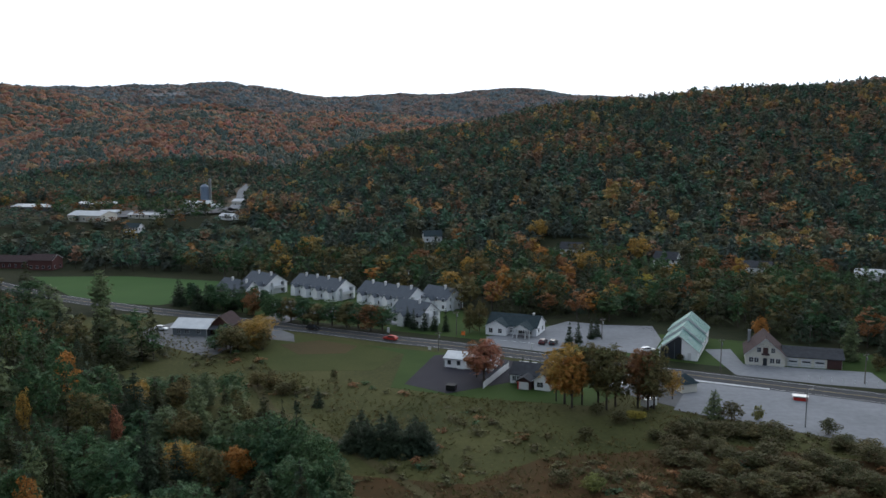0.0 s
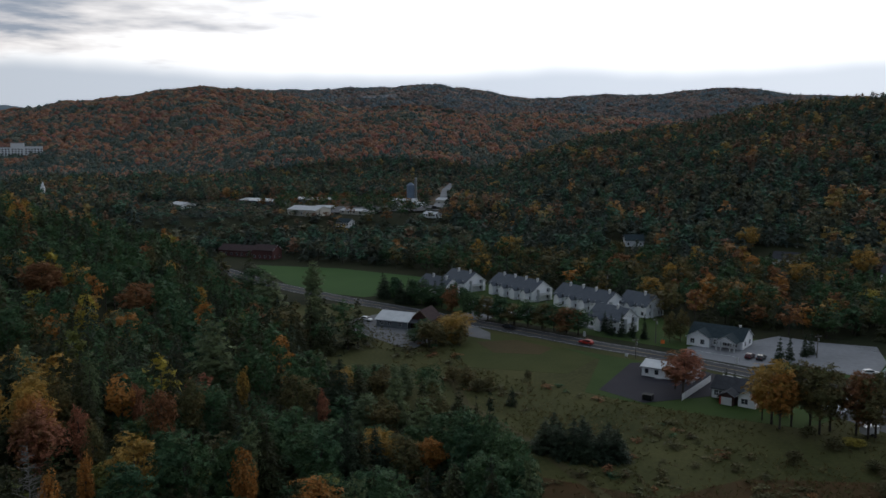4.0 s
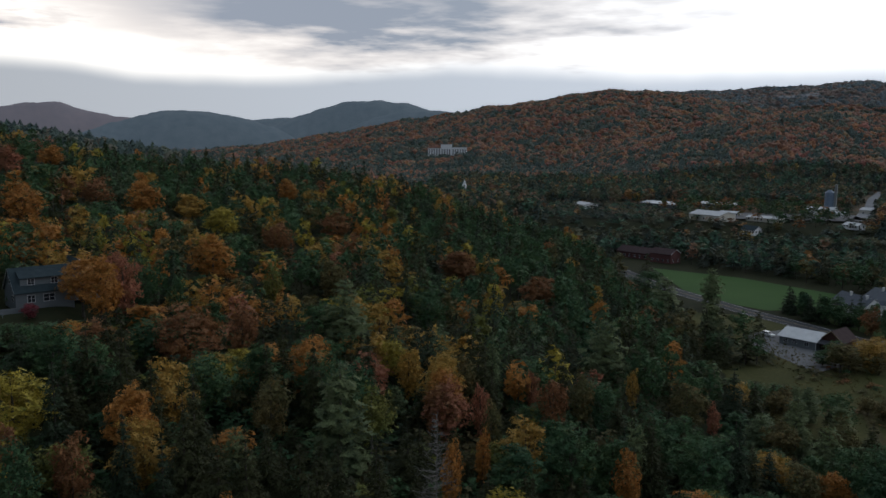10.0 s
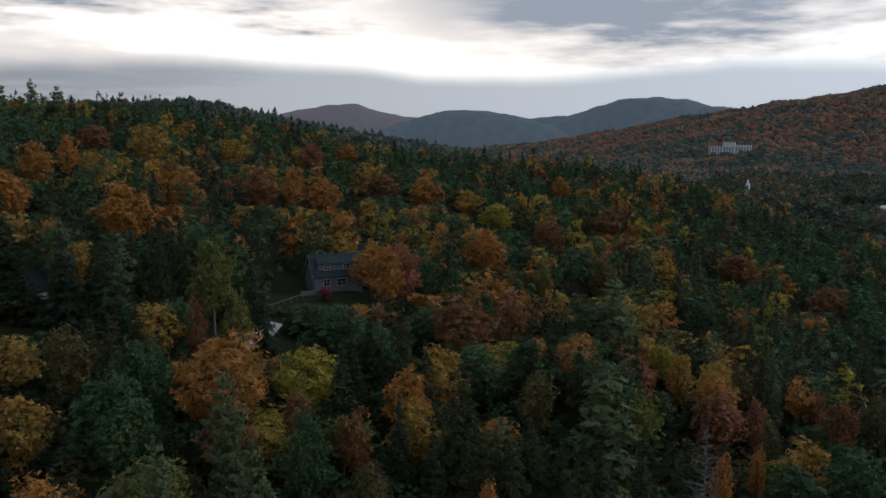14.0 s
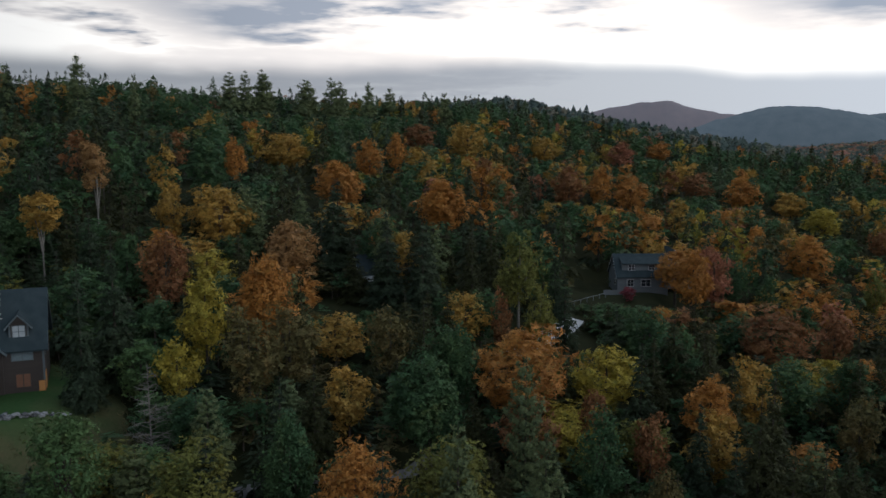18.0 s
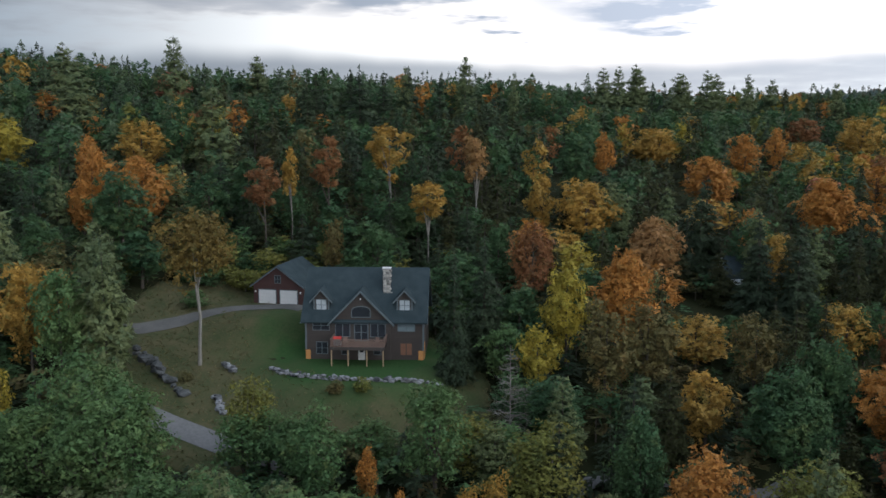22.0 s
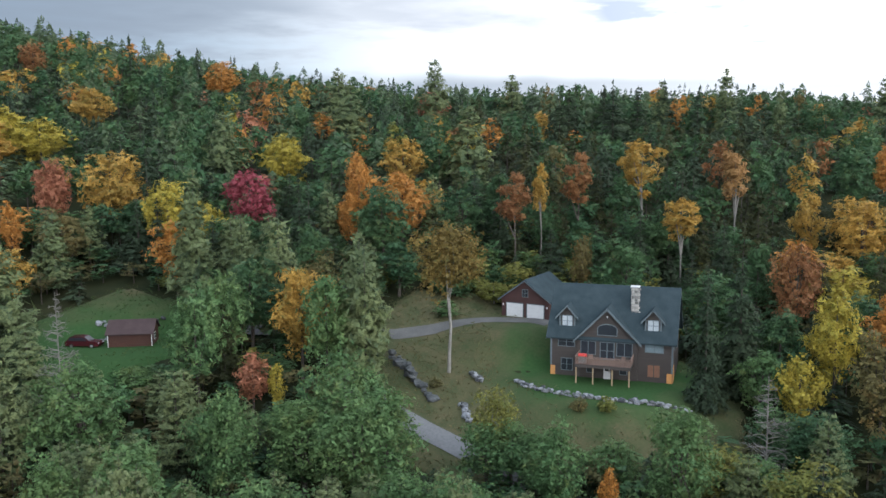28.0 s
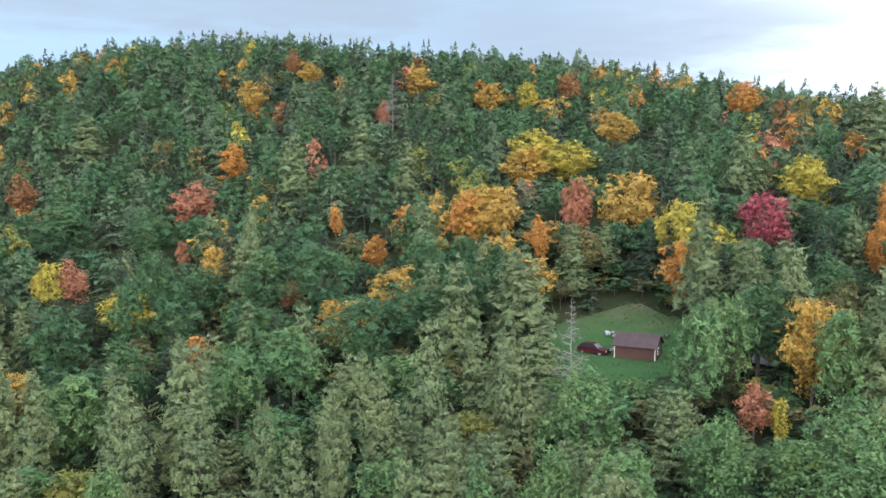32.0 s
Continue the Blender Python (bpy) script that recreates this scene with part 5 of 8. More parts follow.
def prism(profile, x0, x1, axis="x"):
    """A closed profile of (across, z) pushed along an axis."""
    n = len(profile)
    if axis == "x":
        v = [(x0, a, z) for a, z in profile] + [(x1, a, z) for a, z in profile]
    else:
        v = [(a, x0, z) for a, z in profile] + [(a, x1, z) for a, z in profile]
    f = [tuple(range(n)), tuple(range(2 * n - 1, n - 1, -1))] + [(i, i + n, (i + 1) % n + n, (i + 1) % n) for i in range(n)]
    return v, f


WHITE = surface("white_clapboard", (0.72, 0.74, 0.76), (0.84, 0.85, 0.87), 1.2, 0.7, 0.1, stretch=(0.3, 0.3, 4))
CREAM = surface("cream_clapboard", (0.50, 0.48, 0.42), (0.62, 0.60, 0.53), 1.2, 0.7, 0.1, stretch=(0.3, 0.3, 4))
GREYWALL = surface("grey_clapboard", (0.11, 0.13, 0.145), (0.17, 0.19, 0.205), 1.2, 0.75, 0.15, stretch=(0.3, 0.3, 5))
LOG = surface("brown_log_siding", (0.031, 0.026, 0.024), (0.056, 0.044, 0.040), 1.0, 0.7, 0.5, stretch=(0.25, 0.25, 5))
REDWOOD = surface("red_brown_boards", (0.036, 0.013, 0.009), (0.075, 0.026, 0.015), 0.9, 0.7, 0.4, stretch=(0.4, 0.4, 4))
REDBARN = surface("dark_red_siding", (0.040, 0.018, 0.017), (0.068, 0.030, 0.027), 0.8, 0.8)
SHINGLE = surface("slate_grey_shingles", (0.022, 0.034, 0.040), (0.042, 0.059, 0.067), 0.8, 0.85, 0.3, 18)
ROOF_DARK = surface("charcoal_shingles", (0.035, 0.037, 0.042), (0.065, 0.068, 0.075), 0.8, 0.85, 0.3, 18)
ROOF_BROWN = surface("brown_shingles", (0.045, 0.031, 0.032), (0.072, 0.052, 0.052), 0.8, 0.85, 0.3, 18)
ROOF_PALE = surface("pale_metal_roof", (0.36, 0.38, 0.40), (0.52, 0.54, 0.55), 0.5, 0.5, 0.0, metal=0.2)
ROOF_GREEN = surface("green_metal_roof", (0.10, 0.22, 0.20), (0.16, 0.30, 0.27), 0.5, 0.45, 0.0, 6, metal=0.2)
GLASS_DARK = surface("dark_window_glass", (0.02, 0.024, 0.03), (0.035, 0.04, 0.05), 0.7, 0.08)
GLASS_PALE = surface("pale_window_glass", (0.30, 0.34, 0.38), (0.5, 0.55, 0.58), 0.9, 0.1)
TRIM_WHITE = surface("white_trim", (0.52, 0.53, 0.54), (0.62, 0.63, 0.64), 2.0, 0.6)
TRIM_BLUE = surface("slate_blue_trim", (0.075, 0.10, 0.115), (0.11, 0.14, 0.155), 2.0, 0.6)
ASPHALT = surface("asphalt", (0.040, 0.041, 0.045), (0.068, 0.069, 0.073), 0.12, 0.9, 0.2, 30)
TARMAC = surface("dark_tarmac", (0.028, 0.027, 0.034), (0.042, 0.040, 0.048), 0.1, 0.9, 0.2, 30)
LOT = surface("pale_worn_asphalt", (0.15, 0.156, 0.168), (0.235, 0.242, 0.256), 0.05, 0.9, 0.1, 12)
GRAVEL = surface("pale_gravel", (0.095, 0.098, 0.104), (0.175, 0.175, 0.178), 0.12, 0.95, 0.3, 25)
CONCRETE = surface("concrete", (0.40, 0.41, 0.42), (0.55, 0.56, 0.57), 0.4, 0.85, 0.1)
LAWN_GREEN = surface("mown_grass", (0.026, 0.050, 0.013), (0.050, 0.076, 0.021), 0.07, 0.95, 0.3, 30)
FIELD_GREEN = surface("bright_pasture", (0.036, 0.078, 0.022), (0.048, 0.095, 0.028), 0.05, 0.95, 0.2, 30)
MEADOW = surface("rough_meadow", (0.026, 0.033, 0.011), (0.084, 0.080, 0.029), 0.045, 0.95, 0.8, 22)
BROWN_GRASS = surface("brown_grass", (0.048, 0.040, 0.018), (0.078, 0.058, 0.027), 0.05, 0.95, 0.3, 20)
FIELD_OLIVE = surface("olive_grass", (0.034, 0.046, 0.013), (0.064, 0.068, 0.022), 0.06, 0.95, 0.4, 24)
RED_MARSH = surface("russet_marsh", (0.030, 0.028, 0.011), (0.085, 0.043, 0.019), 0.06, 0.95, 0.4, 20)
LEAFY_LAWN = surface("leaf_strewn_lawn", (0.045, 0.058, 0.020), (0.105, 0.080, 0.042), 0.11, 0.95, 0.3, 40)


def lawn_material(name, centre, inner, outer):
    """Grass green round a point and leaf-strewn brown away from it, with a ragged change."""
    m = surface(name, (0.030, 0.050, 0.020), (0.098, 0.082, 0.046), 0.35, 0.95, 0.5, 9, coords="Object")
    n, l = m.node_tree.nodes, m.node_tree.links
    geo = n.new("ShaderNodeNewGeometry")
    dist_n = n.new("ShaderNodeVectorMath")
    dist_n.operation = "DISTANCE"
    dist_n.inputs[1].default_value = centre
    l.new(geo.outputs["Position"], dist_n.inputs[0])
    t1, t2 = n.new("ShaderNodeTexNoise"), n.new("ShaderNodeTexNoise")
    t1.inputs["Scale"].default_value, t2.inputs["Scale"].default_value = 0.22, 2.4
    for q in (t1, t2):
        q.inputs["Detail"].default_value = 5.0
        l.new(geo.outputs["Position"], q.inputs["Vector"])
    add_n = n.new("ShaderNodeMath")
    add_n.operation = "MULTIPLY_ADD"
    add_n.inputs[1].default_value = 16.0
    l.new(t1.outputs[0], add_n.inputs[0])
    l.new(dist_n.outputs["Value"], add_n.inputs[2])
    rg = n.new("ShaderNodeMapRange")
    rg.inputs[1].default_value, rg.inputs[2].default_value = inner + 8, outer + 8
    l.new(add_n.outputs[0], rg.inputs[0])
    gm, mm = n.new("ShaderNodeMix"), n.new("ShaderNodeMix")
    for q in (gm, mm):
        q.data_type = "RGBA"
    gm.inputs[6].default_value, gm.inputs[7].default_value = (0.018, 0.050, 0.016, 1), (0.042, 0.082, 0.028, 1)
    l.new(t2.outputs[0], gm.inputs[0])
    p = n["Principled BSDF"]
    old = p.inputs["Base Color"].links[0].from_socket
    l.new(rg.outputs[0], mm.inputs[0])
    l.new(gm.outputs[2], mm.inputs[6])
    l.new(old, mm.inputs[7])
    l.new(mm.outputs[2], p.inputs["Base Color"])
    return m


LINE_WHITE = surface("road_paint", (0.5, 0.5, 0.5), (0.62, 0.62, 0.6), 1.0, 0.7)
LINE_YELLOW = surface("yellow_road_paint", (0.20, 0.15, 0.06), (0.30, 0.23, 0.09), 1.0, 0.7)
METAL_GREY = surface("galvanised_metal", (0.22, 0.23, 0.24), (0.34, 0.35, 0.36), 2.0, 0.45, metal=0.6)
WOOD_POLE = surface("weathered_pole", (0.09, 0.08, 0.07), (0.17, 0.155, 0.14), 2.0, 0.9)
NEW_WOOD = surface("fresh_lumber", (0.24, 0.17, 0.10), (0.36, 0.27, 0.17), 2.0, 0.8)
PLYWOOD = surface("orange_plywood", (0.44, 0.20, 0.06), (0.52, 0.26, 0.09), 2.0, 0.8)
STONE = surface("grey_fieldstone", (0.06, 0.064, 0.07), (0.24, 0.25, 0.27), 0.7, 0.9, 0.5, 8, per_object=0.5)
ROCK = surface("dark_ledge_rock", (0.03, 0.033, 0.035), (0.12, 0.13, 0.135), 0.8, 0.9, 0.7, 8)
RUBBER = surface("tyre_rubber", (0.012, 0.012, 0.012), (0.02, 0.02, 0.02), 3.0, 0.8)
RED_PAINT = surface("red_paint", (0.32, 0.02, 0.015), (0.42, 0.03, 0.02), 2.0, 0.4)
CAR_RED = surface("dark_red_car_paint", (0.042, 0.008, 0.012), (0.062, 0.011, 0.015), 2.0, 0.25)
CAR_BLACK = surface("black_car_paint", (0.012, 0.012, 0.014), (0.02, 0.02, 0.022), 2.0, 0.25)
CAR_WHITE = surface("white_car_paint", (0.6, 0.61, 0.62), (0.68, 0.69, 0.7), 2.0, 0.3)
CAR_GREY = surface("silver_car_paint", (0.28, 0.29, 0.3), (0.34, 0.35, 0.36), 2.0, 0.3, metal=0.4)
ORANGE_SIGN = surface("orange_sign", (0.75, 0.16, 0.03), (0.8, 0.2, 0.04), 2.0, 0.5)


def thing(name, at, label, category, group=""):
    ob = new(name)
    ob.matrix_basis = at
    return tagged(ob, label, category, group)


def window(parent, x0, x1, z0, z1, y=0.0, side="front", panes=2, pane=GLASS_DARK, trim=TRIM_WHITE, mid=True, w=0.09):
    """A framed window set 4 cm proud of a wall: on the front (facing -y), back, left (-x) or right (+x) at the plane y."""
    def put(a0, a1, b0, b1, d0, d1):
        if side == "front":
            return box(a0, a1, y - d1, y - d0, b0, b1)
        if side == "back":
            return box(a0, a1, y + d0, y + d1, b0, b1)
        if side == "right":
            return box(y + d0, y + d1, a0, a1, b0, b1)
        return box(y - d1, y - d0, a0, a1, b0, b1)
    fr = part("window", *put(x0 - w, x1 + w, z0 - w, z1 + w, 0.003, 0.05), trim, parent)
    rows_ = 2 if mid else 1
    step, rise_ = (x1 - x0) / panes, (z1 - z0) / rows_
    for k in range(panes):
        for q in range(rows_):
            part("pane", *put(x0 + step * k + (w / 2 if k else 0), x0 + step * (k + 1) - (w / 2 if k < panes - 1 else 0), z0 + rise_ * q + (w / 3 if q else 0), z0 + rise_ * (q + 1) - (w / 3 if q < rows_ - 1 else 0), 0.051, 0.056), pane, fr)
    return fr


def gable_roof(parent, w, d, eave, rise, material, over=0.4, thick=0.16, axis="x", x0=0.0, y0=0.0, fascia=None):
    """Two sloping slabs with overhang over a body w wide (x) and d deep (y)."""
    span = d if axis == "x" else w
    o = y0 if axis == "x" else x0
    a, b = (x0, x0 + w) if axis == "x" else (y0, y0 + d)
    k = rise / (span / 2)
    prof = [(o - over, eave - over * k), (o + span / 2, eave + rise), (o + span + over, eave - over * k),
            (o + span + over, eave - over * k + thick), (o + span / 2, eave + rise + thick * 1.3), (o - over, eave - over * k + thick)]
    r = part("roof", *prism(prof, a - over, b + over, axis), material, parent)
    if fascia:
        for e in (a - over - 0.012, b + over - 0.03):
            pf = [(o - over - 0.02, eave - over * k - 0.1), (o + span / 2, eave + rise - 0.1), (o + span + over + 0.02, eave - over * k - 0.1),
                  (o + span + over + 0.02, eave - over * k + 0.12), (o + span / 2, eave + rise + 0.12), (o - over - 0.02, eave - over * k + 0.12)]
            part("fascia_board", *prism(pf, e, e + 0.042, axis), fascia, r)
    return r


def gable_body(parent, w, d, eave, rise, material, axis="x", x0=0.0, y0=0.0, sink=0.6, name="wall"):
    span = d if axis == "x" else w
    o = y0 if axis == "x" else x0
    prof = [(o, -sink), (o + span, -sink), (o + span, eave), (o + span / 2, eave + rise), (o, eave)]
    a, b = (x0, x0 + w) if axis == "x" else (y0, y0 + d)
    return part(name, *prism(prof, a, b, axis), material, parent)


def chimney(parent, x, y, z0, z1, sx=0.7, sy=0.7, material=TRIM_WHITE, capped=True):
    c = part("chimney", *box(x - sx / 2, x + sx / 2, y - sy / 2, y + sy / 2, z0, z1), material, parent)
    if capped:
        part("chimney_cap", *box(x - sx / 2 - 0.1, x + sx / 2 + 0.1, y - sy / 2 - 0.1, y + sy / 2 + 0.1, z1, z1 + 0.12), material, c)
    return c


def door(parent, x0, x1, z0, z1, y=0.0, material=TRIM_WHITE, name="door", grooves=0):
    dd = part(name, *box(x0, x1, y - 0.06, y - 0.003, z0, z1), material, parent)
    for k in range(grooves):
        z = z0 + (z1 - z0) * (k + 1) / (grooves + 1)
        part("panel_joint", *box(x0, x1, y - 0.066, y - 0.061, z - 0.015, z + 0.015), TRIM_BLUE, dd)
    if not grooves:
        part("door_handle", *box(x1 - 0.16, x1 - 0.1, y - 0.1, y - 0.061, z0 + 0.95, z0 + 1.05), METAL_GREY, dd)
    return dd


def spot(x, y, angle, z=None):
    return pose(x, y, float(ground_z(x, y)) if z is None else z, 0, 0, angle)


def simple_house(name, at, w, d, eave, rise, wall, roof, label, wins=4, axis="x", chim=0, cat="house", floors=1, pane=GLASS_DARK, front_door=True, group=""):
    h = thing(name, at, label, cat, group)
    gable_body(h, w, d, eave, rise, wall, axis)
    gable_roof(h, w, d, eave, rise, roof, axis=axis, fascia=TRIM_WHITE)
    for f in range(floors):
        zb = 0.9 + f * 2.7
        for k in range(wins):
            x = w * (k + 0.5) / wins
            if front_door and f == 0 and k == wins // 2:
                door(h, x - 0.45, x + 0.45, 0.05, 2.1)
                continue
            window(h, x - 0.5, x + 0.5, zb, zb + 1.25, 0.0, pane=pane, panes=1, mid=False)
        for k in range(2):
            y = d * (k + 0.5) / 2
            window(h, y - 0.45, y + 0.45, zb, zb + 1.25, w, "right", pane=pane, panes=1, mid=False)
            window(h, y - 0.45, y + 0.45, zb, zb + 1.25, 0.0, "left", pane=pane, panes=1, mid=False)
    for k in range(chim):
        x = w * (k + 0.7) / chim
        chimney(h, x, d * 0.42, eave + rise * 0.4, eave + rise + 0.9)
    return h


def patch(name, poly, material, lift=0.04, label="", category=""):
    """A flat area on the valley floor, one sheet with a shallow edge."""
    n = len(poly)
    v = [(x, y, lift) for x, y in poly] + [(x, y, -0.15) for x, y in poly]
    f = [tuple(range(n))] + [(i, i + n, (i + 1) % n + n, (i + 1) % n) for i in range(n)]
    area = sum(a[0] * b[1] - b[0] * a[1] for a, b in zip(poly, poly[1:] + poly[:1]))
    if area < 0:
        f = [tuple(reversed(q)) for q in f]
    return tagged(part(name, v, f, material), label, category, kind="structure")


# ---- valley floor ----
strip("road", ROAD, 9.6, ASPHALT, 0.07, "grey two-lane asphalt road through the valley", "road")
for off, mat in ((-0.12, LINE_YELLOW), (0.12, LINE_YELLOW), (-3.9, LINE_WHITE), (3.9, LINE_WHITE)):
    line = []
    for q, (x, y) in enumerate(ROAD):
        a, b = ROAD[max(q - 1, 0)], ROAD[min(q + 1, len(ROAD) - 1)]
        d = Vector((b[0] - a[0], b[1] - a[1])).normalized()
        line.append((x - d.y * off, y + d.x * off))
    strip("road_marking", line, 0.14, mat, 0.085, "painted line on the asphalt road", "marking")
patch("meadow_ground", [(-150, 290), (-72, 200), (-38, 150), (0, 95), (60, 85), (190, 70), (215, 140), (100, 205), (-20, 262), (-112, 310)], MEADOW, 0.02, "rough olive and brown meadow below the road", "meadow")
patch("marsh_ground", [(-20, 155), (-5, 108), (60, 96), (150, 90), (170, 130), (60, 170), (20, 163), (5, 150)], RED_MARSH, 0.035, "russet marshy scrub at the field's edge", "marsh")
patch("playing_field", [(-62, 256), (-48, 228), (-20, 228), (-13, 247), (-30, 262), (-52, 272)], FIELD_OLIVE, 0.045, "worn olive-green playing field", "field")
patch("brown_field", [(-52, 258), (-44, 246), (-30, 247), (-27, 256), (-40, 264)], BROWN_GRASS, 0.06, "dry brown grass worn in the playing field", "field")
patch("roadside_lawn", [(-26, 258), (-12, 246), (-14, 212), (6, 203), (36, 196), (46, 206), (34, 226), (2, 246)], LAWN_GREEN, 0.045, "green mown lawn beside the small houses", "lawn")
patch("far_pasture", [(-196, 392), (-146, 330), (-112, 322), (-84, 352), (-100, 376), (-150, 392)], FIELD_GREEN, 0.05, "bright green mown pasture across the road", "pasture")
patch("verge_lawn", [(-92, 318), (-64, 300), (-16, 276), (24, 258), (60, 240), (128, 206), (150, 222), (120, 250), (60, 275), (20, 290), (-10, 335), (-60, 372), (-92, 352)], LAWN_GREEN, 0.03, "green lawn round the houses across the road", "lawn")
patch("dark_parking_lot", [(-10.5, 215), (1, 206.5), (19, 217), (24, 234), (8, 248), (-3, 244)], TARMAC, 0.07, "dark new asphalt yard behind the white building", "parking lot")
patch("clinic_parking_lot", [(13, 257), (31, 247.5), (44, 258), (58, 283), (44, 290), (30, 276), (14, 268)], LOT, 0.06, "pale worn asphalt parking lot of the clinic", "parking lot")
patch("barn_parking_lot", [(42, 254), (62, 243), (70, 262), (72, 282), (56, 284), (48, 268)], LOT, 0.072, "pale worn asphalt lot beside the green-roofed barn", "parking lot")
patch("shop_parking_lot", [(80, 222), (100, 213), (116, 208), (118, 224), (96, 230), (86, 233), (88, 250), (80, 250)], LOT, 0.06, "pale asphalt lot before the cream shop", "parking lot")
patch("large_parking_lot", [(55, 193), (79, 177), (104, 160), (165, 120), (180, 148), (108, 196), (82, 210), (66, 216)], LOT, 0.06, "wide pale asphalt lot beside the road", "parking lot")
patch("gravel_yard", [(-97, 264), (-70, 243), (-66, 256), (-72, 272), (-84, 290), (-96, 292), (-104, 276)], GRAVEL, 0.06, "pale gravel yard of the roadside store", "gravel")
patch("gravel_apron", [(-70, 282), (-58, 266), (-48, 262), (-50, 272), (-60, 284)], GRAVEL, 0.065, "washed-out gravel apron at the road", "gravel")
patch("townhouse_drive", [(-66, 296), (-56, 290), (-50, 306), (-60, 330), (-70, 328), (-62, 308)], LOT, 0.065, "paved drive to the townhouses", "driveway")
patch("townhouse_parking", [(-52, 304), (-14, 284), (-4, 296), (-44, 318)], LOT, 0.06, "paved parking court of the townhouses", "parking lot")
patch("store_yard", [(38, 214), (56, 195), (66, 190), (74, 200), (66, 214), (50, 222)], GRAVEL, 0.05, "gravel yard with parked vehicles", "gravel")
strip("kerb", [(67, 216.5), (84, 208.5)], 1.2, CONCRETE, 0.22, "pale concrete kerb island", "kerb")
strip("footpath", [(22, 237), (40, 228), (56, 219)], 1.6, CONCRETE, 0.12, "concrete footpath beside the road", "path")
TRACK = surface("earth_track", (0.05, 0.045, 0.02), (0.085, 0.072, 0.034), 0.2, 0.95)
strip("dirt_track", [(-52, 220), (-42, 195), (-22, 172), (-14, 160), (-4, 146), (4, 130)], 2.2, TRACK, 0.09, "pale grassy vehicle track over the meadow", "track")


# ---- valley buildings ----
g = "townhouses by the road"
TA = -39.6
TOWN_ROOF = surface("blue_grey_shingles", (0.046, 0.058, 0.076), (0.075, 0.090, 0.112), 0.5, 0.8, 0.3, 18)
for (x, y, w, d, n, lab) in ((-64, 345, 27, 11, 4, "long white two-storey townhouse row with grey roof"), (-34.5, 326, 27, 11, 4, "long white two-storey townhouse row with four chimneys"),
                             (-86, 352, 16, 11, 2, "white two-storey townhouse pair with grey roof"), (-93, 336, 18, 9, 2, "low white townhouse with grey roof behind trees"),
                             (-9, 316, 13, 10, 1, "white townhouse end with grey roof"), (-18.5, 289, 14, 10, 1, "white two-storey townhouse near the road")):
    h = simple_house("townhouse", spot(x, y, TA), w, d, 4.4, 3.7, WHITE, TOWN_ROOF, lab, wins=max(3, int(w / 3.2)), chim=n, cat="townhouse", floors=2, group=g)
    for k in range(n):
        xx = w * (k + 0.35) / n
        bay = gable_body(h, 2.6, 2.2, 3.9, 1.3, WHITE, "y", xx, -2.2, name="porch_bay")
        gable_roof(bay, 2.6, 4.0, 3.9, 1.3, TOWN_ROOF, 0.25, 0.12, "y", xx, -2.2)
    bal = part("balcony", *merge(box(w, w + 1.4, 2.5, d - 2.5, 2.5, 2.7), box(w + 1.34, w + 1.4, 2.5, d - 2.5, 2.7, 3.6), box(w, w + 1.4, 2.5, 2.56, 0, 5), box(w, w + 1.4, d - 2.56, d - 2.5, 0, 5)), TRIM_WHITE, h)

# clinic with hipped grey roofs and a portico
cl = thing("clinic", spot(14.7, 274, -23), "low white clinic with grey gabled roofs and columned portico", "clinic")
gable_body(cl, 17, 10, 3.0, 2.9, WHITE, "x")
gable_roof(cl, 17, 10, 3.0, 2.9, SHINGLE, fascia=TRIM_WHITE)
gable_body(cl, 7, 6, 3.0, 1.9, WHITE, "y", 0.4, -3.0, name="wing")
gable_roof(cl, 7, 8, 3.0, 1.9, SHINGLE, 0.4, 0.15, "y", 0.4, -3.0, TRIM_WHITE)
gable_roof(cl, 6, 7.5, 2.9, 1.6, SHINGLE, 0.4, 0.15, "y", 10.0, -4.4, TRIM_WHITE)
part("portico_gable", *prism([(10.0, 2.75), (16.0, 2.75), (13.0, 4.4)], -4.3, -4.1, "y"), WHITE, cl)
for x in (10.2, 11.6, 14.4, 15.8):
    part("column", *box(x - 0.15, x + 0.15, -4.35, -4.05, -0.2, 2.85), TRIM_WHITE, cl)
for x in (1.6, 4.8):
    window(cl, x, x + 1.2, 0.9, 2.3, -3.0)
for x in (8.0, 11.0, 12.4, 14.2):
    window(cl, x, x + 1.1, 0.8, 2.2, 0.0)
for y in (2.0, 6.5):
    window(cl, y, y + 1.2, 0.9, 2.2, 17.0, "right")
chimney(cl, 14.5, 5.2, 5.0, 6.6, 0.6, 0.6)

# green-roofed barn in three stepped sections
br = thing("barn_hall", spot(63.7, 240.8, -24), "long white hall with stepped green metal roof", "barn")
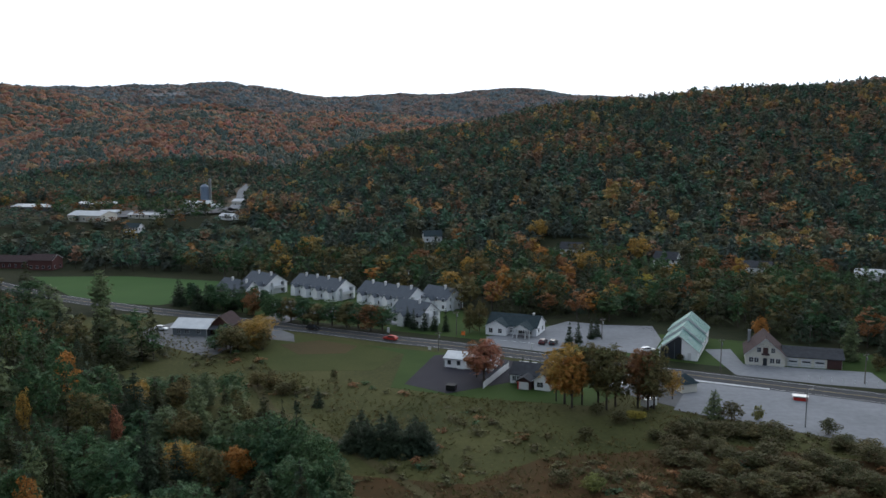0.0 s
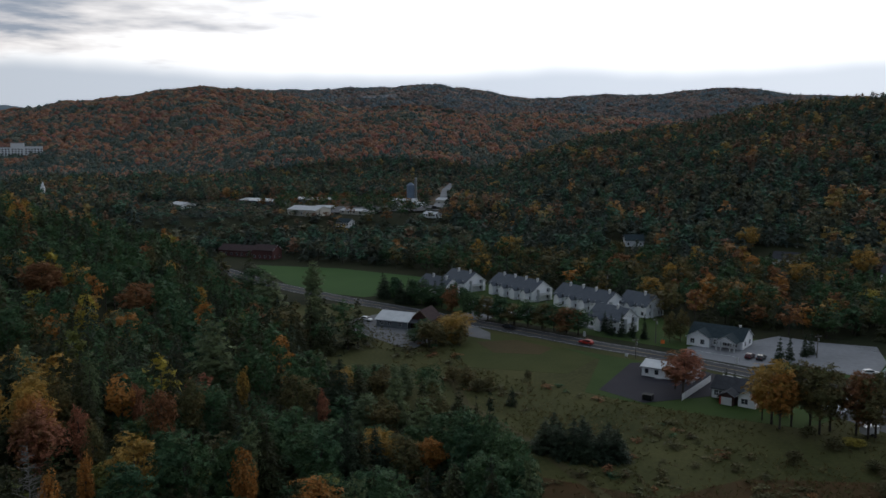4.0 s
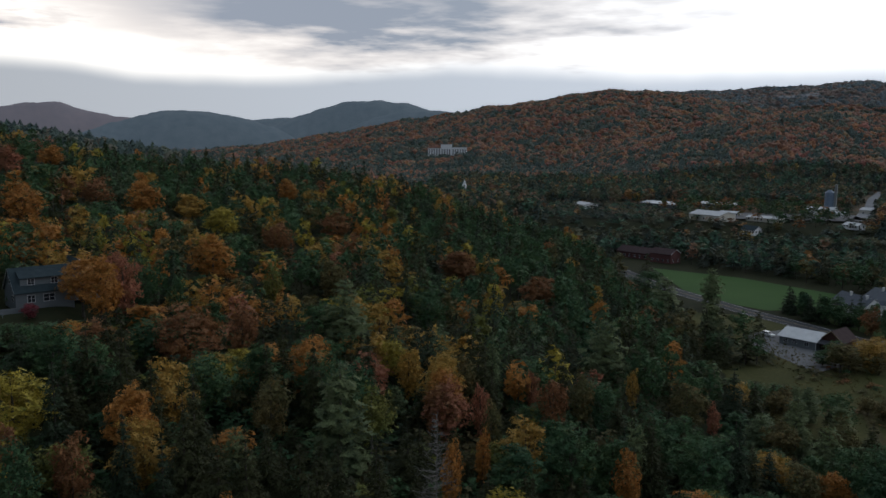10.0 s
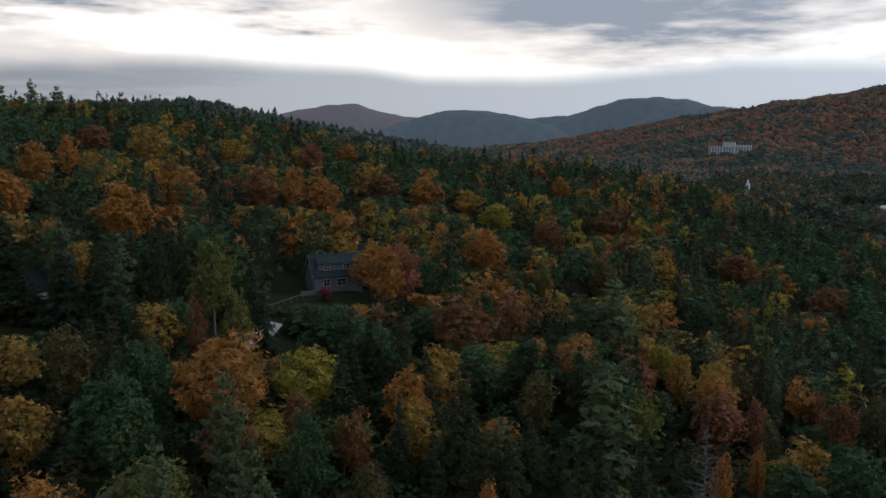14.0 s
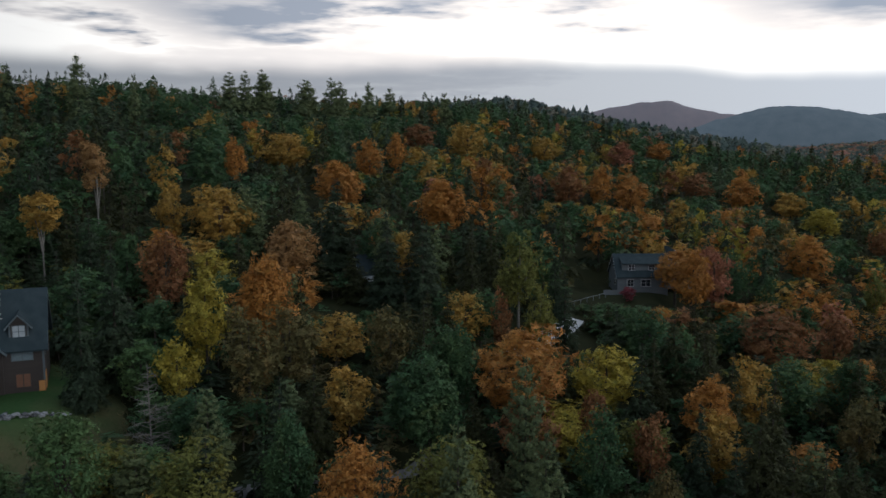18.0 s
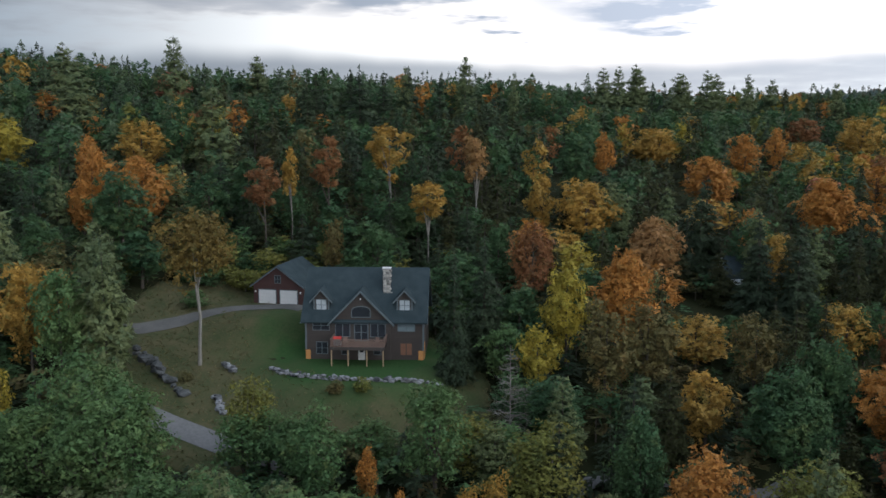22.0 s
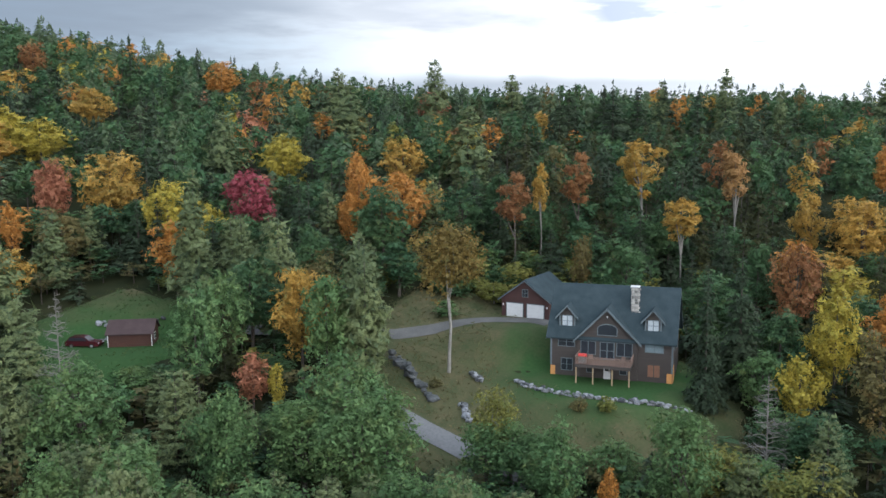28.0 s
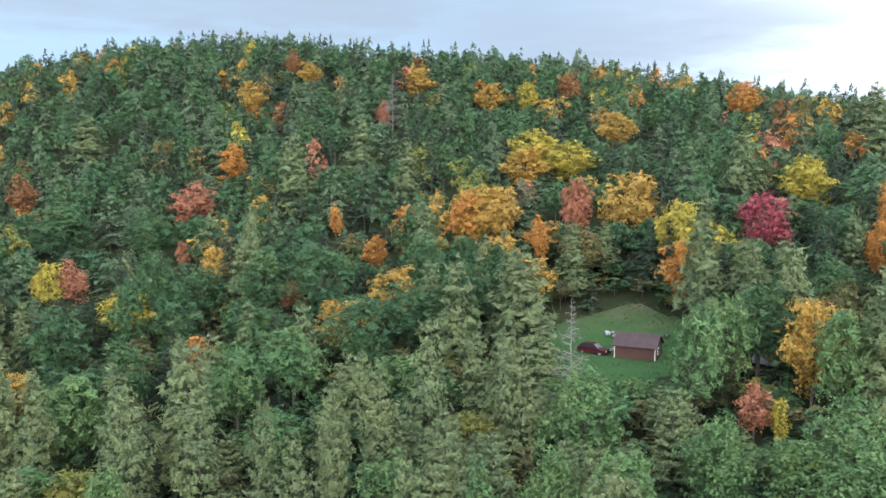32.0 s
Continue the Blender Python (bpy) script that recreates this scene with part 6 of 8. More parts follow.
for k, (y0, y1, up) in enumerate(((0, 9, 0.0), (9, 18, 0.9), (18, 27, 1.8))):
    gable_body(br, 11, y1 - y0, 2.9 + up, 4.3, WHITE, "y", 0, y0, name="wall")
    sec = gable_roof(br, 11, y1 - y0 - 0.5, 2.9 + up, 4.3, ROOF_GREEN, 0.45, 0.16, "y", 0, y0 + 0.25, TRIM_WHITE)
    for yy in np.arange(y0 + 0.6, y1 - 0.4, 1.1):
        part("roof_seam", *prism([(5.62, 7.2 + up + 0.16), (11.3, 2.75 + up + 0.16), (11.3, 2.75 + up + 0.24), (5.62, 7.2 + up + 0.24)], yy, yy + 0.06, "y"), ROOF_GREEN, sec)
    if k:
        part("clerestory_band", *prism([(-0.2, 2.2 + up), (5.5, 6.5 + up), (11.2, 2.2 + up), (11.2, 2.75 + up), (5.5, 7.1 + up), (-0.2, 2.75 + up)], y0 - 0.25, y0 - 0.19, "y"), TRIM_WHITE, br)
part("glazed_front", *prism([(0.4, 0.0), (6.4, 0.0), (6.4, 6.3), (5.5, 6.9), (0.4, 2.9)], -0.09, -0.003, "y"), GLASS_DARK, br, "dark glazed gable front")
for x in (2.4, 4.4):
    part("mullion", *box(x, x + 0.08, -0.13, -0.091, 0, 5.0), TRIM_BLUE, br)
door(br, 8.2, 9.2, 0, 2.2)
for y, z in ((5.0, 4.9), (8.5, 4.4), (16, 5.8)):
    sky_l = part("skylight", *prism([(7.6, z + 0.75), (8.5, z + 0.06), (8.5, z + 0.2), (7.6, z + 0.9)], y, y + 0.9, "y"), GLASS_PALE, br)
for y in range(3, 26, 4):
    window(br, y, y + 0.9, 1.0, 2.2, 11.0, "right", panes=1)

# cream shop with a garage wing
cs = thing("cream_shop", spot(86.5, 233, -18), "cream clapboard shop with gabled front and porch", "shop")
gable_body(cs, 10.5, 13, 3.2, 4.6, CREAM, "y")
gable_roof(cs, 10.5, 13, 3.2, 4.6, ROOF_BROWN, 0.5, 0.16, "y", fascia=TRIM_WHITE)
for x in (1.0, 2.4, 6.6, 8.2):
    window(cs, x, x + 1.1, 0.9, 2.2, 0.0)
window(cs, 3.0, 4.0, 3.9, 5.2, 0.0)
window(cs, 6.8, 7.8, 3.9, 5.2, 0.0)
part("loft_door", *box(4.6, 6.0, -0.08, -0.003, 3.3, 5.3), REDBARN, cs, "dark red loft door")
door(cs, 4.7, 5.8, 0, 2.2, material=GLASS_DARK)
part("awning", *prism([(-0.8, 3.2), (0.0, 3.5), (0.0, 3.6), (-0.8, 3.3)], 4.2, 6.4), ROOF_BROWN, cs)
for x0, x1 in ((0.2, 4.3), (6.3, 10.3)):
    rail = part("porch_rail", *merge(box(x0, x1, -1.5, -1.42, 0.85, 0.93), box(x0, x1, -1.5, -1.42, 0.2, 0.26)), TRIM_WHITE, cs)
    for x in np.arange(x0, x1, 0.45):
        part("baluster", *box(x, x + 0.05, -1.48, -1.44, 0.26, 0.85), TRIM_WHITE, rail)
gable_body(cs, 15, 9, 2.9, 1.9, CREAM, "x", 10.5, 1.5, name="garage_wing")
gable_roof(cs, 15.4, 9, 2.9, 1.9, ROOF_DARK, 0.4, 0.16, "x", 10.3, 1.5)
for x in (11.3, 14.8, 18.3):
    gd = part("garage_door", *box(x, x + 2.8, 1.42, 1.497, 0, 2.5), TRIM_WHITE, cs)
    for k in range(1, 4):
        part("panel_joint", *box(x, x + 2.8, 1.41, 1.419, k * 0.62, k * 0.62 + 0.05), TRIM_BLUE, gd)
    part("door_glass", *box(x + 0.3, x + 2.5, 1.405, 1.418, 1.35, 1.75), GLASS_DARK, gd)
part("dark_bay", *box(21.6, 25.4, 1.43, 1.496, 0, 2.8), REDBARN, cs, "dark timber end bay")
chimney(cs, 1.2, 11.0, 4.0, 7.6, 0.8, 0.8, STONE)

# white flat-roofed building with the dark yard
wb = simple_house("white_building", spot(0.2, 231.5, -20), 14, 8, 2.7, 1.1, WHITE, ROOF_PALE, "low white building with pale shallow roof", 5, cat="building")
part("step", *box(4, 6, -0.9, -0.06, -0.1, 0.2), CONCRETE, wb)

# bungalow with a garage and red door
bw = thing("bungalow", spot(17.6, 215.5, -22), "small white bungalow with dark roof and red garage door", "house")
gable_body(bw, 13, 8, 2.7, 2.2, WHITE)
gable_roof(bw, 13, 8, 2.7, 2.2, ROOF_DARK, fascia=TRIM_WHITE)
gable_body(bw, 4.2, 3.5, 2.7, 1.7, WHITE, "y", 7.6, -3.5, name="porch_wing")
gable_roof(bw, 4.2, 6.0, 2.7, 1.7, SHINGLE, 0.3, 0.14, "y", 7.6, -3.5, TRIM_WHITE)
gable_body(bw, 3.6, 4.2, 2.3, 0.9, REDBARN, "y", 3.2, -4.2, name="garage")
gable_roof(bw, 3.6, 4.2, 2.3, 0.9, ROOF_DARK, 0.3, 0.14, "y", 3.2, -4.2)
part("garage_door", *box(3.7, 6.3, -4.28, -4.203, 0, 2.0), TRIM_WHITE, bw)
part("garage_trim", *box(3.3, 3.65, -4.26, -4.203, 0, 2.1), RED_PAINT, bw)
for x in (0.7, 1.9, 10.5):
    window(bw, x, x + 0.9, 0.9, 2.1, 0.0)
window(bw, 8.4, 9.9, 0.9, 2.1, -3.5)
chimney(bw, 11.0, 4.2, 4.2, 5.8)

# roadside store
st = thing("roadside_store", spot(-90.3, 271.8, -10), "grey-green roadside store with pale roof and porch", "store")
gable_body(st, 12, 11, 2.7, 2.0, GREYWALL, "x")
gable_roof(st, 12, 11, 2.7, 2.0, ROOF_PALE, 0.6, fascia=TRIM_WHITE)
gable_body(st, 7, 9, 3.3, 3.0, REDWOOD, "y", 12, 3, name="timber_wing")
gable_roof(st, 7, 9, 3.3, 3.0, ROOF_BROWN, 0.5, 0.15, "y", 12, 3, NEW_WOOD)
part("porch_roof", *prism([(-0.4, 2.4), (3.0, 3.0), (3.0, 3.12), (-0.4, 2.52)], 11.8, 19.2), ROOF_DARK, st)
for x in (12.1, 15.4, 18.8):
    part("porch_post", *box(x, x + 0.15, -0.2, -0.05, -0.2, 2.45), TRIM_WHITE, st)
for x in (1.5, 4.5, 8.5):
    window(st, x, x + 1.3, 0.9, 2.1, 0.0)
window(st, 14.3, 16.7, 1.0, 2.3, 3.0)

# houses across the valley
simple_house("white_farmhouse", spot(104, 409, -30), 11, 8, 5.0, 3.2, WHITE, ROOF_DARK, "white farmhouse with dark roof among trees", 4, floors=2)
simple_house("white_farmhouse", spot(63, 447, -20), 12, 8, 3.0, 3.0, WHITE, ROOF_DARK, "white cottage with dark roof among trees", 4)
simple_house("blue_cottage", spot(-10.7, 470, 10), 10, 8, 3.6, 2.6, WHITE, SHINGLE, "pale cottage with blue-grey roof in the woods", 3)
simple_house("white_farmhouse", spot(142, 395, -25), 14, 9, 3.0, 2.4, WHITE, ROOF_DARK, "low white house behind the trees", 4)
simple_house("white_farmhouse", spot(186, 372, -25), 16, 9, 2.8, 2.0, WHITE, ROOF_PALE, "long pale low house behind the trees", 4)
RED_FAR = surface("red_barn_boards", (0.085, 0.030, 0.030), (0.125, 0.048, 0.044), 0.8, 0.8)
simple_house("red_building", spot(-232, 420, -8), 24, 10, 3.4, 2.6, RED_FAR, ROOF_BROWN, "long dark red building with brown roof", 7, cat="barn", front_door=False)
simple_house("red_building", spot(-208, 413, -8), 13, 9, 5.0, 2.4, RED_FAR, ROOF_BROWN, "tall dark red building with brown roof", 4, cat="barn", front_door=False)

# works yard and town beyond the woods
strip("works_yard", [(-300 * NEARER, 705 * NEARER), (-250 * NEARER, 730 * NEARER), (-190 * NEARER, 760 * NEARER)], 50, GRAVEL, 1.2, "pale gravel works yard", "yard", 8.0)
g = "works buildings"
for (x, y, a, w, d, e, r, wall, roof, lab) in (
        (-302, 668, -14, 30, 22, 6.5, 3.0, CREAM, CONCRETE, "large pale warehouse with white roof"), (-262, 690, -10, 28, 12, 4.0, 1.4, CREAM, CONCRETE, "long low pale warehouse in the yard"),
        (-400, 770, -12, 44, 20, 5.0, 2.0, GREYWALL, ROOF_PALE, "long open shed with grey-green roof"), (-352, 800, -12, 40, 18, 5.0, 2.0, GREYWALL, ROOF_PALE, "long storage shed with grey roof"),
        (-246, 790, 0, 24, 16, 6.0, 2.4, WHITE, ROOF_PALE, "white works building with grey roof"), (-222, 772, -20, 14, 10, 4.5, 2.0, WHITE, CONCRETE, "small white works building beside the yard"),
        (-206, 812, -6, 34, 16, 6.0, 2.0, CREAM, CONCRETE, "cream warehouse with pale roof"), (-176, 838, -6, 22, 12, 5.0, 1.8, CREAM, CONCRETE, "small cream warehouse with pale roof"),
        (-186, 690, -30, 14, 8, 3.4, 2.0, WHITE, ROOF_PALE, "white shed beside the works yard"), (-247, 642, -15, 12, 9, 4.6, 3.0, WHITE, SHINGLE, "white house with blue-grey roof"),
        (-443, 712, -32, 24, 14, 5.0, 2.0, WHITE, CONCRETE, "white metal building among trees"), (-295, 715, 10, 16, 9, 4, 1.6, WHITE, ROOF_PALE, "white yard building with pale roof")):
    simple_house("works_building", spot(x * NEARER, y * NEARER, a), w * NEARER, d * NEARER, e * 0.6, r * 0.7, wall, roof, lab, 5, cat="warehouse", front_door=False, group=g)
silo = thing("silo_tower", spot(-232 * NEARER, 812 * NEARER, 0), "blue-grey batching tower with silo", "tower")
sv, sf = tube([(0, 0, 0), (0, 0, 3), (0, 0, 15), (0, 0, 17)], [0.5, 3.2, 3.2, 1.0], 12)
part("silo", sv, sf, surface("blue_steel", (0.10, 0.14, 0.2), (0.15, 0.2, 0.27), 0.4, 0.5), silo)
for a in range(4):
    part("leg", *box(2.4 * math.cos(a * 1.57 + 0.8) - 0.2, 2.4 * math.cos(a * 1.57 + 0.8) + 0.2, 2.4 * math.sin(a * 1.57 + 0.8) - 0.2, 2.4 * math.sin(a * 1.57 + 0.8) + 0.2, 0, 4), METAL_GREY, silo)
part("elevator", *box(3.4, 5.0, -0.8, 0.8, 0, 21), METAL_GREY, silo)
strip("far_road", FAR_ROAD, 8, LOT, 1.2, "pale road running up the far valley", "road")

# hotel block on the far hillside
hx, hy = bearing(40.7, 1500)
hz = float(ground_z(hx, hy))
ho = thing("hotel", pose(hx, hy, hz - 2, 0, 0, 38) @ Matrix.Scale(0.88, 4), "large white hotel block on the far wooded hill", "hotel")
for (x, w, e) in ((-34, 26, 16), (-8, 22, 24), (14, 30, 18)):
    part("wall", *box(x, x + w, 0, 16, -12, e + 6), WHITE, ho)
    part("roof", *box(x - 0.5, x + w + 0.5, -0.5, 16.5, e + 6.004, e + 7), CONCRETE, ho)
    for fl in range(4):
        for k in range(int(w // 5)):
            part("window", *box(x + 1.5 + k * 5, x + 4 + k * 5, -0.2, -0.01, 6 + fl * 4, 8.4 + fl * 4), GLASS_DARK, ho)
chx, chy = bearing(39.6, 740)
cu = thing("church", spot(chx, chy, 30), "small white church with a pointed steeple among far trees", "church")
gable_body(cu, 7, 13, 5.0, 3.4, WHITE, "y")
gable_roof(cu, 7, 13, 5.0, 3.4, ROOF_DARK, 0.4, 0.2, "y")
part("tower", *box(2.0, 5.0, -2.6, 0.4, -0.5, 11.5), WHITE, cu)
part("spire", [(1.8, -2.8, 11.5), (5.2, -2.8, 11.5), (5.2, 0.6, 11.5), (1.8, 0.6, 11.5), (3.5, -1.1, 17.5)], [(0, 1, 4), (1, 2, 4), (2, 3, 4), (3, 0, 4), (3, 2, 1, 0)], WHITE, cu)
for x in (1.0, 5.2):
    window(cu, x, x + 0.8, 1.4, 3.6, 0.0, panes=1)
QUARRY = surface("pale_quarry_rock", (0.14, 0.145, 0.15), (0.30, 0.30, 0.30), 0.01, 0.9, 0.0, 9)
strip("quarry_ground", [tuple(float(q) for q in bearing(a_, 2780)) for a_ in (19.6, 18.6, 17.6, 16.9)], 40, QUARRY, 5.0, "pale bare quarry face on the far ridge", "quarry", 12.0)

# ---- log house on the slope ----
Hm = pose(-96.4, -44.3, 35.7, 0, 0, 102.7)
lh = thing("log_house", Hm, "large brown log-sided house with slate roof and dormers", "house")
W, D, EV, RS = 15.25, 10.0, 5.5, 5.6
gable_body(lh, W, D, EV, RS, LOG, sink=1.2)
gable_roof(lh, W, D, EV, RS, SHINGLE, 0.5, 0.2, fascia=TRIM_BLUE)
# cross gable
GX0, GX1 = 3.5, 11.0
GM = (GX0 + GX1) / 2
part("gable_wall", *prism([(GX0, -1.0), (GX1, -1.0), (GX1, 5.3), (GM, 9.0), (GX0, 5.3)], -0.25, 3.0, "y"), LOG, lh)
gk = (9.05 - 5.25) / (GM - GX0)
gr = part("gable_roof", *prism([(GX0 - 0.5, 5.25 - 0.5 * gk), (GM, 9.05), (GX1 + 0.5, 5.25 - 0.5 * gk), (GX1 + 0.5, 5.45 - 0.5 * gk), (GM, 9.3), (GX0 - 0.5, 5.45 - 0.5 * gk)], -0.75, 3.6, "y"), SHINGLE, lh)
part("fascia_board", *prism([(GX0 - 0.52, 5.1 - 0.5 * gk), (GM, 8.95), (GX1 + 0.52, 5.1 - 0.5 * gk), (GX1 + 0.52, 5.4 - 0.5 * gk), (GM, 9.26), (GX0 - 0.52, 5.4 - 0.5 * gk)], -0.8, -0.752, "y"), TRIM_BLUE, gr)
for cx in (2.0, 12.75):
    dm = part("dormer", *prism([(cx - 1.0, 5.9), (cx + 1.0, 5.9), (cx + 1.0, 7.9), (cx, 9.0), (cx - 1.0, 7.9)], 0.75, 3.2, "y"), LOG, lh)
    part("dormer_roof", *prism([(cx - 1.45, 7.45), (cx, 9.05), (cx + 1.45, 7.45), (cx + 1.45, 7.62), (cx, 9.25), (cx - 1.45, 7.62)], 0.35, 3.6, "y"), SHINGLE, dm)
    part("dormer_fascia", *prism([(cx - 1.47, 7.33), (cx, 8.95), (cx + 1.47, 7.33), (cx + 1.47, 7.58), (cx, 9.2), (cx - 1.47, 7.58)], 0.3, 0.348, "y"), TRIM_BLUE, dm)
    for x in (cx - 1.03, cx + 0.83):
        part("corner_board", *box(x, x + 0.2, 0.69, 0.748, 6.2, 7.85), TRIM_BLUE, dm)
    window(lh, cx - 0.62, cx + 0.62, 6.45, 7.75, 0.75, pane=GLASS_PALE, trim=TRIM_BLUE)
window(lh, 1.05, 3.05, 4.0, 5.15, 0.0, pane=GLASS_DARK, trim=TRIM_BLUE)
window(lh, 1.45, 2.8, 0.9, 2.35, 0.0, pane=GLASS_DARK, trim=TRIM_BLUE)
window(lh, 11.95, 14.05, 3.95, 5.15, 0.0, pane=surface("sky_blue_panes", (0.10, 0.14, 0.16), (0.20, 0.25, 0.28), 0.9, 0.1), trim=TRIM_BLUE)
brd = window(lh, 12.25, 13.7, 0.8, 2.3, 0.0, pane=surface("brown_boards", (0.14, 0.07, 0.045), (0.2, 0.1, 0.06), 2.0, 0.8), trim=LOG, mid=False)
window(lh, 4.0, 5.75, 3.25, 4.85, -0.25, pane=GLASS_DARK, trim=TRIM_BLUE, mid=False)
window(lh, 6.45, 8.05, 2.75, 4.8, -0.25, pane=GLASS_DARK, trim=TRIM_BLUE, mid=True, w=0.12)
window(lh, 8.5, 10.3, 3.25, 4.85, -0.25, pane=GLASS_DARK, trim=TRIM_BLUE, mid=False)
part("lintel_board", *box(3.8, 10.5, -0.33, -0.253, 4.98, 5.12), TRIM_BLUE, lh)
for sx in (5.15, 9.3):
    window(lh, sx - 0.4, sx + 0.4, 0.9, 1.9, -0.25, trim=TRIM_BLUE, panes=1)
# arched window
av = [(6.1, 5.8), (8.4, 5.8)] + [(7.25 + 1.15 * math.cos(t), 6.55 + 0.55 * math.sin(t)) for t in np.linspace(0, math.pi, 13)]
aw = part("arched_window", *prism(av, -0.29, -0.253, "y"), GLASS_DARK, lh)
ao = [(6.0, 5.7), (8.5, 5.7)] + [(7.25 + 1.26 * math.cos(t), 6.57 + 0.64 * math.sin(t)) for t in np.linspace(0, math.pi, 13)]
n_a = len(av)
fv = [(a, -0.33, z) for a, z in av] + [(a, -0.33, z) for a, z in ao] + [(a, -0.253, z) for a, z in ao]
ff = [(k, (k + 1) % n_a, (k + 1) % n_a + n_a, k + n_a) for k in range(n_a)] + [(k + n_a, (k + 1) % n_a + n_a, (k + 1) % n_a + 2 * n_a, k + 2 * n_a) for k in range(n_a)]
part("window_frame", fv, ff, TRIM_BLUE, aw)
dr = door(lh, 6.85, 7.7, 0.0, 2.05, -0.25)
part("door_glass", *box(7.05, 7.5, -0.325, -0.312, 1.15, 1.8), GLASS_DARK, dr)
part("foundation_strip", *box(11.2, 15.2, -0.12, -0.004, -0.35, 0.1), CONCRETE, lh)
part("foundation_strip", *box(4.2, 6.6, -0.5, -0.26, -0.5, -0.1), CONCRETE, lh)
part("foundation_strip", *box(8.6, 10.6, -0.5, -0.26, -0.5, -0.1), CONCRETE, lh)
for x0, x1 in ((0.02, 0.62), (14.55, 15.2)):
    part("plywood_panel", *box(x0, x1, -0.06, -0.005, 0.1, 1.35), PLYWOOD, lh, "bare orange plywood panel")
part("plywood_panel", *box(W + 0.005, W + 0.06, 0.1, 1.9, 0.2, 2.2), PLYWOOD, lh, "bare orange plywood panel")
for x0 in (-0.03, W - 0.19):
    part("corner_board", *box(x0, x0 + 0.22, -0.035, -0.004, 1.4, 5.2), TRIM_BLUE, lh)
window(lh, 2.2, 3.6, 3.9, 5.1, W, "right", trim=TRIM_BLUE)
window(lh, 5.8, 7.2, 3.9, 5.1, W, "right", trim=TRIM_BLUE)
window(lh, 4.2, 5.6, 6.6, 8.0, W, "right", trim=TRIM_BLUE)
window(lh, 4.2, 5.6, 6.6, 8.0, 0.0, "left", trim=TRIM_BLUE)
# deck
dk = part("deck", *box(3.8, 10.5, -3.3, -0.26, 2.42, 2.62), surface("deck_boards", (0.12, 0.08, 0.065), (0.2, 0.14, 0.11), 1.5, 0.85), lh)
part("deck_skirt", *merge(box(3.8, 10.5, -3.36, -3.303, 2.2, 2.62), box(3.74, 3.797, -3.36, -0.26, 2.2, 2.62), box(10.503, 10.56, -3.36, -0.26, 2.2, 2.62)), LOG, dk)
RAILW = surface("brown_rail", (0.13, 0.085, 0.07), (0.2, 0.135, 0.11), 1.5, 0.8)
part("top_rail", *merge(box(3.74, 10.56, -3.38, -3.28, 3.52, 3.6), box(3.74, 3.84, -3.28, -0.26, 3.52, 3.6), box(10.46, 10.56, -3.28, -0.26, 3.52, 3.6)), RAILW, dk)
for x in np.arange(3.8, 10.5, 0.16):
    part("baluster", *box(x, x + 0.06, -3.35, -3.31, 2.62, 3.52), RAILW, dk)
for y in np.arange(-3.2, -0.3, 0.16):
    part("baluster", *box(3.77, 3.81, y, y + 0.06, 2.62, 3.52), RAILW, dk)
    part("baluster", *box(10.49, 10.53, y, y + 0.06, 2.62, 3.52), RAILW, dk)
for x in (3.82, 5.9, 8.25, 10.3):
    ps = part("deck_post", *box(x, x + 0.14, -3.25, -3.11, -0.75, 2.2), NEW_WOOD, lh, "pale lumber deck post")
    part("post_footing", *box(x - 0.08, x + 0.25, -3.33, -3.0, -1.2, -0.62), CONCRETE, ps)
lm = part("wall_lamp", *box(7.15, 7.3, -0.4, -0.256, 8.0, 8.2), TRIM_WHITE, lh)
# chimney of fieldstone pieces
CHX, CHY = 10.25, 2.85
ch = part("chimney", *box(CHX - 0.42, CHX + 0.42, CHY - 0.42, CHY + 0.42, 7.4, 11.55), surface("grey_mortar", (0.22, 0.22, 0.22), (0.32, 0.32, 0.32), 2.0, 0.9), lh)
part("chimney_cap", *box(CHX - 0.56, CHX + 0.56, CHY - 0.56, CHY + 0.56, 11.55, 11.68), CONCRETE, ch)


def rough_stone(name, material, seed, size=(1, 1, 1)):
    """A worn boulder: a cube rounded off and knocked about."""
    r = random.Random(seed)
    bm = bmesh.new()
    bmesh.ops.create_icosphere(bm, subdivisions=1, radius=0.5)
    for v in bm.verts:
        p = v.co
        m = max(abs(p.x), abs(p.y), abs(p.z))
        p *= 0.5 * (0.55 + 0.45 * 0.5 / m) / 0.5
        p += Vector((r.uniform(-1, 1), r.uniform(-1, 1), r.uniform(-1, 1))) * 0.07
        v.co = Vector((p.x * size[0], p.y * size[1], p.z * size[2]))
    me = bpy.data.meshes.new(name)
    bm.to_mesh(me)
    bm.free()
    me.materials.append(material)
    return me


CHIMNEY_STONE = surface("pale_chimney_stone", (0.13, 0.13, 0.125), (0.40, 0.39, 0.36), 0.9, 0.9, 0.4, 8, per_object=0.7)
CHIMNEY_STONES = [rough_stone("stone", CHIMNEY_STONE, 40 + k) for k in range(6)]
STONES = [rough_stone("stone", STONE, k) for k in range(6)]
sr = random.Random(4)
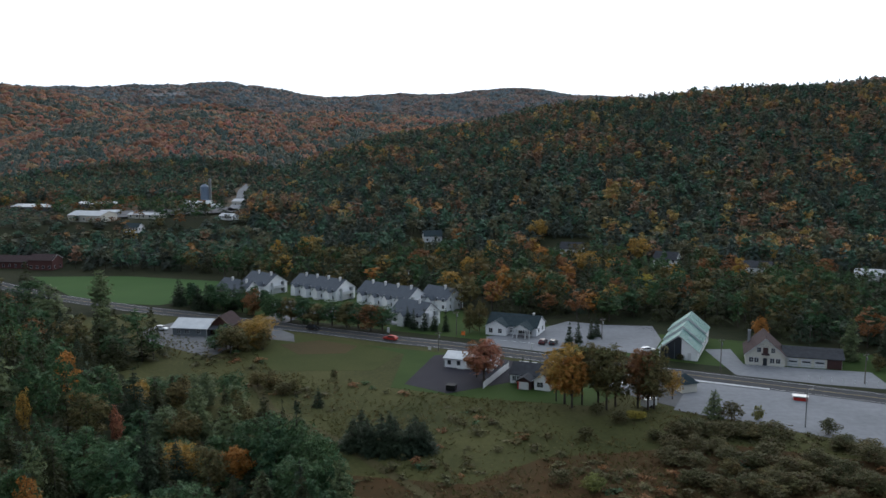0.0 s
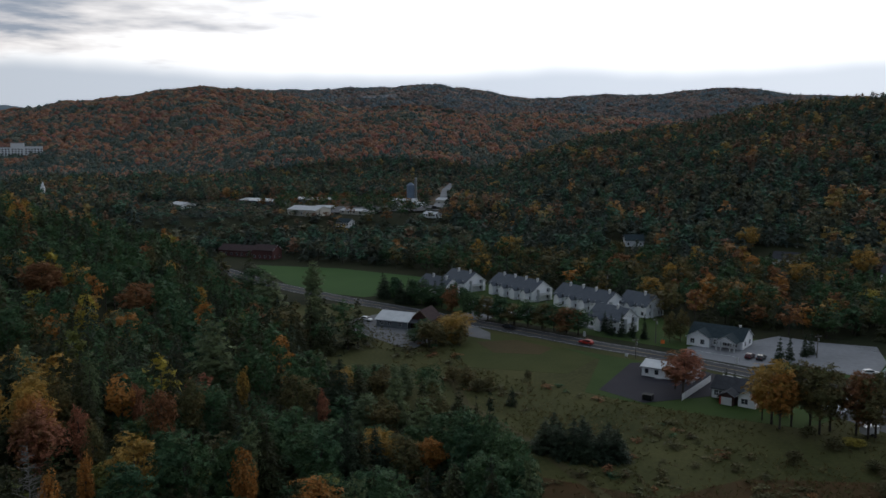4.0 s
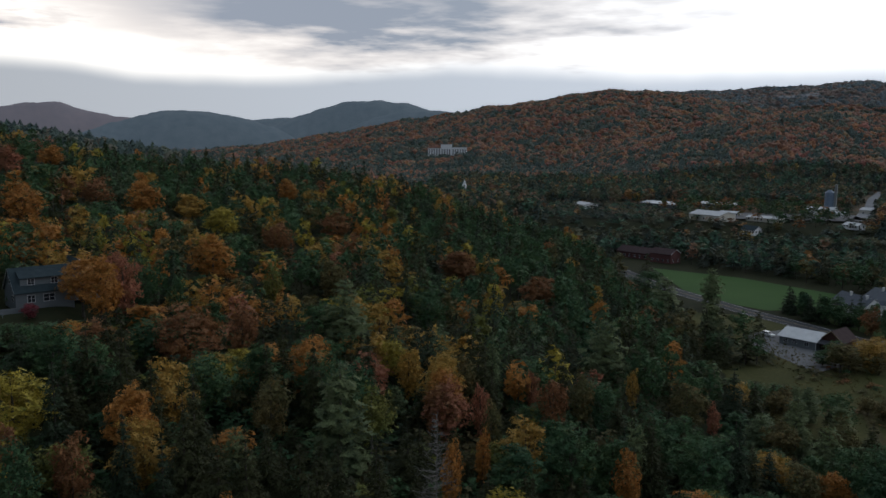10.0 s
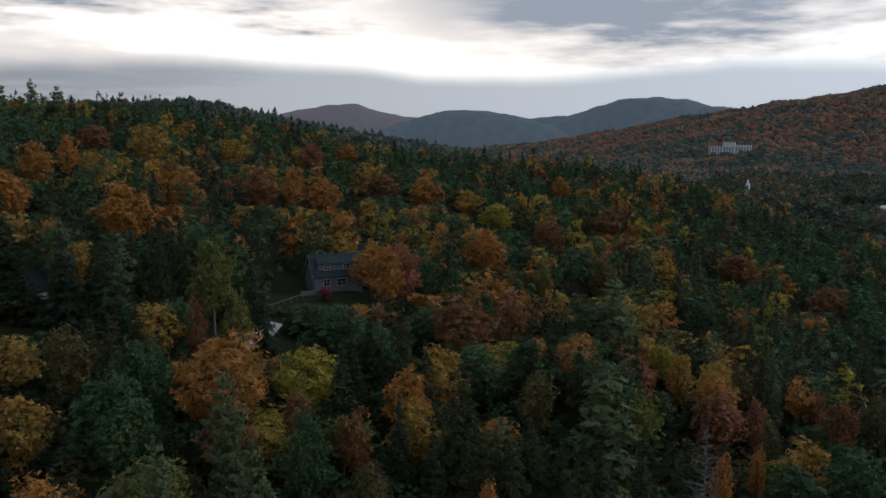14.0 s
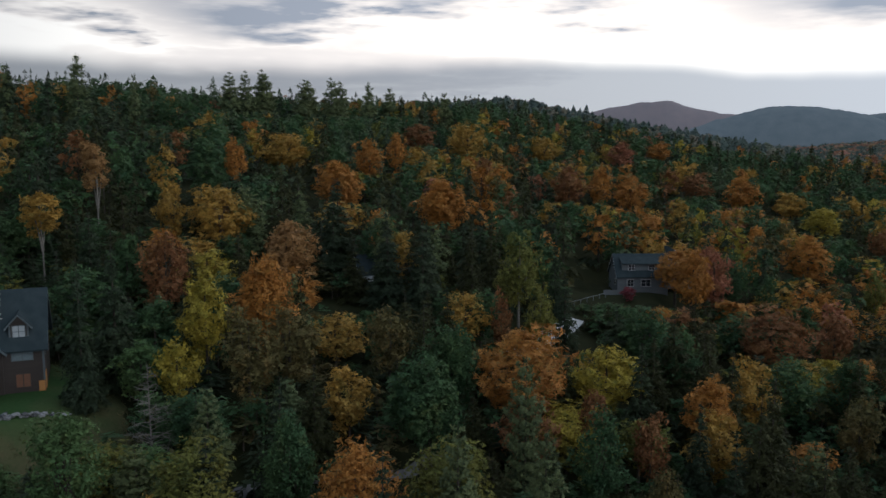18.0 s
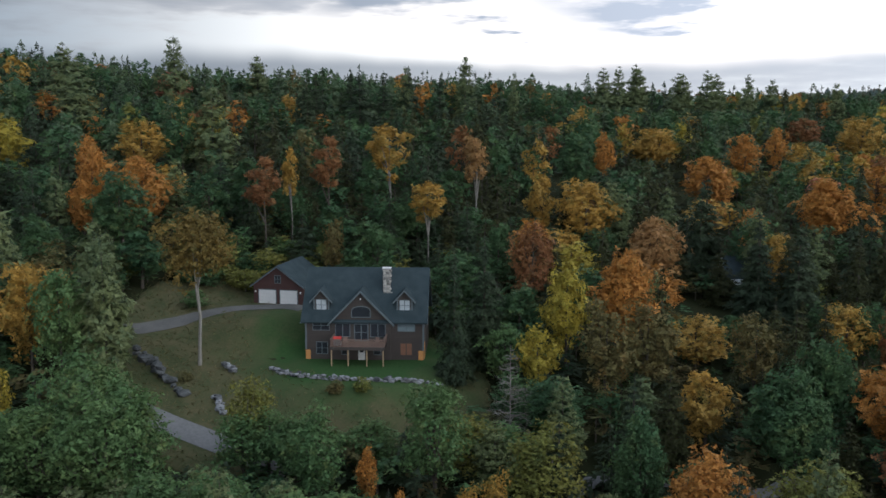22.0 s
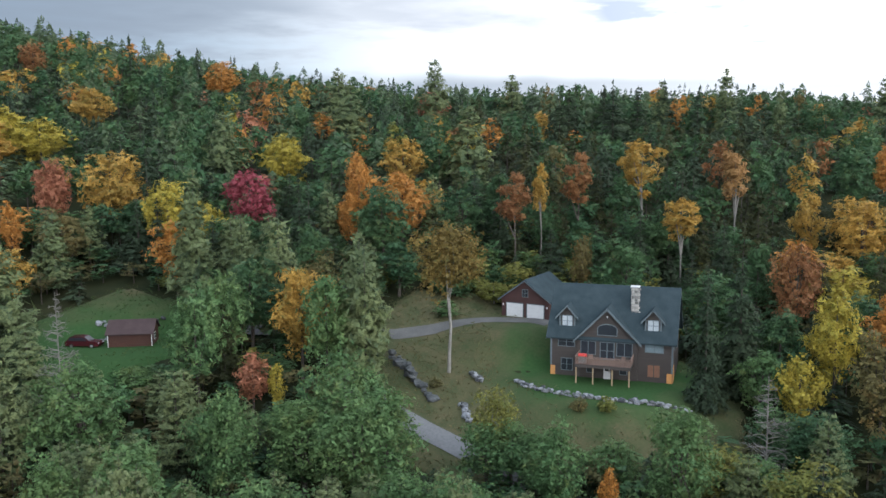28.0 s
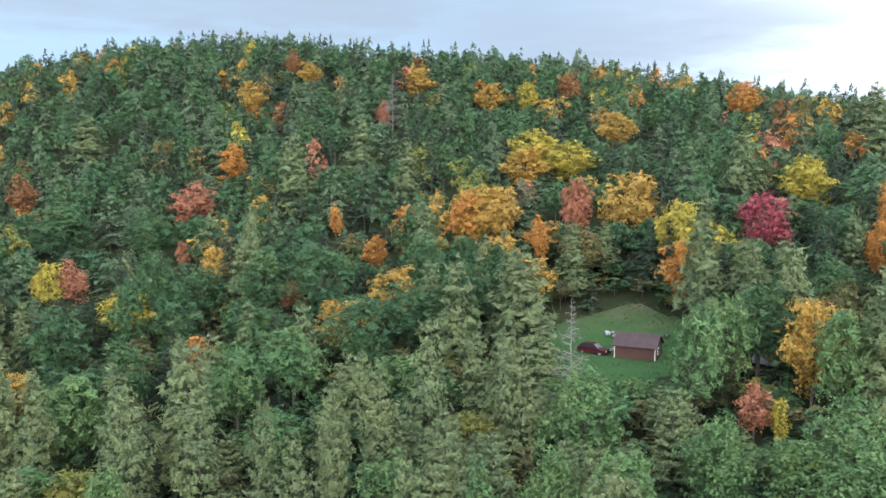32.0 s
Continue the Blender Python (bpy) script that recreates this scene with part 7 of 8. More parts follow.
for face in range(4):
    z = 7.5
    while z < 11.4:
        hgt = sr.uniform(0.26, 0.42)
        a = -0.4
        while a < 0.38:
            wd = sr.uniform(0.28, 0.48)
            c = a + wd / 2
            ox, oy = ((c, -0.43), (0.43, c), (c, 0.43), (-0.43, c))[face]
            ob = new("stone", sr.choice(CHIMNEY_STONES))
            ob.parent = ch
            ob.matrix_basis = pose(CHX + ox, CHY + oy, z + hgt / 2) @ Matrix.Diagonal((wd * 1.05 if face % 2 == 0 else 0.14, 0.14 if face % 2 == 0 else wd * 1.05, hgt, 1))
            a += wd
        z += hgt
# grill and chairs on the deck
gl = thing("grill", Hm @ pose(4.6, -2.7, 2.62), "red covered grill on the wooden deck", "grill")
part("lid", *prism([(-0.3, 0.8), (0.3, 0.8), (0.3, 1.0), (0.15, 1.18), (-0.15, 1.18), (-0.3, 1.0)], -0.5, 0.5), RED_PAINT, gl)
part("cabinet", *box(-0.45, 0.45, -0.25, 0.25, 0.05, 0.8), METAL_GREY, gl)
for x in (-0.4, 0.34):
    part("wheel", *box(x, x + 0.06, -0.2, 0.0, 0, 0.12), RUBBER, gl)


def deck_chair():
    c = thing("deck_chair", Hm @ pose(5.6, -2.4, 2.62, 0, 0, 20), "brown wooden deck chair on the deck", "chair", "chairs on the deck")
    part("seat", *box(-0.28, 0.28, -0.28, 0.28, 0.38, 0.43), RAILW, c)
    part("backrest", *box(-0.28, 0.28, 0.25, 0.3, 0.43, 1.0), RAILW, c)
    for x in (-0.26, 0.21):
        for y in (-0.26, 0.23):
            part("leg", *box(x, x + 0.05, y, y + 0.05, 0, 0.38), RAILW, c)
    return c


dc = deck_chair()
copy_thing(dc, Hm @ pose(9.4, -2.3, 2.62, 0, 0, -30))

# ---- garage ----
Gm = pose(-108.5, -57.9, 39.85, 0, 0, 92.8)
ga = thing("garage", Gm, "dark red-brown double garage with white doors", "garage")
gable_body(ga, 7.6, 9.0, 2.9, 2.75, REDBARN, "y", sink=1.5)
gable_roof(ga, 7.6, 9.0, 2.9, 2.75, SHINGLE, 0.4, 0.16, "y", fascia=TRIM_BLUE)
for x in (0.85, 4.15):
    gd = part("garage_door", *box(x, x + 2.6, -0.05, -0.003, 0, 2.2), TRIM_WHITE, ga, "white panelled garage door")
    for k in range(1, 4):
        part("panel_joint", *box(x, x + 2.6, -0.06, -0.051, k * 0.55, k * 0.55 + 0.02), CONCRETE, gd)
    part("door_frame", *merge(box(x - 0.12, x - 0.003, -0.07, -0.004, 0, 2.3), box(x + 2.603, x + 2.72, -0.07, -0.004, 0, 2.3), box(x, x + 2.6, -0.07, -0.004, 2.203, 2.32)), TRIM_BLUE, ga)
window(ga, 3.4, 4.2, 3.3, 4.3, 0.0, trim=TRIM_BLUE)
for x in (0.25, 7.2):
    part("lamp", *box(x, x + 0.16, -0.16, -0.003, 1.8, 2.05), TRIM_WHITE, ga)

# ---- shed and car ----
Sm = pose(-69.3, -97.1, 38.25, 0, 0, 130)
sh = thing("shed", Sm, "small red-brown boarded shed with brown roof", "shed")
gable_body(sh, 5.75, 4.4, 2.1, 1.35, REDWOOD, sink=0.8)
gable_roof(sh, 5.75, 4.4, 2.1, 1.35, ROOF_BROWN, 0.3, 0.12)
part("eave_board", *box(-0.3, 6.05, -0.36, -0.31, 1.9, 2.0), ROOF_BROWN, sh)
for x in (-0.04, 5.68):
    part("corner_board", *box(x, x + 0.1, -0.05, -0.004, -0.3, 1.9), TRIM_WHITE, sh)
window(sh, 1.4, 2.4, 0.9, 1.7, 5.75, "right", trim=TRIM_WHITE)
for k in range(9):
    part("board", *box(0.15, 5.58, -0.035, -0.004, -0.25 + k * 0.235, -0.03 + k * 0.235), REDWOOD, sh)
part("door", *box(5.755, 5.8, 2.7, 3.6, -0.1, 1.8), REDWOOD, sh)


def make_car(at, paint, label, kind="car", long=4.6, tall=1.62, group=""):
    """A car pointing along +x: body with shaped hood and tail, cabin, glass, wheels, lamps."""
    c = thing(kind, at, label, "car", group)
    L = long / 2
    body = part("body", *prism([(-L, 0.35), (L, 0.35), (L + 0.04, 0.6), (L - 0.1, 0.85), (L * 0.45, 1.0), (-L + 0.1, 1.02), (-L - 0.03, 0.7)], -0.88, 0.88, "y"), paint, c)
    part("cabin", *prism([(L * 0.42, 1.0), (L * 0.12, tall - 0.04), (-L * 0.1, tall), (-L * 0.72, tall - 0.05), (-L + 0.12, 1.02)], -0.76, 0.76, "y"), paint, c)
    for y in (-0.78, 0.762):
        part("side_window", *prism([(L * 0.34, 1.04), (L * 0.1, tall - 0.12), (-L * 0.7, tall - 0.12), (-L * 0.86, 1.05)], y, y + 0.018, "y"), GLASS_DARK, c)
    part("windscreen", *prism([(L * 0.43, 1.02), (L * 0.46, 1.02), (L * 0.15, tall - 0.06), (L * 0.12, tall - 0.06)], -0.66, 0.66, "y"), GLASS_DARK, c)
    for x in (-L * 0.62, L * 0.6):
        for y in (-0.9, 0.7):
            wv, wf = tube([(x, y, 0.33), (x, y + 0.2, 0.33)], [0.33, 0.33], 14)
            wh = part("wheel", wv, list(map(tuple, wf)) + [tuple(range(13, -1, -1)), tuple(range(14, 28))], RUBBER, c)
            rv, rf = tube([(x, y - 0.012, 0.33), (x, y + 0.212, 0.33)], [0.2, 0.2], 10)
            part("rim", rv, list(map(tuple, rf)) + [tuple(range(9, -1, -1)), tuple(range(10, 20))], METAL_GREY, wh)
    for y in (-0.8, 0.5):
        part("headlight", *box(L - 0.12, L + 0.03, y, y + 0.3, 0.66, 0.8), GLASS_PALE, c)
        part("tail_light", *box(-L - 0.02, -L + 0.06, y, y + 0.3, 0.72, 0.92), RED_PAINT, c)
    return c


cx, cy = -68.2, -100.6
make_car(pose(cx, cy, float(ground_z(cx, cy)) + 0.06, 0, 0, 118), CAR_RED, "dark red estate car parked beside the shed")

# ---- grey house down the slope ----
gh = thing("grey_house", pose(-168.4, 67.0, 32.0, 0, 0, 82), "grey clapboard house with white trim and shed dormer", "house")
gable_body(gh, 11, 8, 3.0, 4.2, GREYWALL, sink=2)
gable_roof(gh, 11, 8, 3.0, 4.2, SHINGLE, 0.35, 0.15, fascia=TRIM_WHITE)
part("dormer", *prism([(0.9, 3.5), (0.9, 5.6), (4.2, 6.9), (4.2, 3.5)], 1.2, 10.0), GREYWALL, gh)
part("dormer_roof", *prism([(0.5, 5.45), (4.2, 6.95), (4.2, 7.1), (0.5, 5.6)], 1.0, 10.2), SHINGLE, gh)
window(gh, 2.6, 3.8, 4.2, 5.3, 0.9)
window(gh, 7.0, 8.2, 4.2, 5.3, 0.9)
window(gh, 2.2, 3.5, 0.8, 2.2, 0.0)
window(gh, 5.2, 7.2, 0.8, 2.2, 0.0)
window(gh, 3.4, 4.4, 4.4, 5.6, 0.0, "left")
window(gh, 1.4, 2.4, 1.0, 2.2, 0.0, "left")
gable_body(gh, 8, 7, 3.4, 4.6, GREYWALL, "y", 9.5, 4.0, name="back_wing")
gable_roof(gh, 8, 7, 3.4, 4.6, SHINGLE, 0.35, 0.15, "y", 9.5, 4.0, TRIM_WHITE)
for x0, y0, x1, y1 in ((-3.5, -2.5, 0.0, -2.5), (0.0, -2.5, 3.0, -2.9)):
    part("porch_rail", *box(x0, x1, y0 - 0.05, y0 + 0.05, -0.6, 0.5), GREYWALL, gh)

# ---- dark house among the pines ----
dkx, dky = -149.0, 10.5
dh = thing("dark_house", pose(dkx, dky, float(ground_z(dkx, dky)) + 0.3, 0, 0, 96), "dark timber house with pale roof edge under pines", "house")
gable_body(dh, 10, 8, 3.2, 3.0, LOG, sink=2)
gable_roof(dh, 10, 8, 3.2, 3.0, SHINGLE, 0.5, 0.15, fascia=ROOF_PALE)
for x in (1.0, 4.0, 7.0):
    window(dh, x, x + 1.2, 0.9, 2.1, 0.0, trim=TRIM_BLUE)
part("porch_roof", *prism([(-2.4, 2.3), (0.0, 3.0), (0.0, 3.1), (-2.4, 2.4)], 0, 6.5), ROOF_PALE, dh)
for x in (0.2, 3.2, 6.2):
    part("porch_post", *box(x, x + 0.14, -2.3, -2.16, -1.5, 2.35), LOG, dh)

# ---- drives, lawn and stonework round the log house ----


def hill_patch(name, poly, material, label, category, lift=0.10, step=2.0):
    """A lawn draped over the slope."""
    xs, ys = [q[0] for q in poly], [q[1] for q in poly]
    gx_, gy_ = np.meshgrid(np.arange(min(xs), max(xs) + step, step), np.arange(min(ys), max(ys) + step, step), indexing="ij")
    keep = inside(gx_, gy_, poly)
    deep = inside(gx_ - step, gy_, poly) & inside(gx_ + step, gy_, poly) & inside(gx_, gy_ - step, poly) & inside(gx_, gy_ + step, poly)
    zz = ground_z(gx_, gy_) + np.where(deep, lift, -0.5)
    idx = np.arange(gx_.size).reshape(gx_.shape)
    fs = []
    a, b = gx_.shape
    for p_ in range(a - 1):
        for q_ in range(b - 1):
            if keep[p_:p_ + 2, q_:q_ + 2].sum() >= 3:
                fs.append((idx[p_, q_], idx[p_ + 1, q_], idx[p_ + 1, q_ + 1], idx[p_, q_ + 1]))
    used = sorted({i for f in fs for i in f})
    remap = {u: k for k, u in enumerate(used)}
    flat_v = np.stack([gx_.ravel(), gy_.ravel(), zz.ravel()], 1)[used]
    return tagged(part(name, flat_v, [tuple(remap[i] for i in f) for f in fs], material, smooth=True), label, category, kind="structure")


hill_patch("house_lawn", LAWN, lawn_material("house_lawn_grass", (-99.5, -37.0, 36.0), 9.0, 18.0), "green lawn turning brown and leaf-strewn uphill", "lawn", 0.3, 0.9)
hill_patch("shed_lawn", SHED_YARD, lawn_material("shed_lawn_grass", (-66.0, -92.0, 37.0), 14.0, 30.0), "rough green grass clearing round the shed", "lawn", 0.25, 0.9)
DRIVE_GRAVEL = surface("grey_brown_gravel", (0.070, 0.070, 0.070), (0.135, 0.132, 0.126), 0.3, 0.95, 0.4, 20)
strip("gravel_drive", DRIVE, 3.3, DRIVE_GRAVEL, 0.36, "grey gravel drive to the garage", "driveway", 2.0)
strip("lower_drive", LOWER_DRIVE, 3.2, GRAVEL, 0.36, "grey gravel drive below the lawn", "driveway", 2.0)
strip("grey_house_drive", HOUSE_DRIVE, 4.2, CONCRETE, 0.25, "pale gravel drive to the grey house", "driveway", 2.0)
strip("wood_drive", WOOD_DRIVE, 1.8, GRAVEL, 0.22, "pale gravel drive under the trees", "driveway", 2.0)
strip("shed_drive", [(-58, -112), (-67, -102), (-76, -99)], 4.5, GRAVEL, 0.2, "pale gravel drive beside the shed", "driveway", 2.0)

sr = random.Random(9)


def stone_row(name, pts, label, count, size, rows=2, category="wall"):
    w_ = thing(name, pose(pts[0][0], pts[0][1], float(ground_z(*pts[0]))), label, category)
    inv = w_.matrix_basis.inverted()
    seg = [math.hypot(b[0] - a[0], b[1] - a[1]) for a, b in zip(pts, pts[1:])]
    for k in range(count):
        for lay in range(rows):
            u_ = (k + sr.uniform(-0.3, 0.3) + 0.5 * lay) / count * sum(seg)
            q_ = 0
            while q_ < len(seg) - 1 and u_ > seg[q_]:
                u_ -= seg[q_]
                q_ += 1
            f_ = min(1, max(0, u_ / seg[q_]))
            x_ = pts[q_][0] + (pts[q_ + 1][0] - pts[q_][0]) * f_ + sr.uniform(-0.25, 0.25)
            y_ = pts[q_][1] + (pts[q_ + 1][1] - pts[q_][1]) * f_ + sr.uniform(-0.25, 0.25)
            s_ = size * sr.uniform(0.6, 1.3) * (1 - 0.25 * lay)
            ob_ = new("stone", sr.choice(STONES))
            ob_.parent = w_
            ob_.matrix_basis = inv @ pose(x_, y_, float(ground_z(x_, y_)) + s_ * 0.25 + lay * size * 0.5 + 0.25, sr.uniform(-15, 15), sr.uniform(-15, 15), sr.uniform(0, 360)) @ Matrix.Diagonal((s_ * sr.uniform(1, 1.6), s_, s_ * 0.75, 1))
    return w_


stone_row("stone_wall", [(-91.5, -46.5), (-90.3, -45.2), (-89.1, -41.9), (-88.9, -38.2), (-89.2, -34), (-90.9, -29.1), (-93, -25)], "dry-laid wall of pale boulders below the lawn", 46, 0.62, 2)
stone_row("rock_pile", [(-90.6, -52.6), (-89.6, -50.6)], "heap of pale grey rocks on the lawn", 7, 0.8, 2, "rocks")
stone_row("rock_pile", [(-83.6, -50.0), (-80.6, -47.2)], "row of grey rocks beside the drive", 8, 0.8, 2, "rocks")
stone_row("stone_wall", [(-74, -105), (-78, -101), (-80, -99)], "low grey stone wall behind the car", 12, 0.8, 2)
STONES[:] = [rough_stone("stone", ROCK, 20 + k) for k in range(4)]
stone_row("rock_ledge", [(-88.5, -64), (-87.1, -60.4), (-84.5, -57.5)], "dark broken rock ledge in the slope", 8, 1.3, 2, "rocks")
stone_row("rock_ledge", [(-84.5, -57), (-82.0, -52.5)], "dark broken rock ledge above the drive", 6, 1.2, 1, "rocks")

# ---- pale forked tree on the lawn ----
fx, fy = bearing(121.8, 105.5)
ft = thing("forked_tree", pose(fx, fy, float(ground_z(fx, fy)), 0, 0, 35), "pale forked-trunk tree with golden olive crown on the lawn", "tree")
crown_v, _ = broad_tree(20.8, 5.2, 2200, 0.74, 0.46)
cr = new("crown", quick_mesh("crown", crown_v, quads_for(crown_v), [foliage("golden_olive_leaves", (0.135, 0.105, 0.034), (0.175, 0.12, 0.032), (0.095, 0.105, 0.036))]))
cr.parent = ft
PALE_WOOD = surface("pale_smooth_bark", (0.12, 0.115, 0.105), (0.27, 0.26, 0.24), 1.2, 0.85, 0.3)
for nm, pts, rr in (("trunk", [(0, 0, -0.8), (0.25, 0.1, 3), (0.1, 0.3, 6.2), (-0.6, 0.1, 10.4)], [0.27, 0.22, 0.18, 0.13]), ("limb", [(-0.6, 0.1, 10.2), (-1.3, 0.3, 12.6), (-1.6, 0.2, 16.5)], [0.13, 0.10, 0.04]),
                   ("limb", [(0.1, 0.25, 6.6), (1.0, -0.1, 9.4), (2.3, -0.4, 14.8)], [0.14, 0.11, 0.04]), ("limb", [(-0.5, 0.1, 9.6), (-0.2, 0.8, 13.0), (0.3, 0.6, 17)], [0.11, 0.08, 0.04]), ("limb", [(-0.9, 0.3, 12.3), (-2.4, 0.2, 13.2), (-3.4, 0.1, 14.0)], [0.1, 0.07, 0.03])):
    tv, tf = tube(pts, rr, 8)
    part(nm, tv, tf, PALE_WOOD, ft, smooth=True)

# ---- valley planting, poles, cars and signs ----


def bush(kind, x, y, h, rad, name="bush", words=""):
    """A low leafy bush or small tree rooted at the ground."""
    if name == "bush" and kind == "green" and y > 100:
        kind = "shrub"  # the marsh scrub is olive-brown, not green
    crown, trunk, h0, r0 = prototypes(kind, 1)[(int(abs(x) * 7) + int(abs(y))) % 3]
    top = new(name)
    top.location = (x, y, float(ground_z(x, y)) - 0.18 * h)
    top.rotation_euler = (0, 0, (x * 3.7) % 6.28)
    top.scale = (rad / r0, rad / r0, h * 1.18 / h0)
    for nm, me in (("stem", trunk), ("crown", crown)):
        ob = new(nm, me)
        ob.parent = top
    tagged(top, words, "tree" if name.endswith("tree") else "bush", group=name.replace("_", " ") + "s in the valley")
    return top


for x, y, k in ((-54.5, 289, "olive"), (-49.4, 286.3, "green"), (-44.1, 283.6, "olive"), (-38.9, 281.8, "green"), (-33.7, 279.1, "olive"), (-29.3, 277.4, "green"), (-24.7, 274.8, "rust"), (-20.8, 273.8, "green")):
    bush(k, x, y + 2.5, random.uniform(8.5, 10.5), 5.6, "hedge_tree", "rounded dark green hedge tree along the road")
for x, y, k in ((-103, 322, "spruce"), (-97, 317, "green"), (-90.6, 313.5, "spruce"), (-83, 310.5, "green"), (-76, 309, "green"), (-106, 328, "spruce"), (-93, 322, "spruce"), (-70.5, 303, "rust"), (-86, 318, "green"), (-79, 322, "spruce"), (-100, 326, "green"), (-88, 311, "green"), (-94, 314, "spruce"), (-72, 312, "green"), (-80, 314, "spruce"), (-66, 303, "green"), (-58, 293, "green"), (-62, 297, "green")):
    bush(k, x, y, random.uniform(8, 11), 4.2, "roadside_tree", "dark leafy tree beside the townhouse drive")
for x, y in ((-10.3, 278.7), (-6.6, 277), (-3.2, 276.1), (0.7, 275.5), (39.4, 255.4), (42.7, 258.9), (47.7, 264), (50, 267), (-12.5, 283)):
    bush("spruce", x, y, random.uniform(6.5, 8.5), 2.0, "small_spruce_tree", "small dark conical spruce beside the road")
for x, y in ((8.6, 273), (12, 275)):
    bush("olive", x, y, 11, 3.0, "roadside_tree", "tall olive-gold tree behind the pole")
for x, y in ((-19.1, 168.4), (-16, 166.8), (-13, 166.1), (-10, 165.5), (-7.1, 165.8), (-4.2, 166.7), (-17.6, 171.7), (-11.5, 170.6), (-6.1, 170.6)):
    bush("spruce", x, y, random.uniform(6.8, 9.0), 4.4, "small_spruce_tree", "dark green young spruce in the meadow clump")
bush("spruce", -30.6, 196.4, 5.4, 1.9, "small_spruce_tree", "lone dark young spruce in the meadow")
for x, y, k, h, w in ((-29.8, 219.4, "green", 3, 1.3), (-49.1, 213, "olive", 5, 3), (-45, 210.4, "olive", 5.5, 3), (-41, 205.5, "green", 4, 2.6), (-38.5, 208, "olive", 4, 2.2), (30.4, 172.8, "shrub", 3.5, 2.2), (56.4, 176, "green", 4, 3.4), (59.5, 174.2, "shrub", 4, 3.4),
                      (63.6, 175.2, "shrub", 3.4, 3), (67.2, 176.6, "green", 3, 2.6), (72.2, 185, "lime", 4, 1.6), (84.2, 175.7, "green", 4, 2.3), (62.7, 187, "pine", 7, 3), (66, 185, "green", 5, 2.6), (50.4, 174.3, "shrub", 4, 3.2), (27.6, 146.8, "lime", 3.6, 3), (22, 150, "shrub", 3, 2.6),
                      (49.5, 157, "shrub", 3.5, 3.2), (57, 160, "green", 3.6, 3.4), (61.7, 157, "shrub", 4, 3.4), (66, 154.3, "shrub", 3.8, 3.2), (72.8, 157, "green", 4.4, 3.4), (76.8, 151.5, "green", 4, 3), (78.5, 146, "shrub", 4.2, 3.4), (66, 146.5, "green", 3.8, 3.4),
                      (56.7, 146.5, "shrub", 3.6, 3.2), (48.8, 148, "shrub", 3.4, 3.2), (47.2, 169.4, "shrub", 3, 2.6), (53.2, 178, "green", 3.4, 2.6), (44.5, 186.5, "yellow", 2.2, 2.6), (40, 184, "shrub", 3, 2.4), (36, 190, "green", 3, 2.2), (90, 150, "green", 4.4, 3.6), (85, 160, "shrub", 4, 3.2), (97, 156, "green", 5, 3.2),
                      (20, 213, "shrub", 2, 1.4), (31, 212, "green", 2.4, 1.5), (27, 228, "green", 2.6, 1.2), (24.5, 230, "spruce", 3.4, 1.0), (22.5, 232, "spruce", 3.4, 1.0), (33, 205, "shrub", 2.4, 1.8), (69, 237.5, "green", 2.2, 1.6), (102, 262, "orange", 8, 3.2), (118, 236, "pine", 13, 4.6), (126, 232, "spruce", 12, 4), (121, 226, "olive", 5, 2.4)):
    bush(k, x, y, h, w, "bush", "%s bush in the rough valley ground" % {"shrub": "brown-green", "green": "dark green", "olive": "olive-brown", "lime": "yellow-green", "yellow": "bright yellow", "pine": "tall green pine-like", "spruce": "dark clipped conical", "orange": "orange autumn"}[k])

for x, y, k, h, w in ((-68, 254, "green", 8, 4.2), (-63.5, 251, "olive", 8.5, 4.4), (-58.5, 254, "amber", 9.5, 4.8), (-56, 252, "olive", 7, 3.6), (-71, 252, "green", 5, 3.4)):
    bush(k, x, y, h, w, "roadside_tree", "full rounded tree at the edge of the gravel yard")
for x, y, k, h, w in ((-113.5, -62, "lime", 4.2, 3.4), (-116, -58.5, "lime", 3.6, 3.0), (-118, -56, "green", 4.0, 3.2), (-119, -52, "lime", 3.8, 3.2), (-121, -46, "lime", 3.6, 3.0), (-111.5, -68, "green", 4, 3.2), (-113, -73, "lime", 3.6, 3.0), (-108, -79, "lime", 4, 3.2), (-88, -106, "lime", 3.4, 3.0)):
    bush(k, x, y, h, w, "bush", "bright green leafy brush at the clearing's edge")
er_ = random.Random(12)
for az_, r_ in [(101 + k * 0.95, 124 + 5 * math.sin(k * 1.7)) for k in range(23)]:
    if 110.5 < az_ < 121:
        r_ += 14
    x, y = bearing(az_, r_)
    bush(er_.choice(("lime", "lime", "green", "oak")), float(x), float(y), er_.uniform(3.2, 5.4), er_.uniform(2.4, 3.6), "bush", "bright green leafy brush at the edge of the woods")
# swelling shrubs along the marsh
br_ = random.Random(31)
for k in range(62):
    x, y = br_.uniform(22, 98), br_.uniform(128, 182)
    if not inside(np.array([x]), np.array([y]), [(26, 160), (48, 180), (68, 182), (98, 158), (98, 130), (50, 128), (30, 140)])[0]:
        continue
    bush(br_.choice(("shrub", "shrub", "green", "olive")), x, y, br_.uniform(2.4, 4.2), br_.uniform(2.2, 3.8), "bush", "rounded olive-brown shrub in the marshy ground")
# tussocks and scrub over the meadow
p = scatter(120, 262, -34, 24, lambda r: 3.4)
x, y = bearing(p[:, 0], p[:, 1])
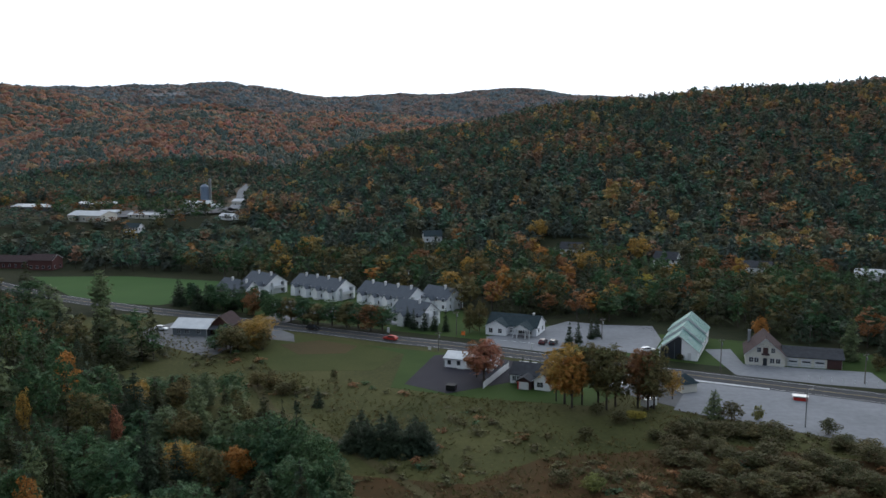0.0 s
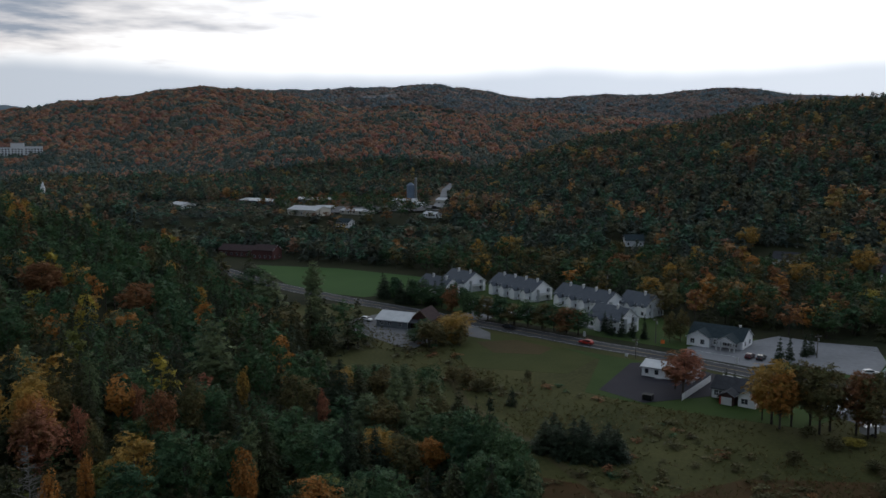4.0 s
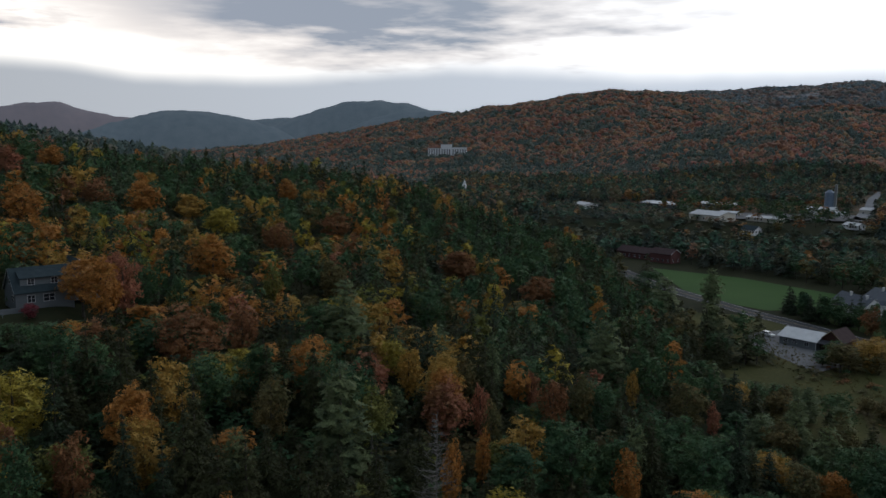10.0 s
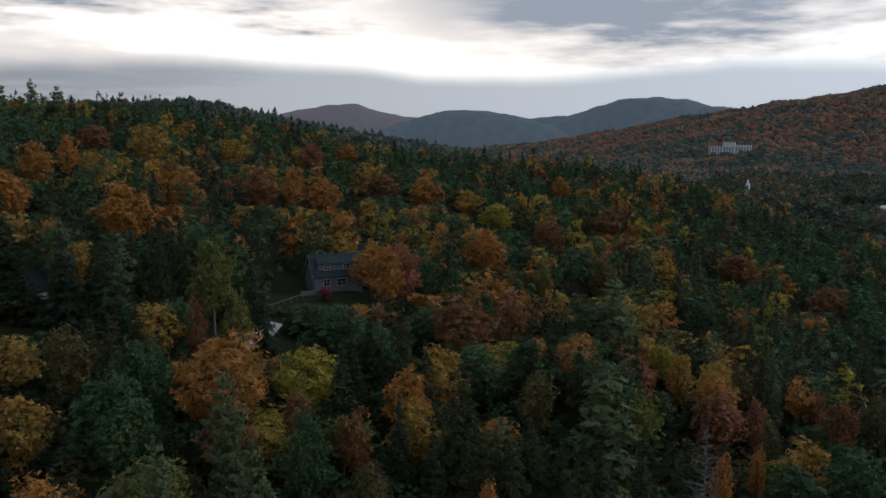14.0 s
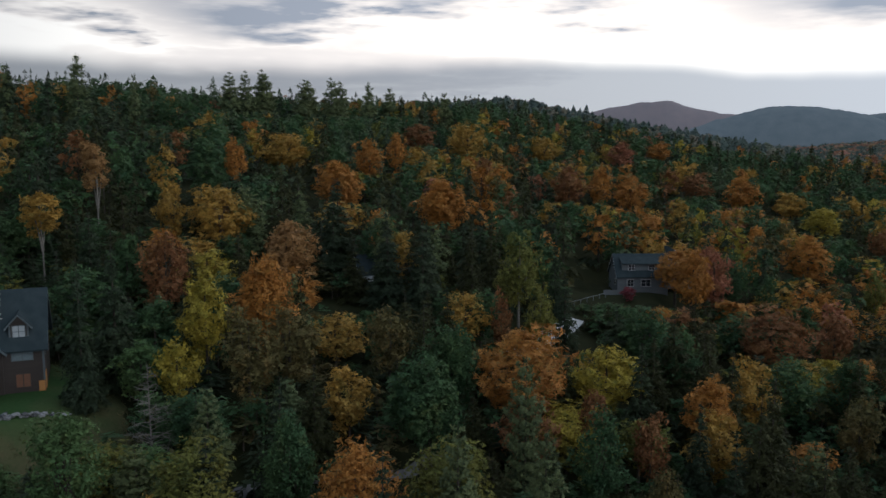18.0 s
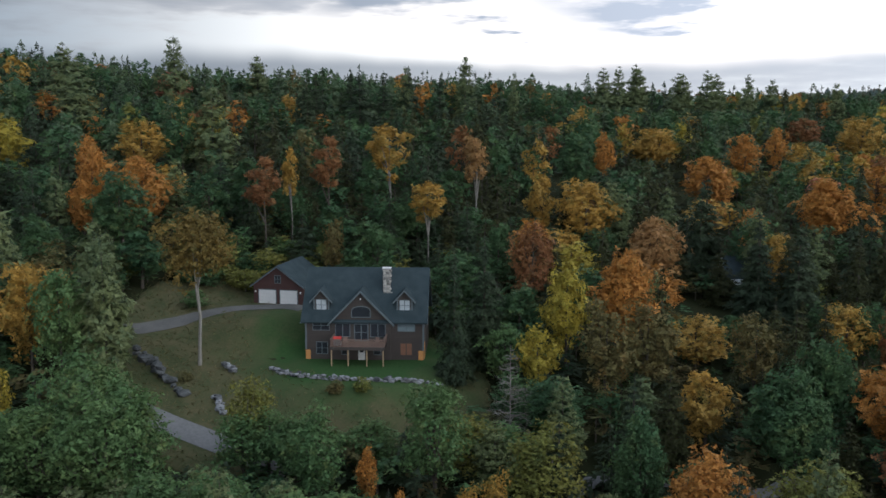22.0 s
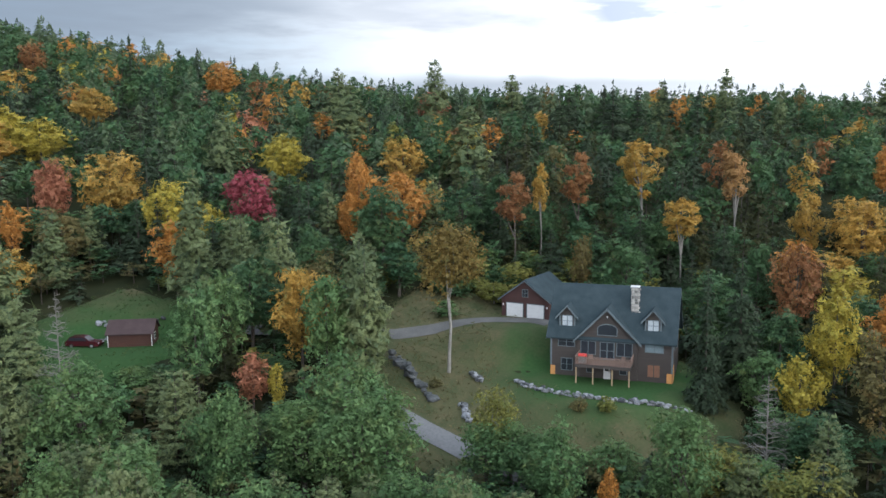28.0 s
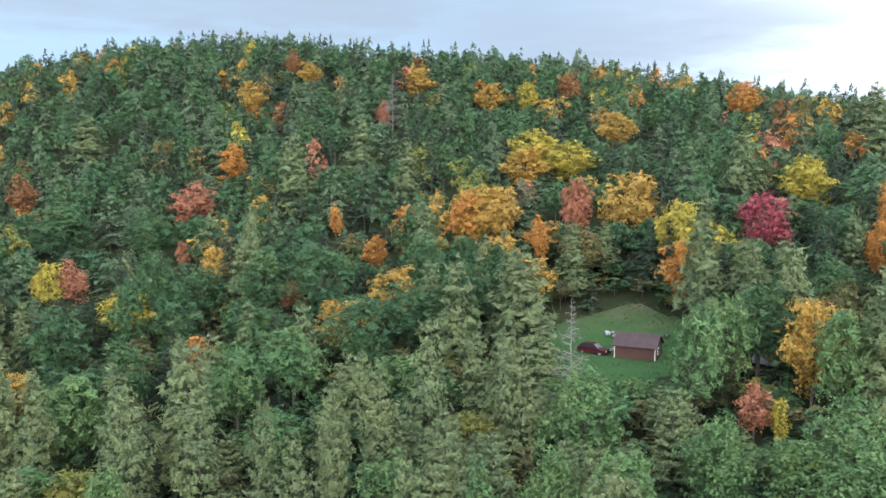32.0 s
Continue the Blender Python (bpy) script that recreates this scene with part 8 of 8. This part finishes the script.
ok = inside(x, y, FIELD) & (to_line(x, y, ROAD) > 10) & ~inside(x, y, [(55, 193), (79, 177), (104, 160), (165, 120), (190, 150), (108, 200), (66, 216), (38, 214)]) & ~inside(x, y, [(-62, 258), (-48, 228), (-14, 212), (6, 203), (36, 196), (60, 214), (-14, 262), (-52, 272)])
x, y = x[ok], y[ok]
dens = np.sin(x * 0.09 + 1) * np.sin(y * 0.08) + 0.5 * np.sin(x * 0.21 + y * 0.17) + rng.normal(0, 0.4, len(x)) + np.where(y < 160, 0.7, 0) + np.where(x < -40, 0.4, 0)
ok = dens > 0.7
x, y = x[ok], y[ok]
ks = np.array(["shrub", "olive", "rust", "green"], dtype=object)[rng.choice(4, len(x), p=[0.62, 0.18, 0.16, 0.04])]
blob_forest("meadow_scrub", np.stack([x, y, ground_z(x, y) - 0.5], 1), ks, rng.uniform(0.9, 2.4, len(x)), rng.uniform(0.9, 2.2, len(x)), "low meadow scrub", 22, 3.4)
print("scrub", len(x))


def grass_field(name, poly, gap, tall, material, label, holes=(), lift=0.0):
    """Standing grass: small crossed tufts bent by the wind."""
    xs, ys = [q[0] for q in poly], [q[1] for q in poly]
    n = int((max(xs) - min(xs)) * (max(ys) - min(ys)) / gap ** 2)
    x, y = rng.uniform(min(xs), max(xs), n), rng.uniform(min(ys), max(ys), n)
    ok = inside(x, y, poly) & (to_line(x, y, ROAD) > 9) & (to_line(x, y, DRIVE) > 2.4) & (to_line(x, y, LOWER_DRIVE) > 2.4)
    for hole in holes:
        ok &= ~inside(x, y, hole)
    ok &= np.sin(x * 0.12 + 0.5) * np.sin(y * 0.10 + x * 0.05) + rng.normal(0, 0.6, n) > -0.2
    x, y = x[ok], y[ok]
    at = np.stack([x, y, ground_z(x, y) + tall * 0.3 + lift], 1)
    lean = unit(rng.normal(0, 1, (len(x), 3)) * (1, 1, 0.3) + (0, 0, 0.55))
    v = leaf_quads(at, lean, None, 0.5 + tall, tall, 0.3)
    tagged(new(name, quick_mesh(name, v, quads_for(v), [material])), label, "grass", kind="stuff")


PAVED = [[(55, 193), (79, 177), (104, 160), (165, 120), (190, 150), (108, 200), (66, 216), (38, 214)], [(-62, 258), (-48, 228), (-14, 212), (6, 203), (36, 196), (60, 214), (-14, 262), (-52, 272)], [(-112, 300), (-80, 262), (-46, 262), (-60, 290)]]
grass_field("meadow_grass", FIELD, 0.95, 0.6, foliage("meadow_tufts", (0.080, 0.088, 0.030), (0.140, 0.110, 0.045), (0.115, 0.072, 0.036), 0.2, 0.05, 6.0, 0.56), "tall olive and straw-coloured meadow grass", PAVED)
grass_field("lawn_grass", LAWN, 0.42, 0.17, foliage("slope_tufts", (0.070, 0.088, 0.034), (0.125, 0.108, 0.055), (0.105, 0.080, 0.045), 0.2, 0.12, 8.0, 0.56), "rough mixed grass and fallen leaves on the slope", [[(-93, -50), (-88.5, -30), (-94, -20), (-104, -25), (-108, -44), (-104, -58)]], 0.3)
grass_field("shed_grass", SHED_YARD, 0.5, 0.2, foliage("yard_tufts", (0.036, 0.072, 0.022), (0.060, 0.088, 0.030), (0.080, 0.072, 0.034), 0.2, 0.12, 8.0, 0.56), "rough green grass round the shed", [[(-77, -94), (-65, -94), (-62, -113), (-78, -104)]], 0.25)
grass_field("marsh_grass", [(-20, 155), (-5, 108), (60, 96), (150, 90), (170, 130), (60, 170), (20, 163), (5, 150)], 1.7, 0.7, foliage("marsh_tufts", (0.135, 0.070, 0.032), (0.10, 0.076, 0.033), (0.16, 0.075, 0.033), 0.2, 0.06, 6.0, 0.56), "russet marsh grass", PAVED)


def pole(x, y, h, arm=True, lamp=False, name="utility_pole", words="weathered wooden utility pole beside the road", material=None):
    q = thing(name, spot(x, y, 26), words, "pole", "utility poles along the road")
    v, f = tube([(0, 0, -0.5), (0, 0, h)], [0.16, 0.10], 8)
    part("post", v, f, material or WOOD_POLE, q)
    if arm:
        part("crossarm", *box(-1.1, 1.1, -0.06, 0.06, h - 0.9, h - 0.75), WOOD_POLE, q)
        for k in (-1.0, -0.5, 0.5, 1.0):
            part("insulator", *box(k - 0.05, k + 0.05, -0.05, 0.05, h - 0.75, h - 0.55), METAL_GREY, q)
        v, f = tube([(0.32, 0, h - 2.2), (0.32, 0, h - 1.4)], [0.22, 0.22], 8)
        part("transformer", v, list(map(tuple, f)) + [tuple(range(8, 16))], METAL_GREY, q)
    if lamp:
        part("lamp_arm", *box(0, 1.6, -0.04, 0.04, h - 0.2, h - 0.12), METAL_GREY, q)
        part("lamp_head", *box(1.2, 1.9, -0.14, 0.14, h - 0.3, h - 0.2), METAL_GREY, q)
    return q


for x, y, h in ((4.2, 270.3, 8.4), (-1.7, 256 - 6.5, 6.4), (77.2, 224.4 + 2, 9.4), (111, 213.5, 8.6), (-39.4, 286.5, 9.4), (-85.2, 313.6, 8.0), (51, 263, 7.4), (115.8, 257.8, 6.0), (-14.7, 341, 11)):
    pole(x, y, h)
pole(81.1, 180.4, 9.0, False, True, "lamp_post", "grey steel lamp post in the parking lot", METAL_GREY)
WIRE = [(111, 213.5, 8.3), (77.2, 226.4, 9.0), (51, 263, 7.0), (4.2, 270.3, 8.0), (-39.4, 286.5, 9.0), (-85.2, 313.6, 7.6)]
for side in (-0.9, 0.9):
    for a, b in zip(WIRE, WIRE[1:]):
        pts = [(a[0] + (b[0] - a[0]) * t + side * 0.4, a[1] + (b[1] - a[1]) * t + side * 0.9, a[2] + (b[2] - a[2]) * t - 0.7 * math.sin(math.pi * t)) for t in np.linspace(0, 1, 7)]
        v, f = tube(pts, [0.02] * 7, 4)
        tagged(part("power_line", v, f, RUBBER), "thin black overhead power line between poles", "cable", "power lines", "")

make_car(spot(-44.6, 278.6, -27, 0.09), CAR_BLACK, "black estate car driving on the road", group="cars in the valley")
make_car(spot(-17.3, 263.5, 153, 0.09), RED_PAINT, "bright red car driving on the road", group="cars in the valley")
for x, y, a, paint, lab in ((43.5, 212.5, 60, CAR_WHITE, "white van parked in the gravel yard"), (46.8, 210.2, 60, CAR_WHITE, "white car parked in the gravel yard"), (51, 208, 70, CAR_WHITE, "white pickup parked in the gravel yard"), (54.5, 206, 65, CAR_BLACK, "dark car parked in the gravel yard"),
                            (-65.5, 319, 40, CAR_WHITE, "white car parked by the townhouses"), (-96.4, 279, -20, CAR_WHITE, "white car parked beside the store"), (-49.4, 304, -40, CAR_GREY, "silver car in the townhouse court"), (-25.3, 292.5, 50, CAR_RED, "dark red car in the townhouse court"),
                            (-32, 296.5, 50, CAR_GREY, "grey car in the townhouse court"), (-38, 300, 50, CAR_BLACK, "black car in the townhouse court"), (31.5, 258, 65, CAR_RED, "dark red car parked at the clinic"), (34.6, 257, 65, CAR_BLACK, "black car parked at the clinic"),
                            (62, 247, 10, CAR_WHITE, "white car parked at the barn")):
    make_car(spot(x, y, a, 0.08), paint, lab, group="cars in the valley")
trl = thing("trailer", spot(49.5, 195, 30, 0.06), "small white box trailer in the gravel yard", "trailer")
part("box", *box(-1.8, 1.8, -0.9, 0.9, 0.5, 2.2), CAR_WHITE, trl)
for yy in (-1.0, 0.85):
    v, f = tube([(0, yy, 0.35), (0, yy + 0.15, 0.35)], [0.35, 0.35], 12)
    part("wheel", v, list(map(tuple, f)) + [tuple(range(11, -1, -1)), tuple(range(12, 24))], RUBBER, trl)
sk = thing("red_stall", spot(88.3, 200, -20, 0.06), "small red roofed stall in the parking lot", "stall")
part("base", *box(-1.6, 1.6, -0.9, 0.9, 0, 0.9), RED_PAINT, sk)
part("top", *box(-1.8, 1.8, -1.1, 1.1, 0.9, 1.15), CAR_GREY, sk)
dp = thing("dumpster", spot(1.9, 209.2, -20, 0.07), "dark steel dumpster on the asphalt yard", "dumpster")
part("bin", *prism([(-0.9, 0.1), (0.9, 0.1), (1.0, 1.5), (-1.0, 1.3)], -1.2, 1.2), CAR_BLACK, dp)
part("lid", *box(-1.25, 1.25, -1.05, 1.05, 1.5, 1.56), RUBBER, dp)
gk_ = thing("parasol_hut", spot(62, 208.5, 20, 0.05), "small grey pyramid-roofed kiosk", "kiosk")
part("wall", *box(-2.2, 2.2, -2.2, 2.2, 0, 2.4), CREAM, gk_)
part("roof", [(-2.7, -2.7, 2.3), (2.7, -2.7, 2.3), (2.7, 2.7, 2.3), (-2.7, 2.7, 2.3), (0, 0, 4.6)], [(0, 1, 4), (1, 2, 4), (2, 3, 4), (3, 0, 4), (3, 2, 1, 0)], SHINGLE, gk_)
# white panel fence
fx0, fy0, fx1, fy1 = 10.2, 210.5, 18.3, 229.5
fl = math.hypot(fx1 - fx0, fy1 - fy0)
fn = thing("panel_fence", spot(fx0, fy0, math.degrees(math.atan2(fy1 - fy0, fx1 - fx0)), 0.0), "tall white panel fence beside the asphalt yard", "fence")
for k in range(9):
    part("panel", *box(k * fl / 9 + 0.06, (k + 1) * fl / 9 - 0.06, -0.03, 0.03, 0.1, 1.8), TRIM_WHITE, fn)
for k in range(10):
    part("post", *box(k * fl / 9 - 0.06, k * fl / 9 + 0.06, -0.06, 0.06, 0, 1.95), TRIM_WHITE, fn)
# signs
for x, y, w, h, mat, lab in ((6.4, 268.2, 1.3, 1.2, ORANGE_SIGN, "orange roadwork warning sign on a stand"), (-18.5, 272.5, 0.8, 1.6, TRIM_WHITE, "white roadside sign board"), (-4.4, 249.5, 0.9, 1.0, TRIM_WHITE, "small white roadside sign"), (27.1, 250.5, 0.7, 1.5, TRIM_WHITE, "narrow white sign at the clinic")):
    sg = thing("road_sign", spot(x, y, -25), lab, "sign", "signs along the road")
    part("board", *box(-w / 2, w / 2, -0.03, 0.03, 0.5, 0.5 + h), mat, sg)
    for k in (-w / 3, w / 3):
        part("leg", *box(k - 0.03, k + 0.03, -0.02, 0.02, -0.1, 0.5), METAL_GREY, sg)
# parking posts and stall lines at the shop
for k in range(7):
    x, y = 98 + k * 2.6, 217.5 - k * 1.0
    b_ = thing("bollard", spot(x, y, 0, 0.06), "short white parking bollard at the shop lot", "bollard", "bollards at the shop lot")
    v, f = tube([(0, 0, 0), (0, 0, 0.95), (0, 0, 1.0)], [0.09, 0.09, 0.03], 8)
    part("post", v, f, TRIM_WHITE, b_)
for k in range(4):
    x, y = 18.5 + k * 2.7, 262.5 - k * 1.15
    tagged(part("stall_line", *box(-0.06, 0.06, -2.4, 2.4, 0, 0.006), LINE_WHITE, None, at=pose(x, y, 0.064, 0, 0, 65)), "white painted parking stall line", "marking", kind="structure")
# rail and gate by the grey house
rl = thing("path_rail", pose(-163.5, 62.5, float(ground_z(-163.5, 62.5))), "pale wooden rail along the steps of the grey house", "rail")
for k in range(7):
    x, y = -k * -1.6, -k * 1.9
    zz = float(ground_z(-163.5 + x, 62.5 + y)) - float(ground_z(-163.5, 62.5))
    part("post", *box(x - 0.06, x + 0.06, y - 0.06, y + 0.06, zz - 0.2, zz + 1.0), GREYWALL, rl)
    if k < 6:
        z2 = float(ground_z(-163.5 + 1.6 * (k + 1), 62.5 - 1.9 * (k + 1))) - float(ground_z(-163.5, 62.5))
        v, f = tube([(x, y, zz + 0.9), (1.6 * (k + 1), -1.9 * (k + 1), z2 + 0.9)], [0.06, 0.06], 4)
        part("rail", v, f, GREYWALL, rl)
bush("red", -160.8, 66.5, 3.2, 2.2, "bush", "crimson rounded bush before the grey house")
# low shrubs by the log house
for x, y, k, h, w in ((-116, -46, "lime", 3.0, 2.2), (-118, -50, "green", 3.4, 2.4), (-119, -56, "lime", 3.2, 2.4), (-119, -61, "green", 3.2, 2.4), (-116, -66, "lime", 3.0, 2.4), (-112, -71, "green", 3.2, 2.2), (-85.5, -55, "olive", 1.6, 1.0), (-87, -33, "lime", 2.2, 1.4), (-86, -36, "olive", 1.8, 1.2)):
    bush(k, x, y, h, w, "bush", "%s bush at the edge of the lawn" % {"lime": "pale green leafy", "green": "green leafy", "olive": "olive-brown leafy"}[k])
hv = thing("hut", pose(-97.5, -79.0, float(ground_z(-97.5, -79.0)), 0, 0, 120), "dark wooden hut with pale porch rail in the trees", "hut")
gable_body(hv, 4, 4, 2.4, 1.4, LOG)
gable_roof(hv, 4, 4, 2.4, 1.4, ROOF_DARK)
part("porch_rail", *merge(box(0.2, 2.6, -1.2, -1.14, 0.5, 0.58), box(0.2, 2.6, -1.2, -1.14, 1.1, 1.18), *[box(0.2 + k * 0.3, 0.26 + k * 0.3, -1.19, -1.15, 0.5, 1.1) for k in range(9)]), TRIM_WHITE, hv)
part("porch_floor", *box(0.1, 2.8, -1.25, -0.01, 0.1, 0.3), NEW_WOOD, hv)
